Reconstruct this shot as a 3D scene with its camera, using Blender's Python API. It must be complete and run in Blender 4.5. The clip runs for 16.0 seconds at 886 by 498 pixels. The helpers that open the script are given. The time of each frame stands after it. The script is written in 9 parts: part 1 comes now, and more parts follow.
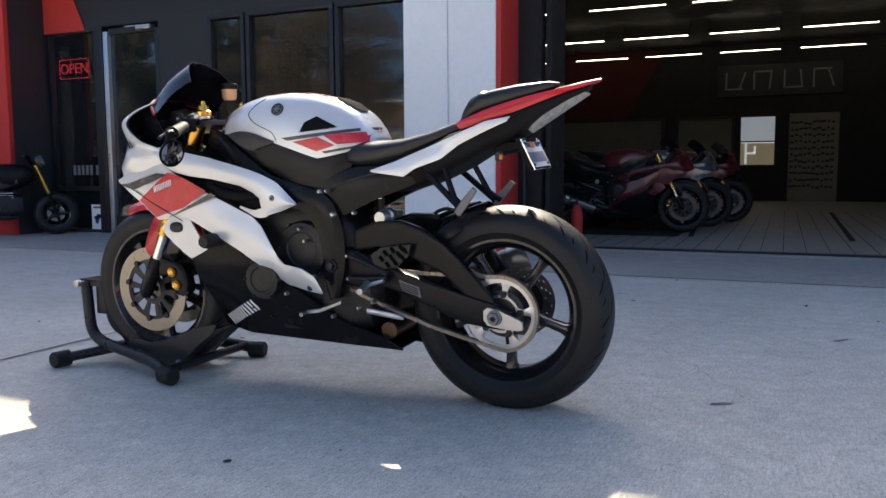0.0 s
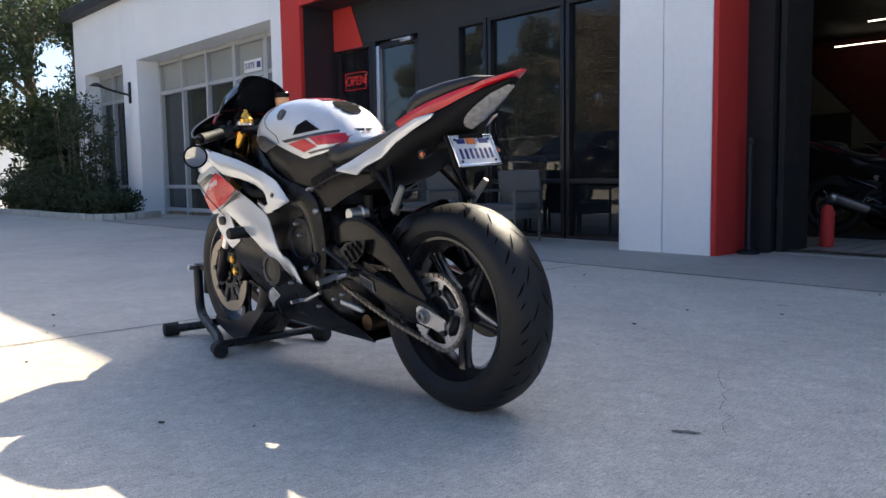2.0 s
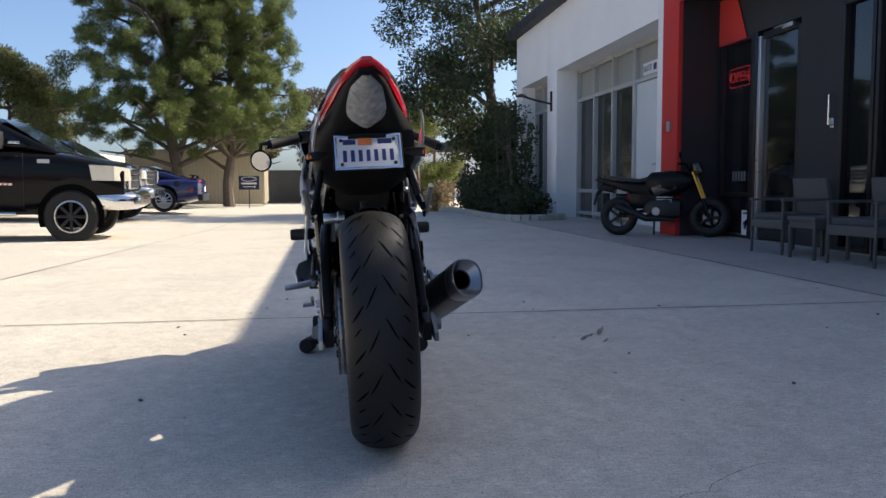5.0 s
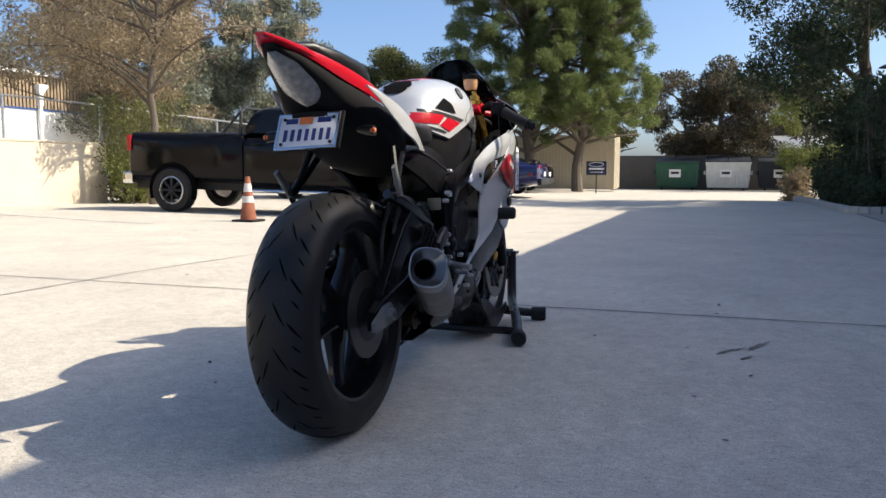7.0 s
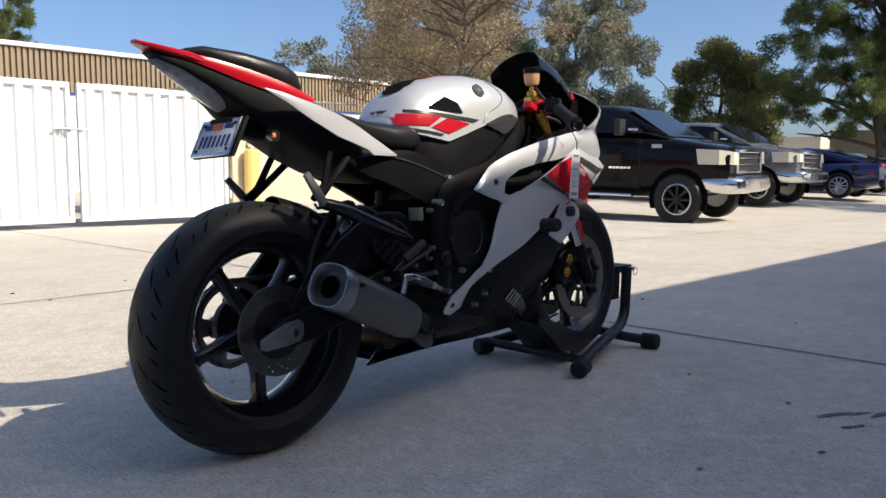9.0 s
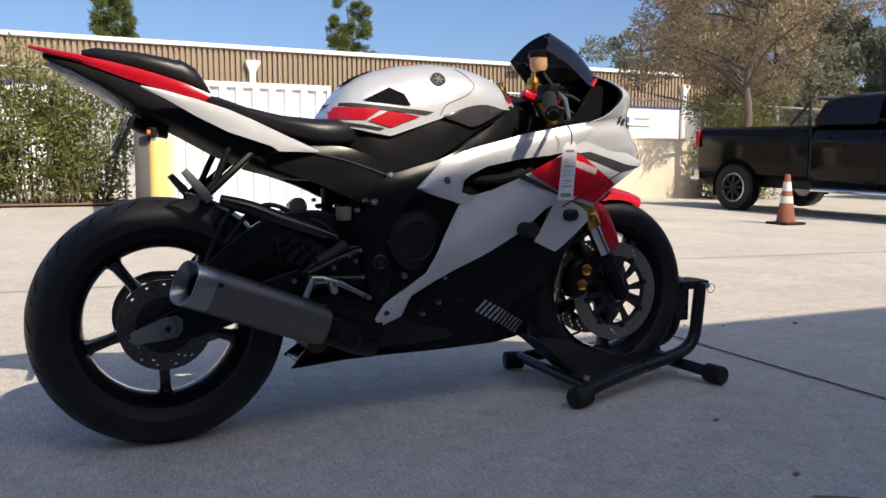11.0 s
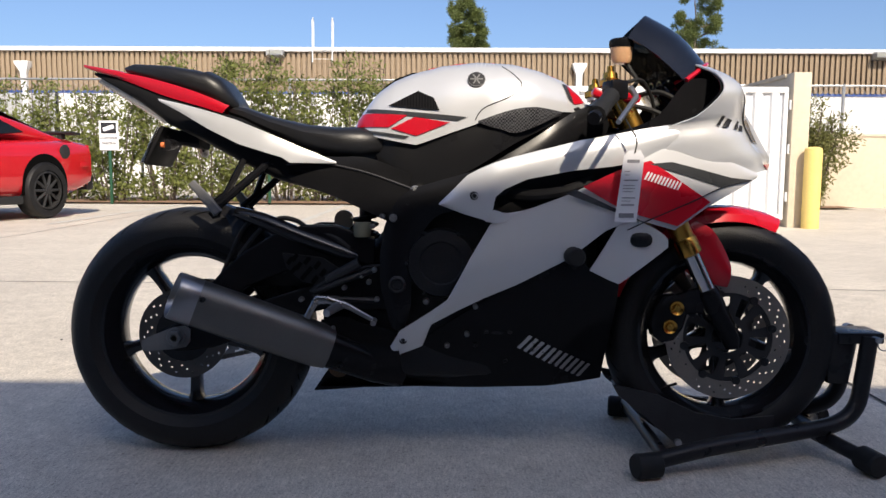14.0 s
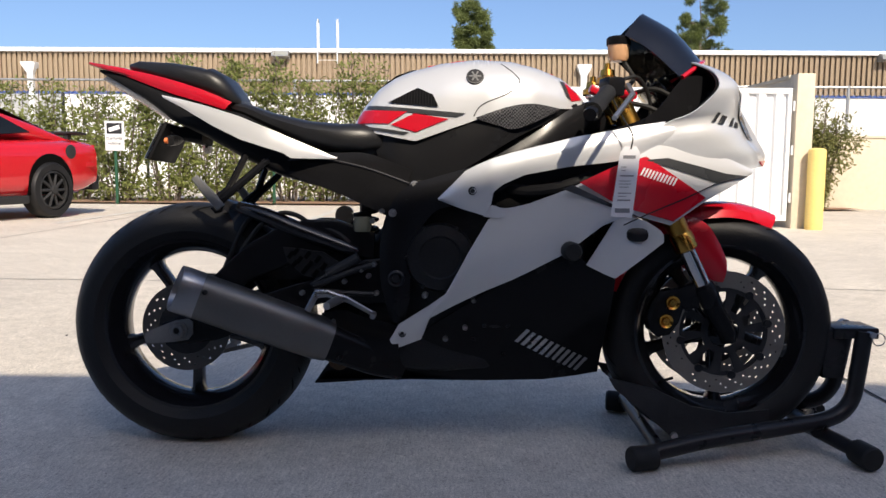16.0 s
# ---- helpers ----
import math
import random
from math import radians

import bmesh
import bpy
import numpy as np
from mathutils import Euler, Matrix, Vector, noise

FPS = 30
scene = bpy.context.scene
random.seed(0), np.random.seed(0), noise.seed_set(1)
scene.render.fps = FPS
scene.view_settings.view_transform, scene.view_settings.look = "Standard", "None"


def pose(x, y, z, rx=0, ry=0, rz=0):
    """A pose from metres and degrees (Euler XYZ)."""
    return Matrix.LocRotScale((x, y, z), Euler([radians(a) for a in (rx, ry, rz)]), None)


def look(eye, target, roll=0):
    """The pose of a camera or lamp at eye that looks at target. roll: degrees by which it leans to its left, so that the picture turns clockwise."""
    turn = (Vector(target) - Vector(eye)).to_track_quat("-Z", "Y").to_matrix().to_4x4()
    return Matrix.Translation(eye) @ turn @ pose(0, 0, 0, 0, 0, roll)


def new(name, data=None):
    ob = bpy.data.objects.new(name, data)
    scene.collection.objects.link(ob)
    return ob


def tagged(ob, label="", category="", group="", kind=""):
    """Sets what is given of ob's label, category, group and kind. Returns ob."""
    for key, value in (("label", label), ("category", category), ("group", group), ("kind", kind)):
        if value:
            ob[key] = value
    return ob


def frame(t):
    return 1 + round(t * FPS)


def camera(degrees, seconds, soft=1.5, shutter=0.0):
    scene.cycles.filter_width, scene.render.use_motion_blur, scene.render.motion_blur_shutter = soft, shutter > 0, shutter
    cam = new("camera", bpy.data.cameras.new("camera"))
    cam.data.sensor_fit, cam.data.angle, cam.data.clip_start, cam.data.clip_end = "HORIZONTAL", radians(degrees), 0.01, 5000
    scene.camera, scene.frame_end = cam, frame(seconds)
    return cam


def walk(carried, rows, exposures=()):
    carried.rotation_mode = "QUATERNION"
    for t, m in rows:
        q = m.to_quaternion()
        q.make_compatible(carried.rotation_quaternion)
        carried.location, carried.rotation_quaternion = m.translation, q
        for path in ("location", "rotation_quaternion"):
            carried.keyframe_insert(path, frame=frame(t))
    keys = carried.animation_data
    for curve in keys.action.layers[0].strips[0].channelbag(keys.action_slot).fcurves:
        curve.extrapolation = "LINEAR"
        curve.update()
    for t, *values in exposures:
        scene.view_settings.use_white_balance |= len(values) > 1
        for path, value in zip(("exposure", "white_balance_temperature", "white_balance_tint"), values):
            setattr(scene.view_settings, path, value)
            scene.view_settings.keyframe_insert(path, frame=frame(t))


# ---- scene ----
# ---- camera and its walk ----
cam = camera(58.7, 16.0)
PATH = [
    (0, (-0.776, 2.313, 0.726), (0.016, 0.486, 0.533), -0.3),
    (0.5, (-1.028, 2.178, 0.722), (-0.042, 0.448, 0.527), -0.5),
    (1, (-1.273, 2.023, 0.720), (-0.126, 0.396, 0.526), -0.7),
    (1.5, (-1.499, 1.853, 0.718), (-0.208, 0.338, 0.525), -0.7),
    (2, (-1.732, 1.649, 0.713), (-0.256, 0.312, 0.524), -0.9),
    (2.5, (-1.904, 1.424, 0.704), (-0.311, 0.230, 0.520), -0.9),
    (3, (-2.023, 1.182, 0.701), (-0.333, 0.127, 0.521), -0.9),
    (3.5, (-2.119, 0.931, 0.710), (-0.329, 0.057, 0.531), -0.9),
    (3.7, (-2.144, 0.828, 0.707), (-0.319, 0.031, 0.526), -0.9),
    (5.8, (-2.092, -0.300, 0.683), (-0.100, -0.207, 0.523), 0.1),
    (6, (-2.063, -0.400, 0.678), (-0.079, -0.211, 0.515), 0.1),
    (6.5, (-1.974, -0.664, 0.678), (-0.021, -0.268, 0.503), 0.0),
    (7, (-1.856, -0.920, 0.684), (0.030, -0.284, 0.486), 0.1),
    (7.5, (-1.681, -1.157, 0.677), (0.140, -0.356, 0.473), 0.1),
    (8, (-1.522, -1.353, 0.688), (0.218, -0.388, 0.483), 0.1),
    (8.5, (-1.343, -1.533, 0.700), (0.251, -0.342, 0.495), 0.0),
    (9, (-1.126, -1.679, 0.708), (0.332, -0.325, 0.505), 0.1),
    (9.2, (-1.030, -1.730, 0.705), (0.369, -0.315, 0.500), 0.1),
    (11.3, (-0.048, -2.149, 0.715), (0.680, -0.298, 0.501), 0.2),
    (11.5, (0.035, -2.155, 0.717), (0.697, -0.280, 0.504), 0.2),
    (12, (0.251, -2.174, 0.727), (0.681, -0.232, 0.515), 0.2),
    (12.5, (0.417, -2.155, 0.732), (0.700, -0.187, 0.519), 0.2),
    (13, (0.540, -2.124, 0.729), (0.705, -0.143, 0.516), 0.3),
    (13.5, (0.621, -2.080, 0.749), (0.687, -0.092, 0.538), 0.3),
    (14, (0.657, -2.039, 0.742), (0.644, -0.050, 0.527), 0.3),
    (14.5, (0.671, -2.044, 0.735), (0.634, -0.056, 0.519), 0.3),
    (15, (0.674, -2.056, 0.734), (0.652, -0.067, 0.522), 0.4),
    (15.5, (0.674, -2.068, 0.733), (0.657, -0.079, 0.519), 0.4),
    (16, (0.672, -2.067, 0.728), (0.647, -0.079, 0.517), 0.4),
]
walk(cam, [(t, look(eye, target, roll)) for t, eye, target, roll in PATH],
     exposures=[(0.0, 1.84, 7000, 7), (3.5, 1.63, 7000, 7), (6.0, 1.12, 6750, 7), (7.0, 1.26, 6700, 7), (9.0, 0.97, 6700, 8), (12.0, 0.88, 6750, 11), (14.0, 0.95, 6800, 11), (16.0, 1.00, 6800, 11)])

# ---- world, sun, exposure ----
SUN_WAY = Vector((-0.36, 1.08, -1.0)).normalized()
world = bpy.data.worlds.new("sky_world")
scene.world = world
world.use_nodes = True
wn = world.node_tree.nodes
wn.clear()
w_out = wn.new("ShaderNodeOutputWorld")
w_bg = wn.new("ShaderNodeBackground")
w_sky = wn.new("ShaderNodeTexSky")
w_sky.sky_type = "NISHITA"
w_sky.sun_disc = False
w_sky.sun_elevation = math.asin(-SUN_WAY.z)
w_sky.sun_rotation = math.atan2(-SUN_WAY.x, -SUN_WAY.y)
w_sky.air_density = 0.72
w_sky.dust_density = 2.2
w_sky.ozone_density = 5.6
w_bg.inputs["Strength"].default_value = 0.095
world.node_tree.links.new(w_sky.outputs[0], w_bg.inputs[0])
world.node_tree.links.new(w_bg.outputs[0], w_out.inputs[0])

sun_data = bpy.data.lights.new("sun", "SUN")
sun_data.energy = 2.85
sun_data.angle = radians(0.5)
sun_data.color = (1.0, 0.90, 0.75)
sun = new("sun", sun_data)
sun.matrix_world = look((0, -20, 20), Vector((0, -20, 20)) + SUN_WAY)


# ---- materials ----
def mat(name, color, rough=0.5, metal=0.0, vary=0.12, scale=6.0, bump=0.0, bump_scale=60.0, coat=0.0, spec=0.5, speck=0.0, pieces=False, clean=False, trans=0.0, ior=1.45):
    """A surface with colour variation at two scales, uneven gloss and fine relief, in metres."""
    m = bpy.data.materials.new(name)
    m.use_nodes = True
    nt = m.node_tree
    b = nt.nodes["Principled BSDF"]
    b.inputs["Roughness"].default_value = rough
    b.inputs["Metallic"].default_value = metal
    b.inputs["Specular IOR Level"].default_value = spec
    b.inputs["Coat Weight"].default_value = coat
    b.inputs["Coat Roughness"].default_value = 0.04
    b.inputs["Transmission Weight"].default_value = trans
    b.inputs["IOR"].default_value = ior
    c4 = (*color, 1)
    b.inputs["Base Color"].default_value = c4
    if clean:
        return m
    geo = nt.nodes.new("ShaderNodeTexCoord")
    n1 = nt.nodes.new("ShaderNodeTexNoise")
    n1.inputs["Scale"].default_value = scale
    n1.inputs["Detail"].default_value = 6
    n2 = nt.nodes.new("ShaderNodeTexNoise")
    n2.inputs["Scale"].default_value = scale * 13
    n2.inputs["Detail"].default_value = 4
    add = nt.nodes.new("ShaderNodeMath")
    add.operation = "MULTIPLY_ADD"
    add.inputs[1].default_value = 0.45
    mul = nt.nodes.new("ShaderNodeMath")
    mul.operation = "MULTIPLY"
    mul.inputs[1].default_value = 0.55
    ramp = nt.nodes.new("ShaderNodeMapRange")
    ramp.inputs["From Min"].default_value = 0.3
    ramp.inputs["From Max"].default_value = 0.7
    ramp.inputs["To Min"].default_value = 1 - vary
    ramp.inputs["To Max"].default_value = 1 + vary
    mix = nt.nodes.new("ShaderNodeMix")
    mix.data_type = "RGBA"
    mix.blend_type = "MULTIPLY"
    mix.inputs[0].default_value = 1
    mix.inputs[6].default_value = c4
    L = nt.links.new
    L(geo.outputs["Object"], n1.inputs["Vector"])
    L(geo.outputs["Object"], n2.inputs["Vector"])
    L(n1.outputs["Fac"], mul.inputs[0])
    L(n2.outputs["Fac"], add.inputs[0])
    L(mul.outputs[0], add.inputs[2])
    L(add.outputs[0], ramp.inputs["Value"])
    L(ramp.outputs[0], mix.inputs[7])
    last = mix.outputs[2]
    if pieces:
        info = nt.nodes.new("ShaderNodeNewGeometry")
        rr = nt.nodes.new("ShaderNodeMapRange")
        rr.inputs["To Min"].default_value = 0.65
        rr.inputs["To Max"].default_value = 1.4
        mx = nt.nodes.new("ShaderNodeMix")
        mx.data_type = "RGBA"
        mx.blend_type = "MULTIPLY"
        mx.inputs[0].default_value = 1
        L(info.outputs["Random Per Island"], rr.inputs["Value"])
        L(last, mx.inputs[6])
        L(rr.outputs[0], mx.inputs[7])
        last = mx.outputs[2]
    L(last, b.inputs["Base Color"])
    rr2 = nt.nodes.new("ShaderNodeMapRange")
    rr2.inputs["From Min"].default_value = 0.3
    rr2.inputs["From Max"].default_value = 0.7
    rr2.inputs["To Min"].default_value = max(0.02, rough - 0.08)
    rr2.inputs["To Max"].default_value = min(1, rough + 0.08)
    L(n1.outputs["Fac"], rr2.inputs["Value"])
    L(rr2.outputs[0], b.inputs["Roughness"])
    if bump:
        n3 = nt.nodes.new("ShaderNodeTexNoise")
        n3.inputs["Scale"].default_value = bump_scale
        n3.inputs["Detail"].default_value = 5
        bp = nt.nodes.new("ShaderNodeBump")
        bp.inputs["Strength"].default_value = bump
        bp.inputs["Distance"].default_value = 0.01
        L(geo.outputs["Object"], n3.inputs["Vector"])
        L(n3.outputs["Fac"], bp.inputs["Height"])
        L(bp.outputs[0], b.inputs["Normal"])
    return m


def glow(name, color, strength):
    m = bpy.data.materials.new(name)
    m.use_nodes = True
    b = m.node_tree.nodes["Principled BSDF"]
    b.inputs["Base Color"].default_value = (*color, 1)
    b.inputs["Emission Color"].default_value = (*color, 1)
    b.inputs["Emission Strength"].default_value = strength
    return m


def pane_glass(name, tint, clear, rough=0.02):
    """Window glass: a glossy sheet over a partly clear, tinted one."""
    m = bpy.data.materials.new(name)
    m.use_nodes = True
    nt = m.node_tree
    b = nt.nodes["Principled BSDF"]
    b.inputs["Base Color"].default_value = (*tint, 1)
    b.inputs["Roughness"].default_value = rough
    b.inputs["Specular IOR Level"].default_value = 0.85
    tr = nt.nodes.new("ShaderNodeBsdfTransparent")
    tr.inputs[0].default_value = (0.75, 0.8, 0.82, 1)
    mx = nt.nodes.new("ShaderNodeMixShader")
    mx.inputs[0].default_value = clear
    out = nt.nodes["Material Output"]
    nt.links.new(b.outputs[0], mx.inputs[1])
    nt.links.new(tr.outputs[0], mx.inputs[2])
    nt.links.new(mx.outputs[0], out.inputs[0])
    return m


def concrete_material(name="concrete_paving", color=(0.60, 0.550, 0.475), streak=0.20):
    """Broomed concrete: fine strokes across the slabs, cloudy wear, faint stains and grit."""
    m = mat(name, color, 0.82, vary=0.07, scale=0.55, bump=0.25, bump_scale=210)
    nt = m.node_tree
    b = nt.nodes["Principled BSDF"]
    L = nt.links.new
    co = nt.nodes.new("ShaderNodeTexCoord")

    def layer(scale, lo, hi, dark, pale, detail=4, rough=0.6, size=(1, 1, 1), turn=0.0):
        mp = nt.nodes.new("ShaderNodeMapping")
        mp.inputs["Scale"].default_value = size
        mp.inputs["Rotation"].default_value = (0, 0, turn)
        ns = nt.nodes.new("ShaderNodeTexNoise")
        ns.inputs["Scale"].default_value = scale
        ns.inputs["Detail"].default_value = detail
        ns.inputs["Roughness"].default_value = rough
        mr = nt.nodes.new("ShaderNodeMapRange")
        for key, v in (("From Min", lo), ("From Max", hi), ("To Min", dark), ("To Max", pale)):
            mr.inputs[key].default_value = v
        L(co.outputs["Object"], mp.inputs[0])
        L(mp.outputs[0], ns.inputs["Vector"])
        L(ns.outputs["Fac"], mr.inputs["Value"])
        return mr.outputs[0], ns.outputs["Fac"]

    strokes, stroke_h = layer(1.0, 0.30, 0.70, 1 - streak, 1 + streak, 4, 0.7, (150, 22, 1), 0.06)
    drag, _ = layer(1.0, 0.36, 0.66, 0.97, 1.02, 5, 0.6, (1.6, 5.5, 1), -0.2)
    cloud, _ = layer(1.1, 0.32, 0.68, 0.92, 1.05, 8, 0.66)
    blots, _ = layer(3.1, 0.56, 0.80, 1.0, 0.76, 10, 0.74)
    mottle, _ = layer(14.0, 0.30, 0.70, 0.87, 1.10, 6, 0.7)
    specks, _ = layer(95.0, 0.58, 0.76, 1.0, 0.62, 2, 0.5)
    grit, _ = layer(300.0, 0.3, 0.7, 0.72, 1.24, 2, 0.5)
    base = b.inputs["Base Color"].links[0].from_socket
    for src in (strokes, drag, cloud, blots, mottle, specks, grit):
        k = nt.nodes.new("ShaderNodeMix")
        k.data_type = "RGBA"
        k.blend_type = "MULTIPLY"
        k.inputs[0].default_value = 1
        L(base, k.inputs[6])
        L(src, k.inputs[7])
        base = k.outputs[2]
    L(base, b.inputs["Base Color"])
    # the strokes stand up a little
    old = b.inputs["Normal"].links[0].from_node
    bp = nt.nodes.new("ShaderNodeBump")
    bp.inputs["Strength"].default_value = 0.7
    bp.inputs["Distance"].default_value = 0.003
    L(stroke_h, bp.inputs["Height"])
    L(old.outputs[0], bp.inputs["Normal"])
    L(bp.outputs[0], b.inputs["Normal"])
    return m


def carbon_material(name="carbon_weave", dark=0.007, pale=0.014, fine=300):
    m = mat(name, (0.02, 0.02, 0.022), 0.32, vary=0.1, scale=8, coat=0.05, spec=0.22)
    nt = m.node_tree
    b = nt.nodes["Principled BSDF"]
    co = nt.nodes.new("ShaderNodeTexCoord")
    ck = nt.nodes.new("ShaderNodeTexChecker")
    ck.inputs["Scale"].default_value = fine
    ck.inputs["Color1"].default_value = (dark, dark, dark * 1.1, 1)
    ck.inputs["Color2"].default_value = (pale, pale, pale * 1.08, 1)
    nt.links.new(co.outputs["Object"], ck.inputs["Vector"])
    nt.links.new(ck.outputs["Color"], b.inputs["Base Color"])
    return m


def ribbed_material(m, scale, axis="X"):
    nt = m.node_tree
    b = nt.nodes["Principled BSDF"]
    co = nt.nodes.new("ShaderNodeTexCoord")
    wv = nt.nodes.new("ShaderNodeTexWave")
    wv.inputs["Scale"].default_value = scale
    wv.bands_direction = axis
    bp = nt.nodes.new("ShaderNodeBump")
    bp.inputs["Strength"].default_value = 0.6
    bp.inputs["Distance"].default_value = 0.003
    nt.links.new(co.outputs["Object"], wv.inputs["Vector"])
    nt.links.new(wv.outputs["Fac"], bp.inputs["Height"])
    nt.links.new(bp.outputs[0], b.inputs["Normal"])
    return m


def leaf_material(name, color):
    """A thin leaf that lets part of the light through."""
    m = mat(name, color, 0.6, pieces=True)
    nt = m.node_tree
    b = nt.nodes["Principled BSDF"]
    tr = nt.nodes.new("ShaderNodeBsdfTranslucent")
    mx = nt.nodes.new("ShaderNodeMixShader")
    mx.inputs[0].default_value = 0.38
    nt.links.new(b.inputs["Base Color"].links[0].from_socket, tr.inputs[0])
    nt.links.new(b.outputs[0], mx.inputs[1])
    nt.links.new(tr.outputs[0], mx.inputs[2])
    nt.links.new(mx.outputs[0], nt.nodes["Material Output"].inputs[0])
    return m


M = {}
M["ribbed"] = ribbed_material(mat("ribbed_rubber", (0.010, 0.010, 0.011), 0.85, vary=0.1, spec=0.03), 45)
M["tip_steel"] = mat("satin_end_cap_steel", (0.34, 0.34, 0.35), 0.34, 0.9, vary=0.06)
M["cup_grey"] = mat("cloudy_plastic", (0.20, 0.19, 0.13), 0.4)
M["steel_grey"] = mat("grey_plastic", (0.16, 0.16, 0.16), 0.5)
M["print_grey"] = mat("grey_print", (0.24, 0.24, 0.26), 0.6)
M["carrier"] = mat("dark_disc_carrier", (0.03, 0.03, 0.032), 0.45, 0.3, vary=0.1)
M["chain"] = mat("greasy_chain_steel", (0.24, 0.22, 0.20), 0.4, 0.9, vary=0.3, scale=40)
M["concrete"] = concrete_material()
M["apron"] = concrete_material("worn_apron_concrete", (0.42, 0.388, 0.345), 0.12)
M["joint"] = mat("joint_sealant", (0.05, 0.05, 0.05), 0.9)
M["line_paint"] = mat("worn_line_paint", (0.55, 0.54, 0.5), 0.8, vary=0.3, scale=9)
M["stucco"] = mat("white_stucco", (0.85, 0.85, 0.85), 0.9, vary=0.04, scale=1.5, bump=0.35, bump_scale=120)
M["red_paint"] = mat("red_wall_paint", (0.52, 0.035, 0.03), 0.75, vary=0.06, scale=2, bump=0.2, bump_scale=120)
M["charcoal"] = mat("charcoal_wall_paint", (0.022, 0.024, 0.028), 0.6, vary=0.1, scale=2, bump=0.15, bump_scale=100)
M["dark_frame"] = mat("black_anodised_frame", (0.012, 0.012, 0.014), 0.4, vary=0.1)
M["alu"] = mat("brushed_aluminium", (0.6, 0.6, 0.62), 0.35, 0.9, vary=0.06)
M["store_glass"] = pane_glass("tinted_store_glass", (0.012, 0.013, 0.014), 0.24)
M["bay_glass"] = pane_glass("grey_window_glass", (0.05, 0.052, 0.05), 0.35)
M["frost"] = mat("frosted_grey_glass", (0.30, 0.31, 0.29), 0.35, vary=0.08, scale=1)
M["grey_frame"] = mat("grey_window_frame", (0.42, 0.43, 0.43), 0.5, vary=0.06)
M["white_door"] = mat("white_painted_door", (0.62, 0.66, 0.68), 0.5, vary=0.05)
M["coping"] = mat("dark_roof_coping", (0.03, 0.032, 0.036), 0.6)
M["shop_floor"] = mat("grey_plank_floor", (0.34, 0.33, 0.31), 0.45, vary=0.12, scale=3)
M["shop_black"] = mat("black_shop_wall", (0.012, 0.012, 0.013), 0.8, vary=0.1)
M["mat_black"] = mat("black_rubber_mat", (0.012, 0.012, 0.012), 0.9)
M["neon"] = glow("red_neon", (1.0, 0.06, 0.07), 2.2)
M["tube"] = glow("warm_white_tube", (1.0, 0.88, 0.72), 2.4)
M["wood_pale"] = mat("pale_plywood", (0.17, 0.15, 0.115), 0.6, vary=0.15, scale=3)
M["brown_panel"] = mat("brown_ribbed_cladding", (0.29, 0.22, 0.15), 0.8, vary=0.16, scale=1.2, bump=0.1)
M["white_wall"] = mat("white_painted_block", (0.78, 0.78, 0.76), 0.85, vary=0.05, scale=0.8)
M["beige_block"] = mat("beige_block_wall", (0.62, 0.54, 0.42), 0.9, vary=0.10, scale=0.9, bump=0.3, bump_scale=60)
M["brown_block"] = mat("dark_brown_block_wall", (0.17, 0.15, 0.125), 0.95, vary=0.2, scale=0.9, bump=0.3, bump_scale=60)
M["white_metal"] = mat("white_painted_metal", (0.74, 0.75, 0.76), 0.45, vary=0.04, scale=2)
M["steel"] = mat("galvanised_steel", (0.42, 0.43, 0.44), 0.45, 0.7, vary=0.1)
M["bollard"] = mat("yellow_bollard_paint", (0.80, 0.60, 0.20), 0.6, vary=0.08, scale=4)
M["blue_trim"] = mat("blue_trim_paint", (0.05, 0.10, 0.32), 0.5)
M["green_bin"] = mat("green_steel_bin", (0.012, 0.08, 0.05), 0.5, vary=0.25, scale=3)
M["white_bin"] = mat("white_steel_bin", (0.62, 0.63, 0.60), 0.55, vary=0.15, scale=3)
M["black_bin"] = mat("dark_blue_steel_bin", (0.02, 0.024, 0.035), 0.5, vary=0.2, scale=3)
M["container"] = mat("beige_container_steel", (0.50, 0.44, 0.33), 0.7, vary=0.12, scale=1)
M["bark"] = mat("grey_brown_bark", (0.13, 0.105, 0.082), 0.95, vary=0.3, scale=9, bump=0.6, bump_scale=25)
M["soil"] = mat("bark_mulch_soil", (0.25, 0.155, 0.10), 1.0, vary=0.35, scale=14, bump=0.6, bump_scale=40)
for key, name, col in (("leaf_dark", "dark_green_leaf", (0.052, 0.072, 0.033)), ("leaf_mid", "olive_green_leaf", (0.17, 0.175, 0.06)), ("leaf_pine", "pine_needle", (0.14, 0.175, 0.055)), ("leaf_rust", "brown_green_leaf", (0.10, 0.085, 0.052)), ("leaf_dry", "dry_brown_leaf", (0.31, 0.245, 0.155)), ("leaf_hedge", "bright_hedge_leaf", (0.18, 0.205, 0.058)), ("leaf_grey", "grey_green_leaf", (0.22, 0.23, 0.165))):
    M[key] = leaf_material(name, col)
M["cone"] = mat("orange_cone_rubber", (0.26, 0.085, 0.045), 0.75, vary=0.35, scale=8)
M["cone_band"] = mat("dirty_white_band", (0.62, 0.60, 0.56), 0.6, vary=0.15, scale=10)
M["rattan"] = mat("grey_woven_rattan", (0.10, 0.098, 0.097), 0.7, vary=0.2, scale=30, bump=0.6, bump_scale=150)
M["cushion"] = mat("grey_cushion_cloth", (0.075, 0.075, 0.08), 0.95, vary=0.08, scale=10)
M["sign_white"] = mat("white_sign_face", (0.78, 0.78, 0.78), 0.5, vary=0.03)
M["ink"] = mat("black_ink", (0.015, 0.015, 0.018), 0.6)
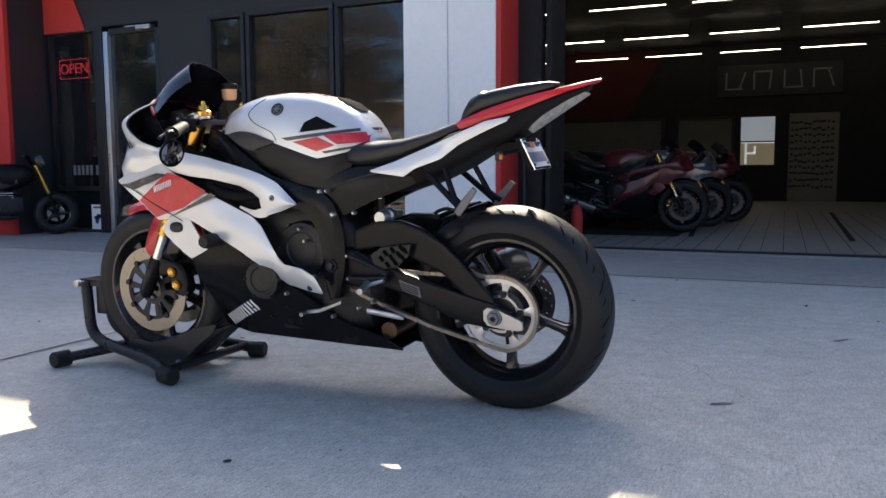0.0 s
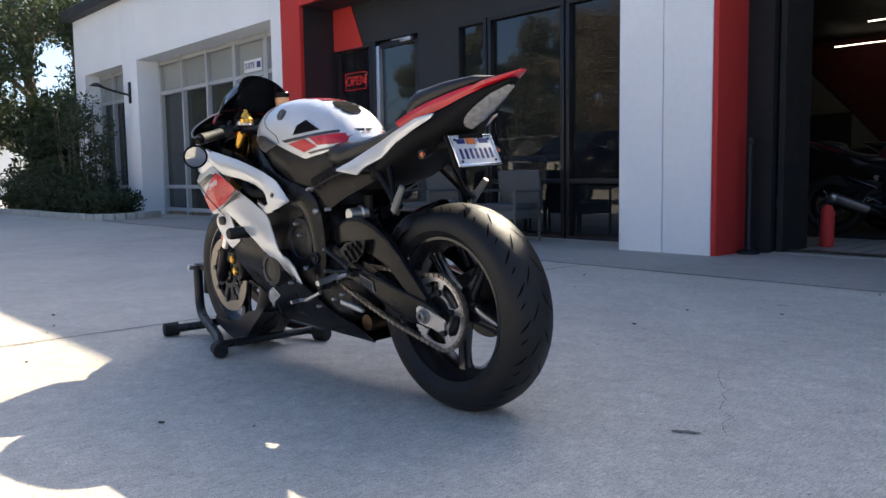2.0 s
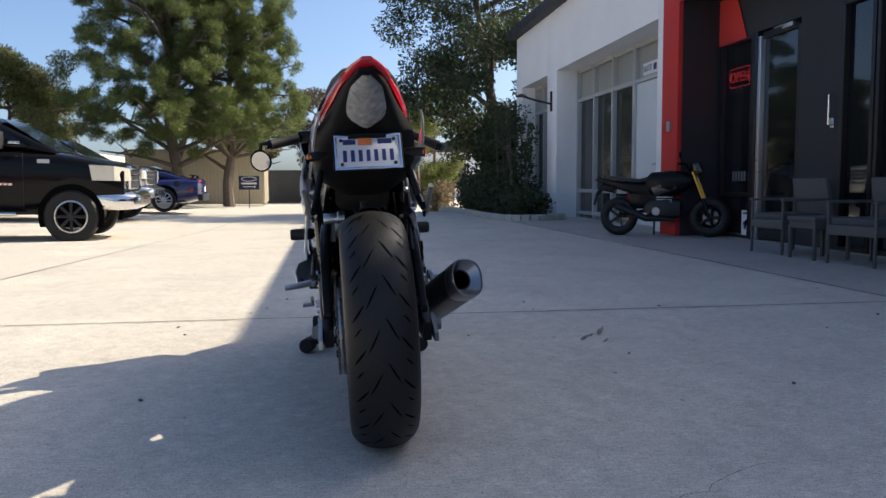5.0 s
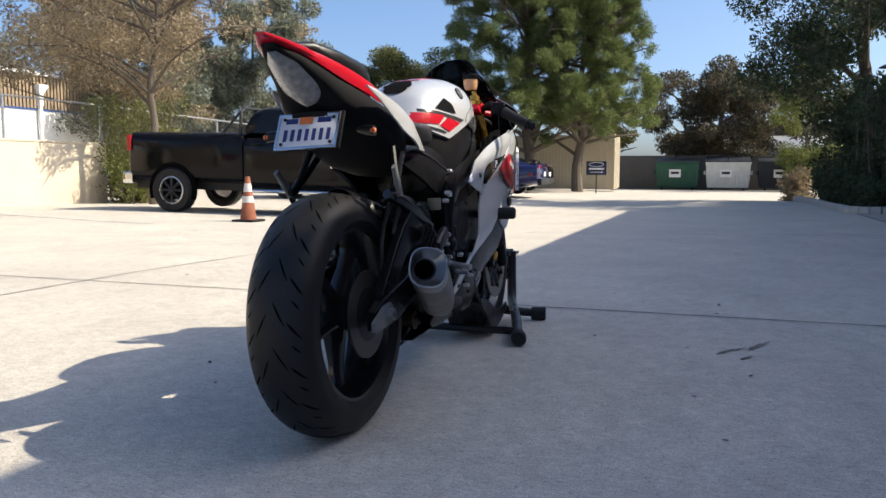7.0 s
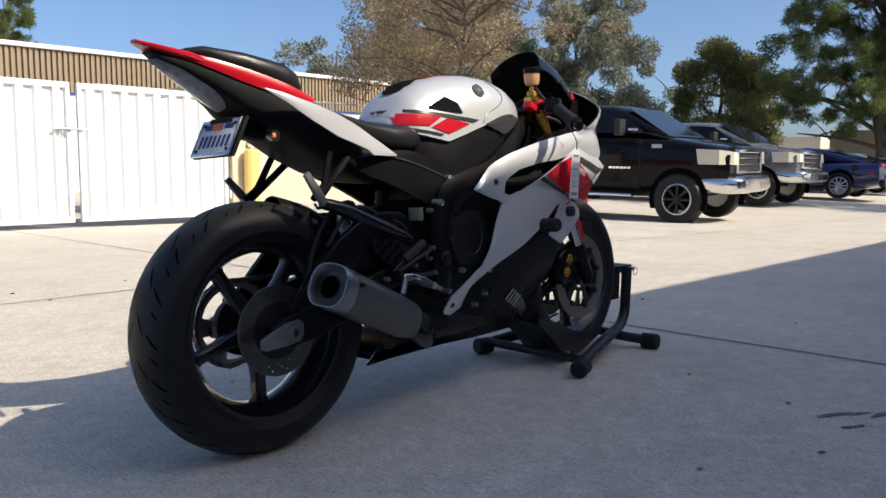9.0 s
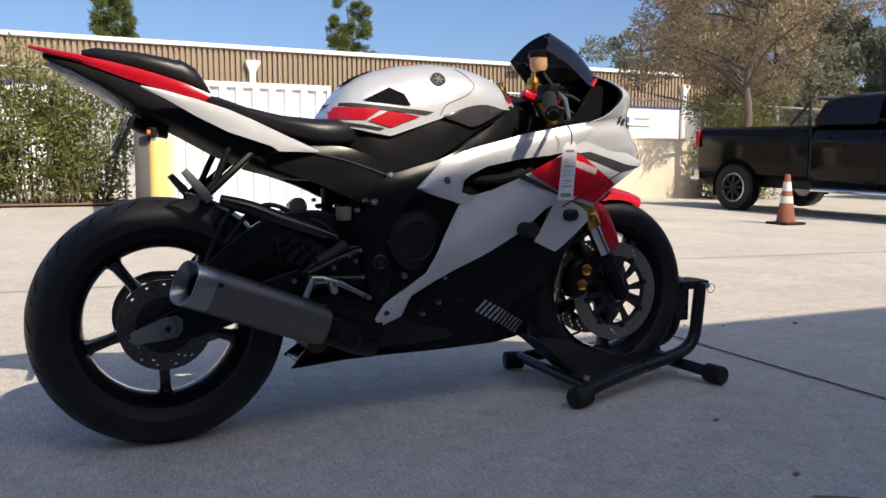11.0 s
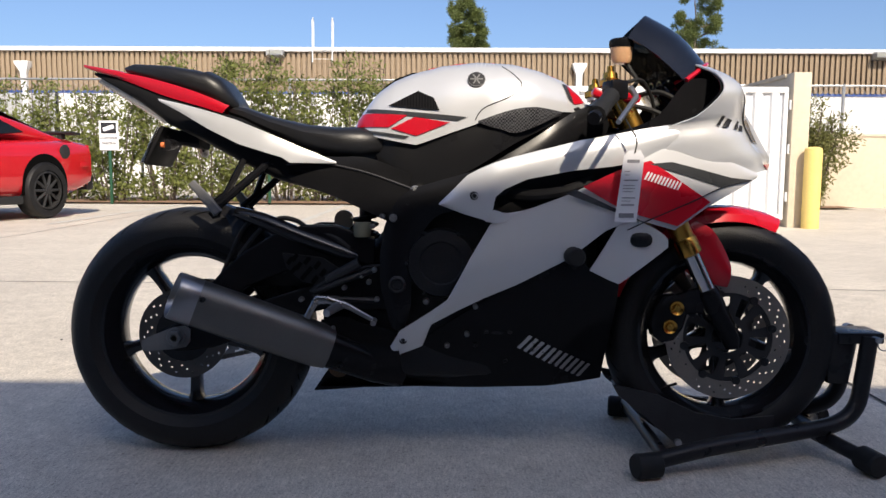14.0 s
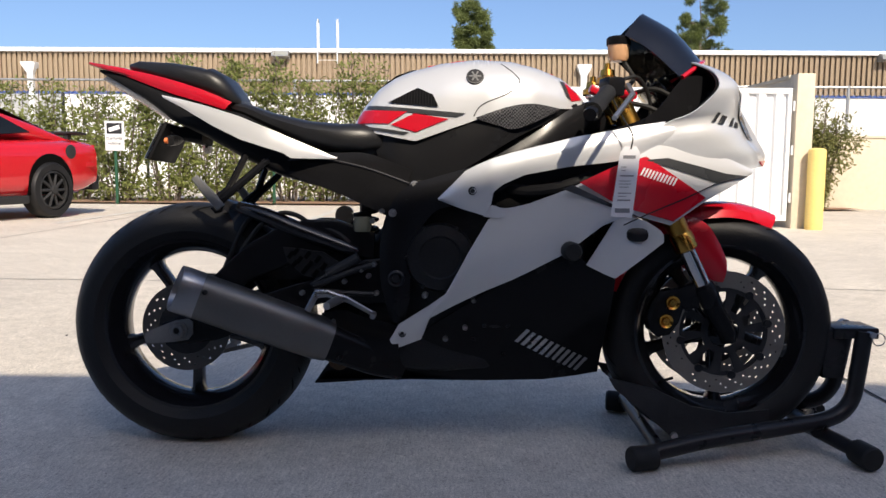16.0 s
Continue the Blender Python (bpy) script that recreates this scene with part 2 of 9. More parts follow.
M["navy"] = mat("navy_sign_face", (0.015, 0.022, 0.06), 0.5)
M["green_post"] = mat("green_steel_post", (0.015, 0.07, 0.035), 0.6)
# motorcycle
M["pearl"] = mat("pearl_white_paint", (0.63, 0.64, 0.655), 0.28, 0.30, coat=0.6, clean=True)
M["bike_red"] = mat("red_bike_paint", (0.50, 0.007, 0.02), 0.26, vary=0.04, scale=3, coat=0.4)
M["bike_black"] = mat("satin_black_plastic", (0.008, 0.008, 0.009), 0.22, vary=0.2, scale=9, spec=0.16)
M["matte_black"] = mat("matte_black_plastic", (0.011, 0.011, 0.012), 0.62, vary=0.15, scale=12, spec=0.10)
M["gloss_black"] = mat("gloss_black_paint", (0.010, 0.010, 0.012), 0.2, vary=0.1, coat=0.4)
M["frame_black"] = mat("black_frame_paint", (0.009, 0.009, 0.010), 0.22, vary=0.2, scale=9, spec=0.18)
M["tyre"] = mat("black_tyre_rubber", (0.012, 0.012, 0.013), 0.48, vary=0.25, scale=9, bump=0.2, bump_scale=300, spec=0.35)
M["groove"] = mat("tread_groove", (0.002, 0.002, 0.002), 0.95, spec=0.1)
M["rim"] = mat("gloss_black_rim", (0.010, 0.010, 0.012), 0.22, vary=0.1, coat=0.3)
M["chrome"] = mat("polished_chrome", (0.75, 0.75, 0.76), 0.14, 1.0, vary=0.05)
M["silver"] = mat("satin_silver_metal", (0.50, 0.50, 0.51), 0.34, 0.9, vary=0.08, scale=12)
M["gunmetal"] = mat("dark_engine_casting", (0.022, 0.022, 0.024), 0.36, 0.5, vary=0.2, scale=14, bump=0.2, bump_scale=200)
M["gold"] = mat("gold_anodised_metal", (0.62, 0.34, 0.07), 0.28, 1.0, vary=0.06)
M["titanium"] = mat("brushed_titanium", (0.17, 0.165, 0.157), 0.42, 0.85, vary=0.08, scale=18)
M["bronze_pipe"] = mat("heat_browned_steel", (0.10, 0.065, 0.04), 0.4, 0.8, vary=0.3, scale=20)
M["disc"] = mat("ground_disc_steel", (0.30, 0.272, 0.24), 0.40, 0.9, vary=0.1, scale=20)
M["rear_disc"] = mat("dark_ground_disc_steel", (0.13, 0.122, 0.115), 0.38, 0.9, vary=0.12, scale=20)
M["vinyl"] = mat("black_seat_vinyl", (0.013, 0.013, 0.014), 0.40, vary=0.12, scale=9, bump=0.08, bump_scale=260)
M["carbon"] = carbon_material()
M["weave"] = carbon_material("grey_woven_insert", 0.010, 0.075, 240)
M["bore"] = mat("black_bore", (0.004, 0.004, 0.004), 0.9, spec=0.05)
M["lens"] = ribbed_material(mat("clear_grey_tail_lens", (0.34, 0.34, 0.335), 0.14, vary=0.5, scale=60, coat=0.5), 170, "Z")
M["screen"] = pane_glass("dark_tinted_screen", (0.006, 0.006, 0.008), 0.12, 0.03)
M["amber"] = mat("amber_fluid_cup", (0.62, 0.36, 0.20), 0.25, vary=0.1, scale=20)
M["paper"] = mat("white_paper_tag", (0.74, 0.74, 0.77), 0.8, vary=0.03, scale=20)
M["plate_white"] = mat("white_plate_paint", (0.62, 0.63, 0.66), 0.4, vary=0.05, scale=30)
M["plate_blue"] = mat("dark_blue_plate_ink", (0.02, 0.03, 0.14), 0.5)
M["sticker"] = mat("orange_sticker", (0.75, 0.20, 0.06), 0.6)
M["rubber"] = mat("black_rubber", (0.009, 0.009, 0.009), 0.7, vary=0.2, scale=20)
M["stand_black"] = mat("worn_black_powder_coat", (0.016, 0.016, 0.018), 0.32, vary=0.3, scale=20, spec=0.3)
M["chock_black"] = mat("scuffed_black_steel_plate", (0.030, 0.030, 0.033), 0.42, vary=0.3, scale=25, spec=0.3)
M["mirror"] = mat("mirror_glass", (0.45, 0.46, 0.48), 0.03, 1.0, clean=True)
M["stripe_grey"] = mat("charcoal_stripe", (0.035, 0.037, 0.04), 0.3, coat=0.4)
# vehicles
M["truck_black"] = mat("black_car_paint", (0.006, 0.006, 0.007), 0.10, vary=0.06, spec=0.2)
M["car_red"] = mat("red_car_paint", (0.52, 0.010, 0.018), 0.18, vary=0.04, coat=0.8)
M["car_blue"] = mat("dark_blue_car_paint", (0.012, 0.014, 0.085), 0.18, vary=0.05, coat=0.8)
M["car_grey"] = mat("dark_silver_car_paint", (0.16, 0.165, 0.17), 0.25, 0.4, vary=0.05, coat=0.6)
M["car_glass"] = mat("dark_car_glass", (0.008, 0.010, 0.012), 0.04, vary=0.05, spec=0.4)
M["headlamp"] = mat("clear_headlamp", (0.65, 0.62, 0.52), 0.15, vary=0.08, coat=0.6)
M["tail_red"] = mat("red_tail_lamp", (0.45, 0.01, 0.015), 0.2, coat=0.6)
M["trunk_black"] = mat("black_plastic_trim", (0.02, 0.02, 0.021), 0.6)


# ---- mesh helpers ----
def part(name, bm, material, parent=None, label="", sharp=0.62, thick=0.0, kind="", flat=False):
    bmesh.ops.recalc_face_normals(bm, faces=bm.faces)
    if not flat:
        for f in bm.faces:
            f.smooth = True
        for e in bm.edges:
            if len(e.link_faces) == 2 and e.calc_face_angle(0) > sharp:
                e.smooth = False
    me = bpy.data.meshes.new(name)
    bm.to_mesh(me)
    bm.free()
    me.materials.append(M[material])
    ob = new(name, me)
    if parent is not None:
        ob.parent = parent
    if thick:
        s = ob.modifiers.new("thickness", "SOLIDIFY")
        s.thickness = thick
        s.offset = -1
        if not flat:
            es = ob.modifiers.new("crisp_edges", "EDGE_SPLIT")
            es.split_angle = 0.7
    return tagged(ob, label=label, kind=kind)


def empty(name, m, label="", category="", group="", kind=""):
    ob = new(name)
    ob.matrix_world = m
    return tagged(ob, label, category, group, kind)


def box(bm, c, s, rot=(0, 0, 0), bevel=0.0):
    r = bmesh.ops.create_cube(bm, size=1.0, matrix=pose(*c, *rot) @ Matrix.Diagonal((*s, 1)))
    if bevel:
        vs = set(r["verts"])
        es = [e for e in bm.edges if e.verts[0] in vs and e.verts[1] in vs]
        bmesh.ops.bevel(bm, geom=es, offset=bevel, segments=2, affect="EDGES", profile=0.6)
    return bm


def boxes(*rows, bevel=0.0):
    bm = bmesh.new()
    for c, s, *rot in rows:
        box(bm, c, s, rot[0] if rot else (0, 0, 0), bevel)
    return bm


def frame_at(d):
    d = d.normalized()
    a = Vector((0, 0, 1)) if abs(d.z) < 0.9 else Vector((1, 0, 0))
    u = d.cross(a).normalized()
    return u, d.cross(u).normalized()


def tube(bm, pts, r, seg=10, caps=True):
    """A round bar along points; r is one radius or one for each point."""
    pts = [Vector(p) for p in pts]
    rs = r if isinstance(r, (list, tuple)) else [r] * len(pts)
    rings = []
    u0 = None
    for i, p in enumerate(pts):
        d = (pts[min(i + 1, len(pts) - 1)] - pts[max(i - 1, 0)])
        u, v = frame_at(d)
        if u0 is not None:
            u = (u0 - d.normalized() * u0.dot(d.normalized())).normalized()
            v = d.normalized().cross(u)
        u0 = u
        rings.append([bm.verts.new(p + rs[i] * (math.cos(a) * u + math.sin(a) * v)) for a in [2 * math.pi * k / seg for k in range(seg)]])
    join_rings(bm, rings, True, caps)
    return bm


def join_rings(bm, rings, closed=True, caps=True):
    n = len(rings[0])
    for a, b in zip(rings, rings[1:]):
        for k in range(n if closed else n - 1):
            q = (a[k], a[(k + 1) % n], b[(k + 1) % n], b[k])
            if len(set(q)) == 4:
                bm.faces.new(q)
    if caps and closed:
        bm.faces.new(rings[0][::-1])
        bm.faces.new(rings[-1])


def loft(rings, caps=True, closed=True):
    bm = bmesh.new()
    join_rings(bm, [[bm.verts.new(p) for p in r] for r in rings], closed, caps)
    return bm


def add_loft(bm, rings, caps=True, closed=True):
    join_rings(bm, [[bm.verts.new(p) for p in r] for r in rings], closed, caps)
    return bm


def spline(pts, n):
    """n points along a smooth curve through pts."""
    pts = [Vector(p) for p in pts]
    out = []
    for i in range(n):
        s = i / (n - 1) * (len(pts) - 1)
        k = min(int(s), len(pts) - 2)
        t = s - k
        p0, p1, p2, p3 = pts[max(k - 1, 0)], pts[k], pts[k + 1], pts[min(k + 2, len(pts) - 1)]
        out.append(0.5 * ((2 * p1) + (p2 - p0) * t + (2 * p0 - 5 * p1 + 4 * p2 - p3) * t * t + (3 * p1 - p0 - 3 * p2 + p3) * t ** 3))
    return out


def sheet(rows):
    """A surface through rows of points."""
    bm = bmesh.new()
    vs = [[bm.verts.new(p) for p in r] for r in rows]
    for a, b in zip(vs, vs[1:]):
        for k in range(len(a) - 1):
            bm.faces.new((a[k], a[k + 1], b[k + 1], b[k]))
    bmesh.ops.remove_doubles(bm, verts=bm.verts, dist=1e-5)
    return bm


def lathe(bm, profile, centre=(0, 0, 0), axis="y", seg=32, close=False):
    """Turn a profile of (radius, along) round an axis through centre."""
    c = Vector(centre)
    rings = []
    for r, a in profile:
        ring = []
        for k in range(seg):
            t = 2 * math.pi * k / seg
            p = {"y": (r * math.cos(t), a, r * math.sin(t)), "x": (a, r * math.cos(t), r * math.sin(t)), "z": (r * math.cos(t), r * math.sin(t), a)}[axis]
            ring.append(bm.verts.new(c + Vector(p)))
        rings.append(ring)
    if close:
        rings.append(rings[0])
    join_rings(bm, rings, True, False)
    return bm


def disc_cap(bm, r, c, axis="y", seg=24, depth=0.01):
    return lathe(bm, [(0.0005, -depth / 2), (r * 0.94, -depth / 2), (r, -depth * 0.3), (r, depth * 0.3), (r * 0.94, depth / 2), (0.0005, depth / 2)], c, axis, seg)


def smooth_step(a, b, x):
    t = min(1, max(0, (x - a) / (b - a)))
    return t * t * (3 - 2 * t)


def ground_z(x, y):
    """The paving falls gently away along the aisle."""
    side = max(smooth_step(-4.2, 1.5, y), smooth_step(16, 26, x))
    z = -(0.0165 * min(11.5, max(0, x - 2.5)) + 0.0045 * max(0, x - 14)) * side
    z += 0.10 * smooth_step(2.5, 6.0, y) * smooth_step(13, 22, x) * (1 - smooth_step(32, 40, x))
    return z + 0.018 * min(5, max(0, y - 4.5)) * smooth_step(4, 10, x)


def words(name, text, size, m, material, parent=None, label="", extrude=0.002, align="CENTER"):
    cu = bpy.data.curves.new(name, "FONT")
    cu.body = text
    cu.size = size
    cu.align_x = align
    cu.align_y = "CENTER"
    cu.extrude = extrude
    tmp = bpy.data.objects.new(name, cu)
    me = bpy.data.meshes.new_from_object(tmp)
    bpy.data.objects.remove(tmp)
    me.materials.clear()
    me.materials.append(M[material])
    ob = new(name, me)
    ob.matrix_world = m
    if parent is not None:
        ob.parent = parent
    return tagged(ob, label=label)
# ---- ground ----
def build_ground():
    xs = [-900, -300, -90, -40, -20] + [-12 + 1.0 * k for k in range(33)] + [22 + 2.0 * k for k in range(20)] + [70, 110, 200, 420, 900]
    ys = [-900, -300, -90, -40, -20] + [-12 + 1.0 * k for k in range(33)] + [24, 30, 45, 90, 200, 420, 900]
    bm = sheet([[(x, y, ground_z(min(x, 80), y) - 0.002) for y in ys] for x in xs])
    part("ground", bm, "concrete", None, kind="structure", label="sunlit grey broom-finished concrete paving with joints and stains")


build_ground()


def strip(name, pts, width, material, lift, label, jag=0.0):
    rows = []
    for i, (x, y) in enumerate(pts):
        a, b = Vector(pts[max(i - 1, 0)]), Vector(pts[min(i + 1, len(pts) - 1)])
        d = (b - a).normalized()
        n = Vector((-d.y, d.x)) * width / 2
        j = random.uniform(-jag, jag)
        rows.append([(x - n.x + j, y - n.y + j, ground_z(x, y) + lift), (x + n.x + j, y + n.y + j, ground_z(x, y) + lift)])
    return part(name, sheet(rows), material, None, label, kind="structure")


def straight(a, b, n=24):
    return [(a[0] + (b[0] - a[0]) * k / n, a[1] + (b[1] - a[1]) * k / n) for k in range(n + 1)]


strip("trim_joint", straight((2.03, -3.2), (2.05, 12.2)), 0.012, "joint", 0.002, "dark saw-cut joint across the concrete")
strip("trim_joint", straight((-9, 2.88), (24, 2.45), 60), 0.012, "joint", 0.0022, "dark joint along the concrete aisle")
strip("trim_joint", straight((-9, -3.2), (12.4, -3.2), 40), 0.012, "joint", 0.006, "dark joint along the shop front")
strip("trim_joint", straight((7.8, -3.2), (7.8, 2.6)), 0.012, "joint", 0.0024, "dark saw-cut joint across the concrete")
strip("trim_joint", straight((-3.7, -3.2), (-3.7, 12.2)), 0.012, "joint", 0.0024, "dark saw-cut joint across the concrete")
for x in (-6.7, -4.1, -1.2):
    strip("trim_line", straight((x - 0.02, 7.3), (x, 12.1)), 0.10, "line_paint", 0.003, "worn white parking stall line on concrete")
for x in (8.2, 13.6, 16.6, 19.6):
    strip("trim_line", straight((x - 1.0, 6.4), (x + 0.1, 12.4)), 0.10, "line_paint", 0.003, "worn white parking stall line on concrete")
random.seed(5)
strip("trim_crack", [(-0.72 + 0.03 * k + random.uniform(-0.02, 0.02), -0.30 - 0.05 * k + random.uniform(-0.015, 0.015)) for k in range(14)], 0.0016, "joint", 0.002, "fine wandering crack in the concrete")


part("pavement", boxes(((3.25, -4.06, -0.03), (18.5, 1.68, 0.066))), "apron", None, "darker worn concrete apron along the shop front", kind="structure")


def stain(x, y, a, b, turn, seed, label):
    random.seed(seed)
    bm = bmesh.new()
    n = 26
    c, s = math.cos(turn), math.sin(turn)
    vs = []
    for k in range(n):
        t = 2 * math.pi * k / n
        r = random.uniform(0.45, 1.1)
        u, v = a * r * math.cos(t), b * r * math.sin(t)
        vs.append(bm.verts.new((x + u * c - v * s, y + u * s + v * c, ground_z(x, y) + 0.0015)))
    bm.faces.new(vs)
    bmesh.ops.triangulate(bm, faces=bm.faces)
    part("trim_stain", bm, "oil", None, label, kind="structure")


M["oil"] = mat("oil_stain", (0.20, 0.175, 0.15), 0.8, vary=0.3, scale=20)
for k, (x, y, a, b, turn) in enumerate(((1.28, -1.00, 0.09, 0.012, -0.50), (1.42, -1.12, 0.11, 0.016, -0.45), (1.20, -1.07, 0.05, 0.010, -0.55), (1.34, -1.05, 0.05, 0.008, -0.5), (-0.62, -0.25, 0.05, 0.012, 0.5), (-1.02, -1.42, 0.06, 0.010, 0.9), (0.1, -2.4, 0.05, 0.012, 0.2))):
    stain(x, y, a, b, turn, 1 + k, "dark oily scrape on concrete")
for k, (x, y) in enumerate(((0.612, -0.898), (0.225, -0.98), (1.30, -0.86), (-0.30, -1.55))):
    stain(x, y, 0.012, 0.009, 0.3, 20 + k, "small dark spot on concrete")
random.seed(11)
for k in range(46):
    x, y = random.uniform(-2.2, 3.0), random.uniform(-3.6, 3.2)
    if abs(y) < 0.25 and -0.4 < x < 1.8:
        continue
    bm = bmesh.new()
    r = random.uniform(0.004, 0.009)
    bmesh.ops.create_icosphere(bm, subdivisions=1, radius=r, matrix=Matrix.Translation((x, y, r * 0.3)) @ Euler((0, 0, random.uniform(0, 6))).to_matrix().to_4x4() @ Matrix.Diagonal((random.uniform(1, 3.0), 1, 0.5, 1)))
    tagged(part("debris", bm, random.choice(("bark", "joint", "leaf_dry"))), "small dark bit of leaf or grit on concrete", "debris", "bits scattered on the paving")


# ---- shop building ----
FY, SY = -4.35, -4.93
BFY = -4.52


def wall(name, x0, x1, y0, y1, z0, z1, material, label, bevel=0.0):
    bm = boxes((((x0 + x1) / 2, (y0 + y1) / 2, (z0 + z1) / 2), (x1 - x0, y1 - y0, z1 - z0)), bevel=bevel)
    return part(name, bm, material, None, label, kind="structure")


# front wall pieces, 0.35 deep, from the garage end to the far end
wall("wall_pillar_white", 2.06, 2.50, FY - 0.55, FY, -0.1, 3.6, "stucco", "smooth white stucco pillar beside the garage door", 0.006)
wall("wall_pillar_white", 1.60, 2.052, FY - 0.55, FY, -0.1, 3.6, "stucco", "smooth white stucco pillar beside the garage door", 0.006)
wall("wall_pillar_red", 1.55, 1.597, FY - 0.50, FY - 0.004, -0.1, 3.6, "red_paint", "red painted jamb of the garage opening", 0.006)
wall("wall_jamb_black", 1.33, 1.597, FY - 0.62, FY - 0.504, -0.1, 3.6, "shop_black", "black roller track beside the garage opening")
wall("wall_header_garage", -3.6, 2.50, FY - 0.5, FY, 3.6, 4.3, "stucco", "white stucco wall over the garage opening")
wall("wall_garage_end", -9.0, -3.6, FY - 0.5, FY, -0.1, 4.3, "stucco", "white stucco wall beside the garage opening")
wall("wall_header_store", 2.50, 7.75, FY - 0.06, FY, 3.04, 4.3, "red_paint", "red painted band over the storefront recess")
wall("wall_column_red", 7.75, 8.24, FY - 0.06, FY + 0.004, -0.1, 4.3, "red_paint", "red painted column beside the storefront", 0.006)
wall("wall_pier_white", 8.24, 8.82, BFY - 0.5, BFY, -0.3, 4.3, "stucco", "white stucco pier between red column and window bay", 0.006)
wall("wall_header_bay", 8.82, 13.98, BFY - 0.5, BFY, 3.04, 4.3, "stucco", "white stucco wall over the window bay")
wall("wall_pier_bay", 13.98, 14.72, BFY - 0.5, BFY, -0.4, 4.3, "stucco", "white stucco pier between window bays", 0.006)
wall("wall_header_bay", 14.72, 17.0, BFY - 0.5, BFY, 3.04, 4.3, "stucco", "white stucco wall over the far window bay")
wall("wall_end_pier", 17.0, 17.6, BFY - 0.5, BFY, -0.5, 4.3, "stucco", "white stucco pier at the end of the building")
wall("wall_gable", 17.25, 17.6, -22.0, BFY - 0.5, -0.6, 4.3, "stucco", "white stucco end wall of the building")
wall("trim_coping", -9.1, 17.7, FY - 0.55, FY + 0.05, 4.3, 4.52, "coping", "dark metal coping along the roof edge", 0.01)
wall("roof", -9.0, 17.3, -22.0, FY - 0.3, 4.18, 4.30, "coping", "flat dark roof of the shop building")
# red wedge and charcoal storefront wall
wall("wall_store_top", 2.50, 7.75, SY - 0.2, SY, 2.49, 3.04, "charcoal", "charcoal painted wall over the storefront windows")
wall("wall_store_panel", 5.22, 5.93, SY - 0.2, SY + 0.01, 0.0, 2.49, "charcoal", "charcoal painted panel between shop door and window")
wall("wall_reveal", 7.751, 8.24, SY - 0.2, FY - 0.061, -0.05, 4.2, "charcoal", "dark side of the storefront recess")
wall("trim_soffit", 2.50, 7.75, SY - 0.2, FY - 0.061, 3.045, 4.2, "charcoal", "dark soffit of the storefront recess")
bm = bmesh.new()
q = [(7.75, SY + 0.012, 2.46), (7.06, SY + 0.012, 2.46), (7.32, SY + 0.012, 3.04), (7.75, SY + 0.012, 3.04)]
f = bm.faces.new([bm.verts.new(p) for p in q])
part("trim_red_wedge", bm, "red_paint", None, "red painted wedge on the charcoal wall", kind="structure", thick=0.01)


def store_window(x0, x1, z0, z1, name, label, rails=()):
    w = empty(name, pose(0, 0, 0), label, "window", "storefront windows", "structure")
    t = 0.05
    for c, s in ((((x0 + x1) / 2, SY - 0.03, z0 + t / 2), (x1 - x0, 0.10, t)), (((x0 + x1) / 2, SY - 0.03, z1 - t / 2), (x1 - x0, 0.10, t)),
                 ((x0 + t / 2, SY - 0.03, (z0 + z1) / 2), (t, 0.098, z1 - z0 - 2 * t)), ((x1 - t / 2, SY - 0.03, (z0 + z1) / 2), (t, 0.098, z1 - z0 - 2 * t))):
        part("window_frame", boxes((c, s), bevel=0.004), "dark_frame", w)
    for z in rails:
        part("rail", boxes((((x0 + x1) / 2, SY - 0.03, z), (x1 - x0 - 2 * t, 0.09, 0.05)), bevel=0.004), "dark_frame", w)
    zs = [z0 + t, *[r for r in rails], z1 - t]
    for a, b in zip(zs, zs[1:]):
        p = part("pane", boxes((((x0 + x1) / 2, SY - 0.04, (a + b) / 2), (x1 - x0 - 2 * t, 0.008, b - a - 0.02))), "store_glass", w)
        p.visible_shadow = False
    return w


store_window(2.50, 3.57, 0.0, 2.49, "window_1", "dark tinted storefront window beside the white pillar", (0.62,))
store_window(3.59, 4.70, 0.0, 2.49, "window_2", "wide dark tinted storefront window reflecting trees", (0.62,))
store_window(4.72, 5.22, 0.0, 2.49, "window_3", "narrow dark tinted storefront window", ())
store_window(6.90, 7.70, 0.0, 2.49, "window_4", "dark tinted storefront window with a red open sign", (0.55,))
door = empty("door_1", pose(0, 0, 0), "dark glass shop door with a bright aluminium edge and closer", "door", kind="structure")
part("stile", boxes(((6.74, SY + 0.0, 1.21), (0.07, 0.06, 2.42)), bevel=0.004), "alu", door, "bright aluminium stile")
part("stile", boxes(((5.97, SY - 0.02, 1.21), (0.06, 0.05, 2.42)), bevel=0.004), "dark_frame", door)
part("top_rail", boxes(((6.35, SY - 0.02, 2.42), (0.72, 0.05, 0.07)), bevel=0.004), "dark_frame", door)
part("bottom_rail", boxes(((6.35, SY - 0.02, 0.12), (0.72, 0.05, 0.2)), bevel=0.004), "dark_frame", door)
part("jamb", boxes(((6.84, SY - 0.02, 1.24), (0.11, 0.10, 2.49)), bevel=0.004), "dark_frame", door)
pg = part("pane", boxes(((6.36, SY - 0.03, 1.3), (0.70, 0.008, 2.16))), "store_glass", door)
pg.visible_shadow = False
part("closer", boxes(((6.12, SY + 0.04, 2.43), (0.22, 0.05, 0.05)), ((6.3, SY + 0.05, 2.45), (0.2, 0.02, 0.015)), bevel=0.006), "silver", door, "silver door closer")
bm = bmesh.new()
tube(bm, [(5.33, SY + 0.01, 1.28), (5.33, SY + 0.06, 1.28), (5.33, SY + 0.06, 1.58), (5.33, SY + 0.01, 1.58)], 0.014)
box(bm, (5.33, SY + 0.016, 1.30), (0.06, 0.012, 0.1), bevel=0.003)
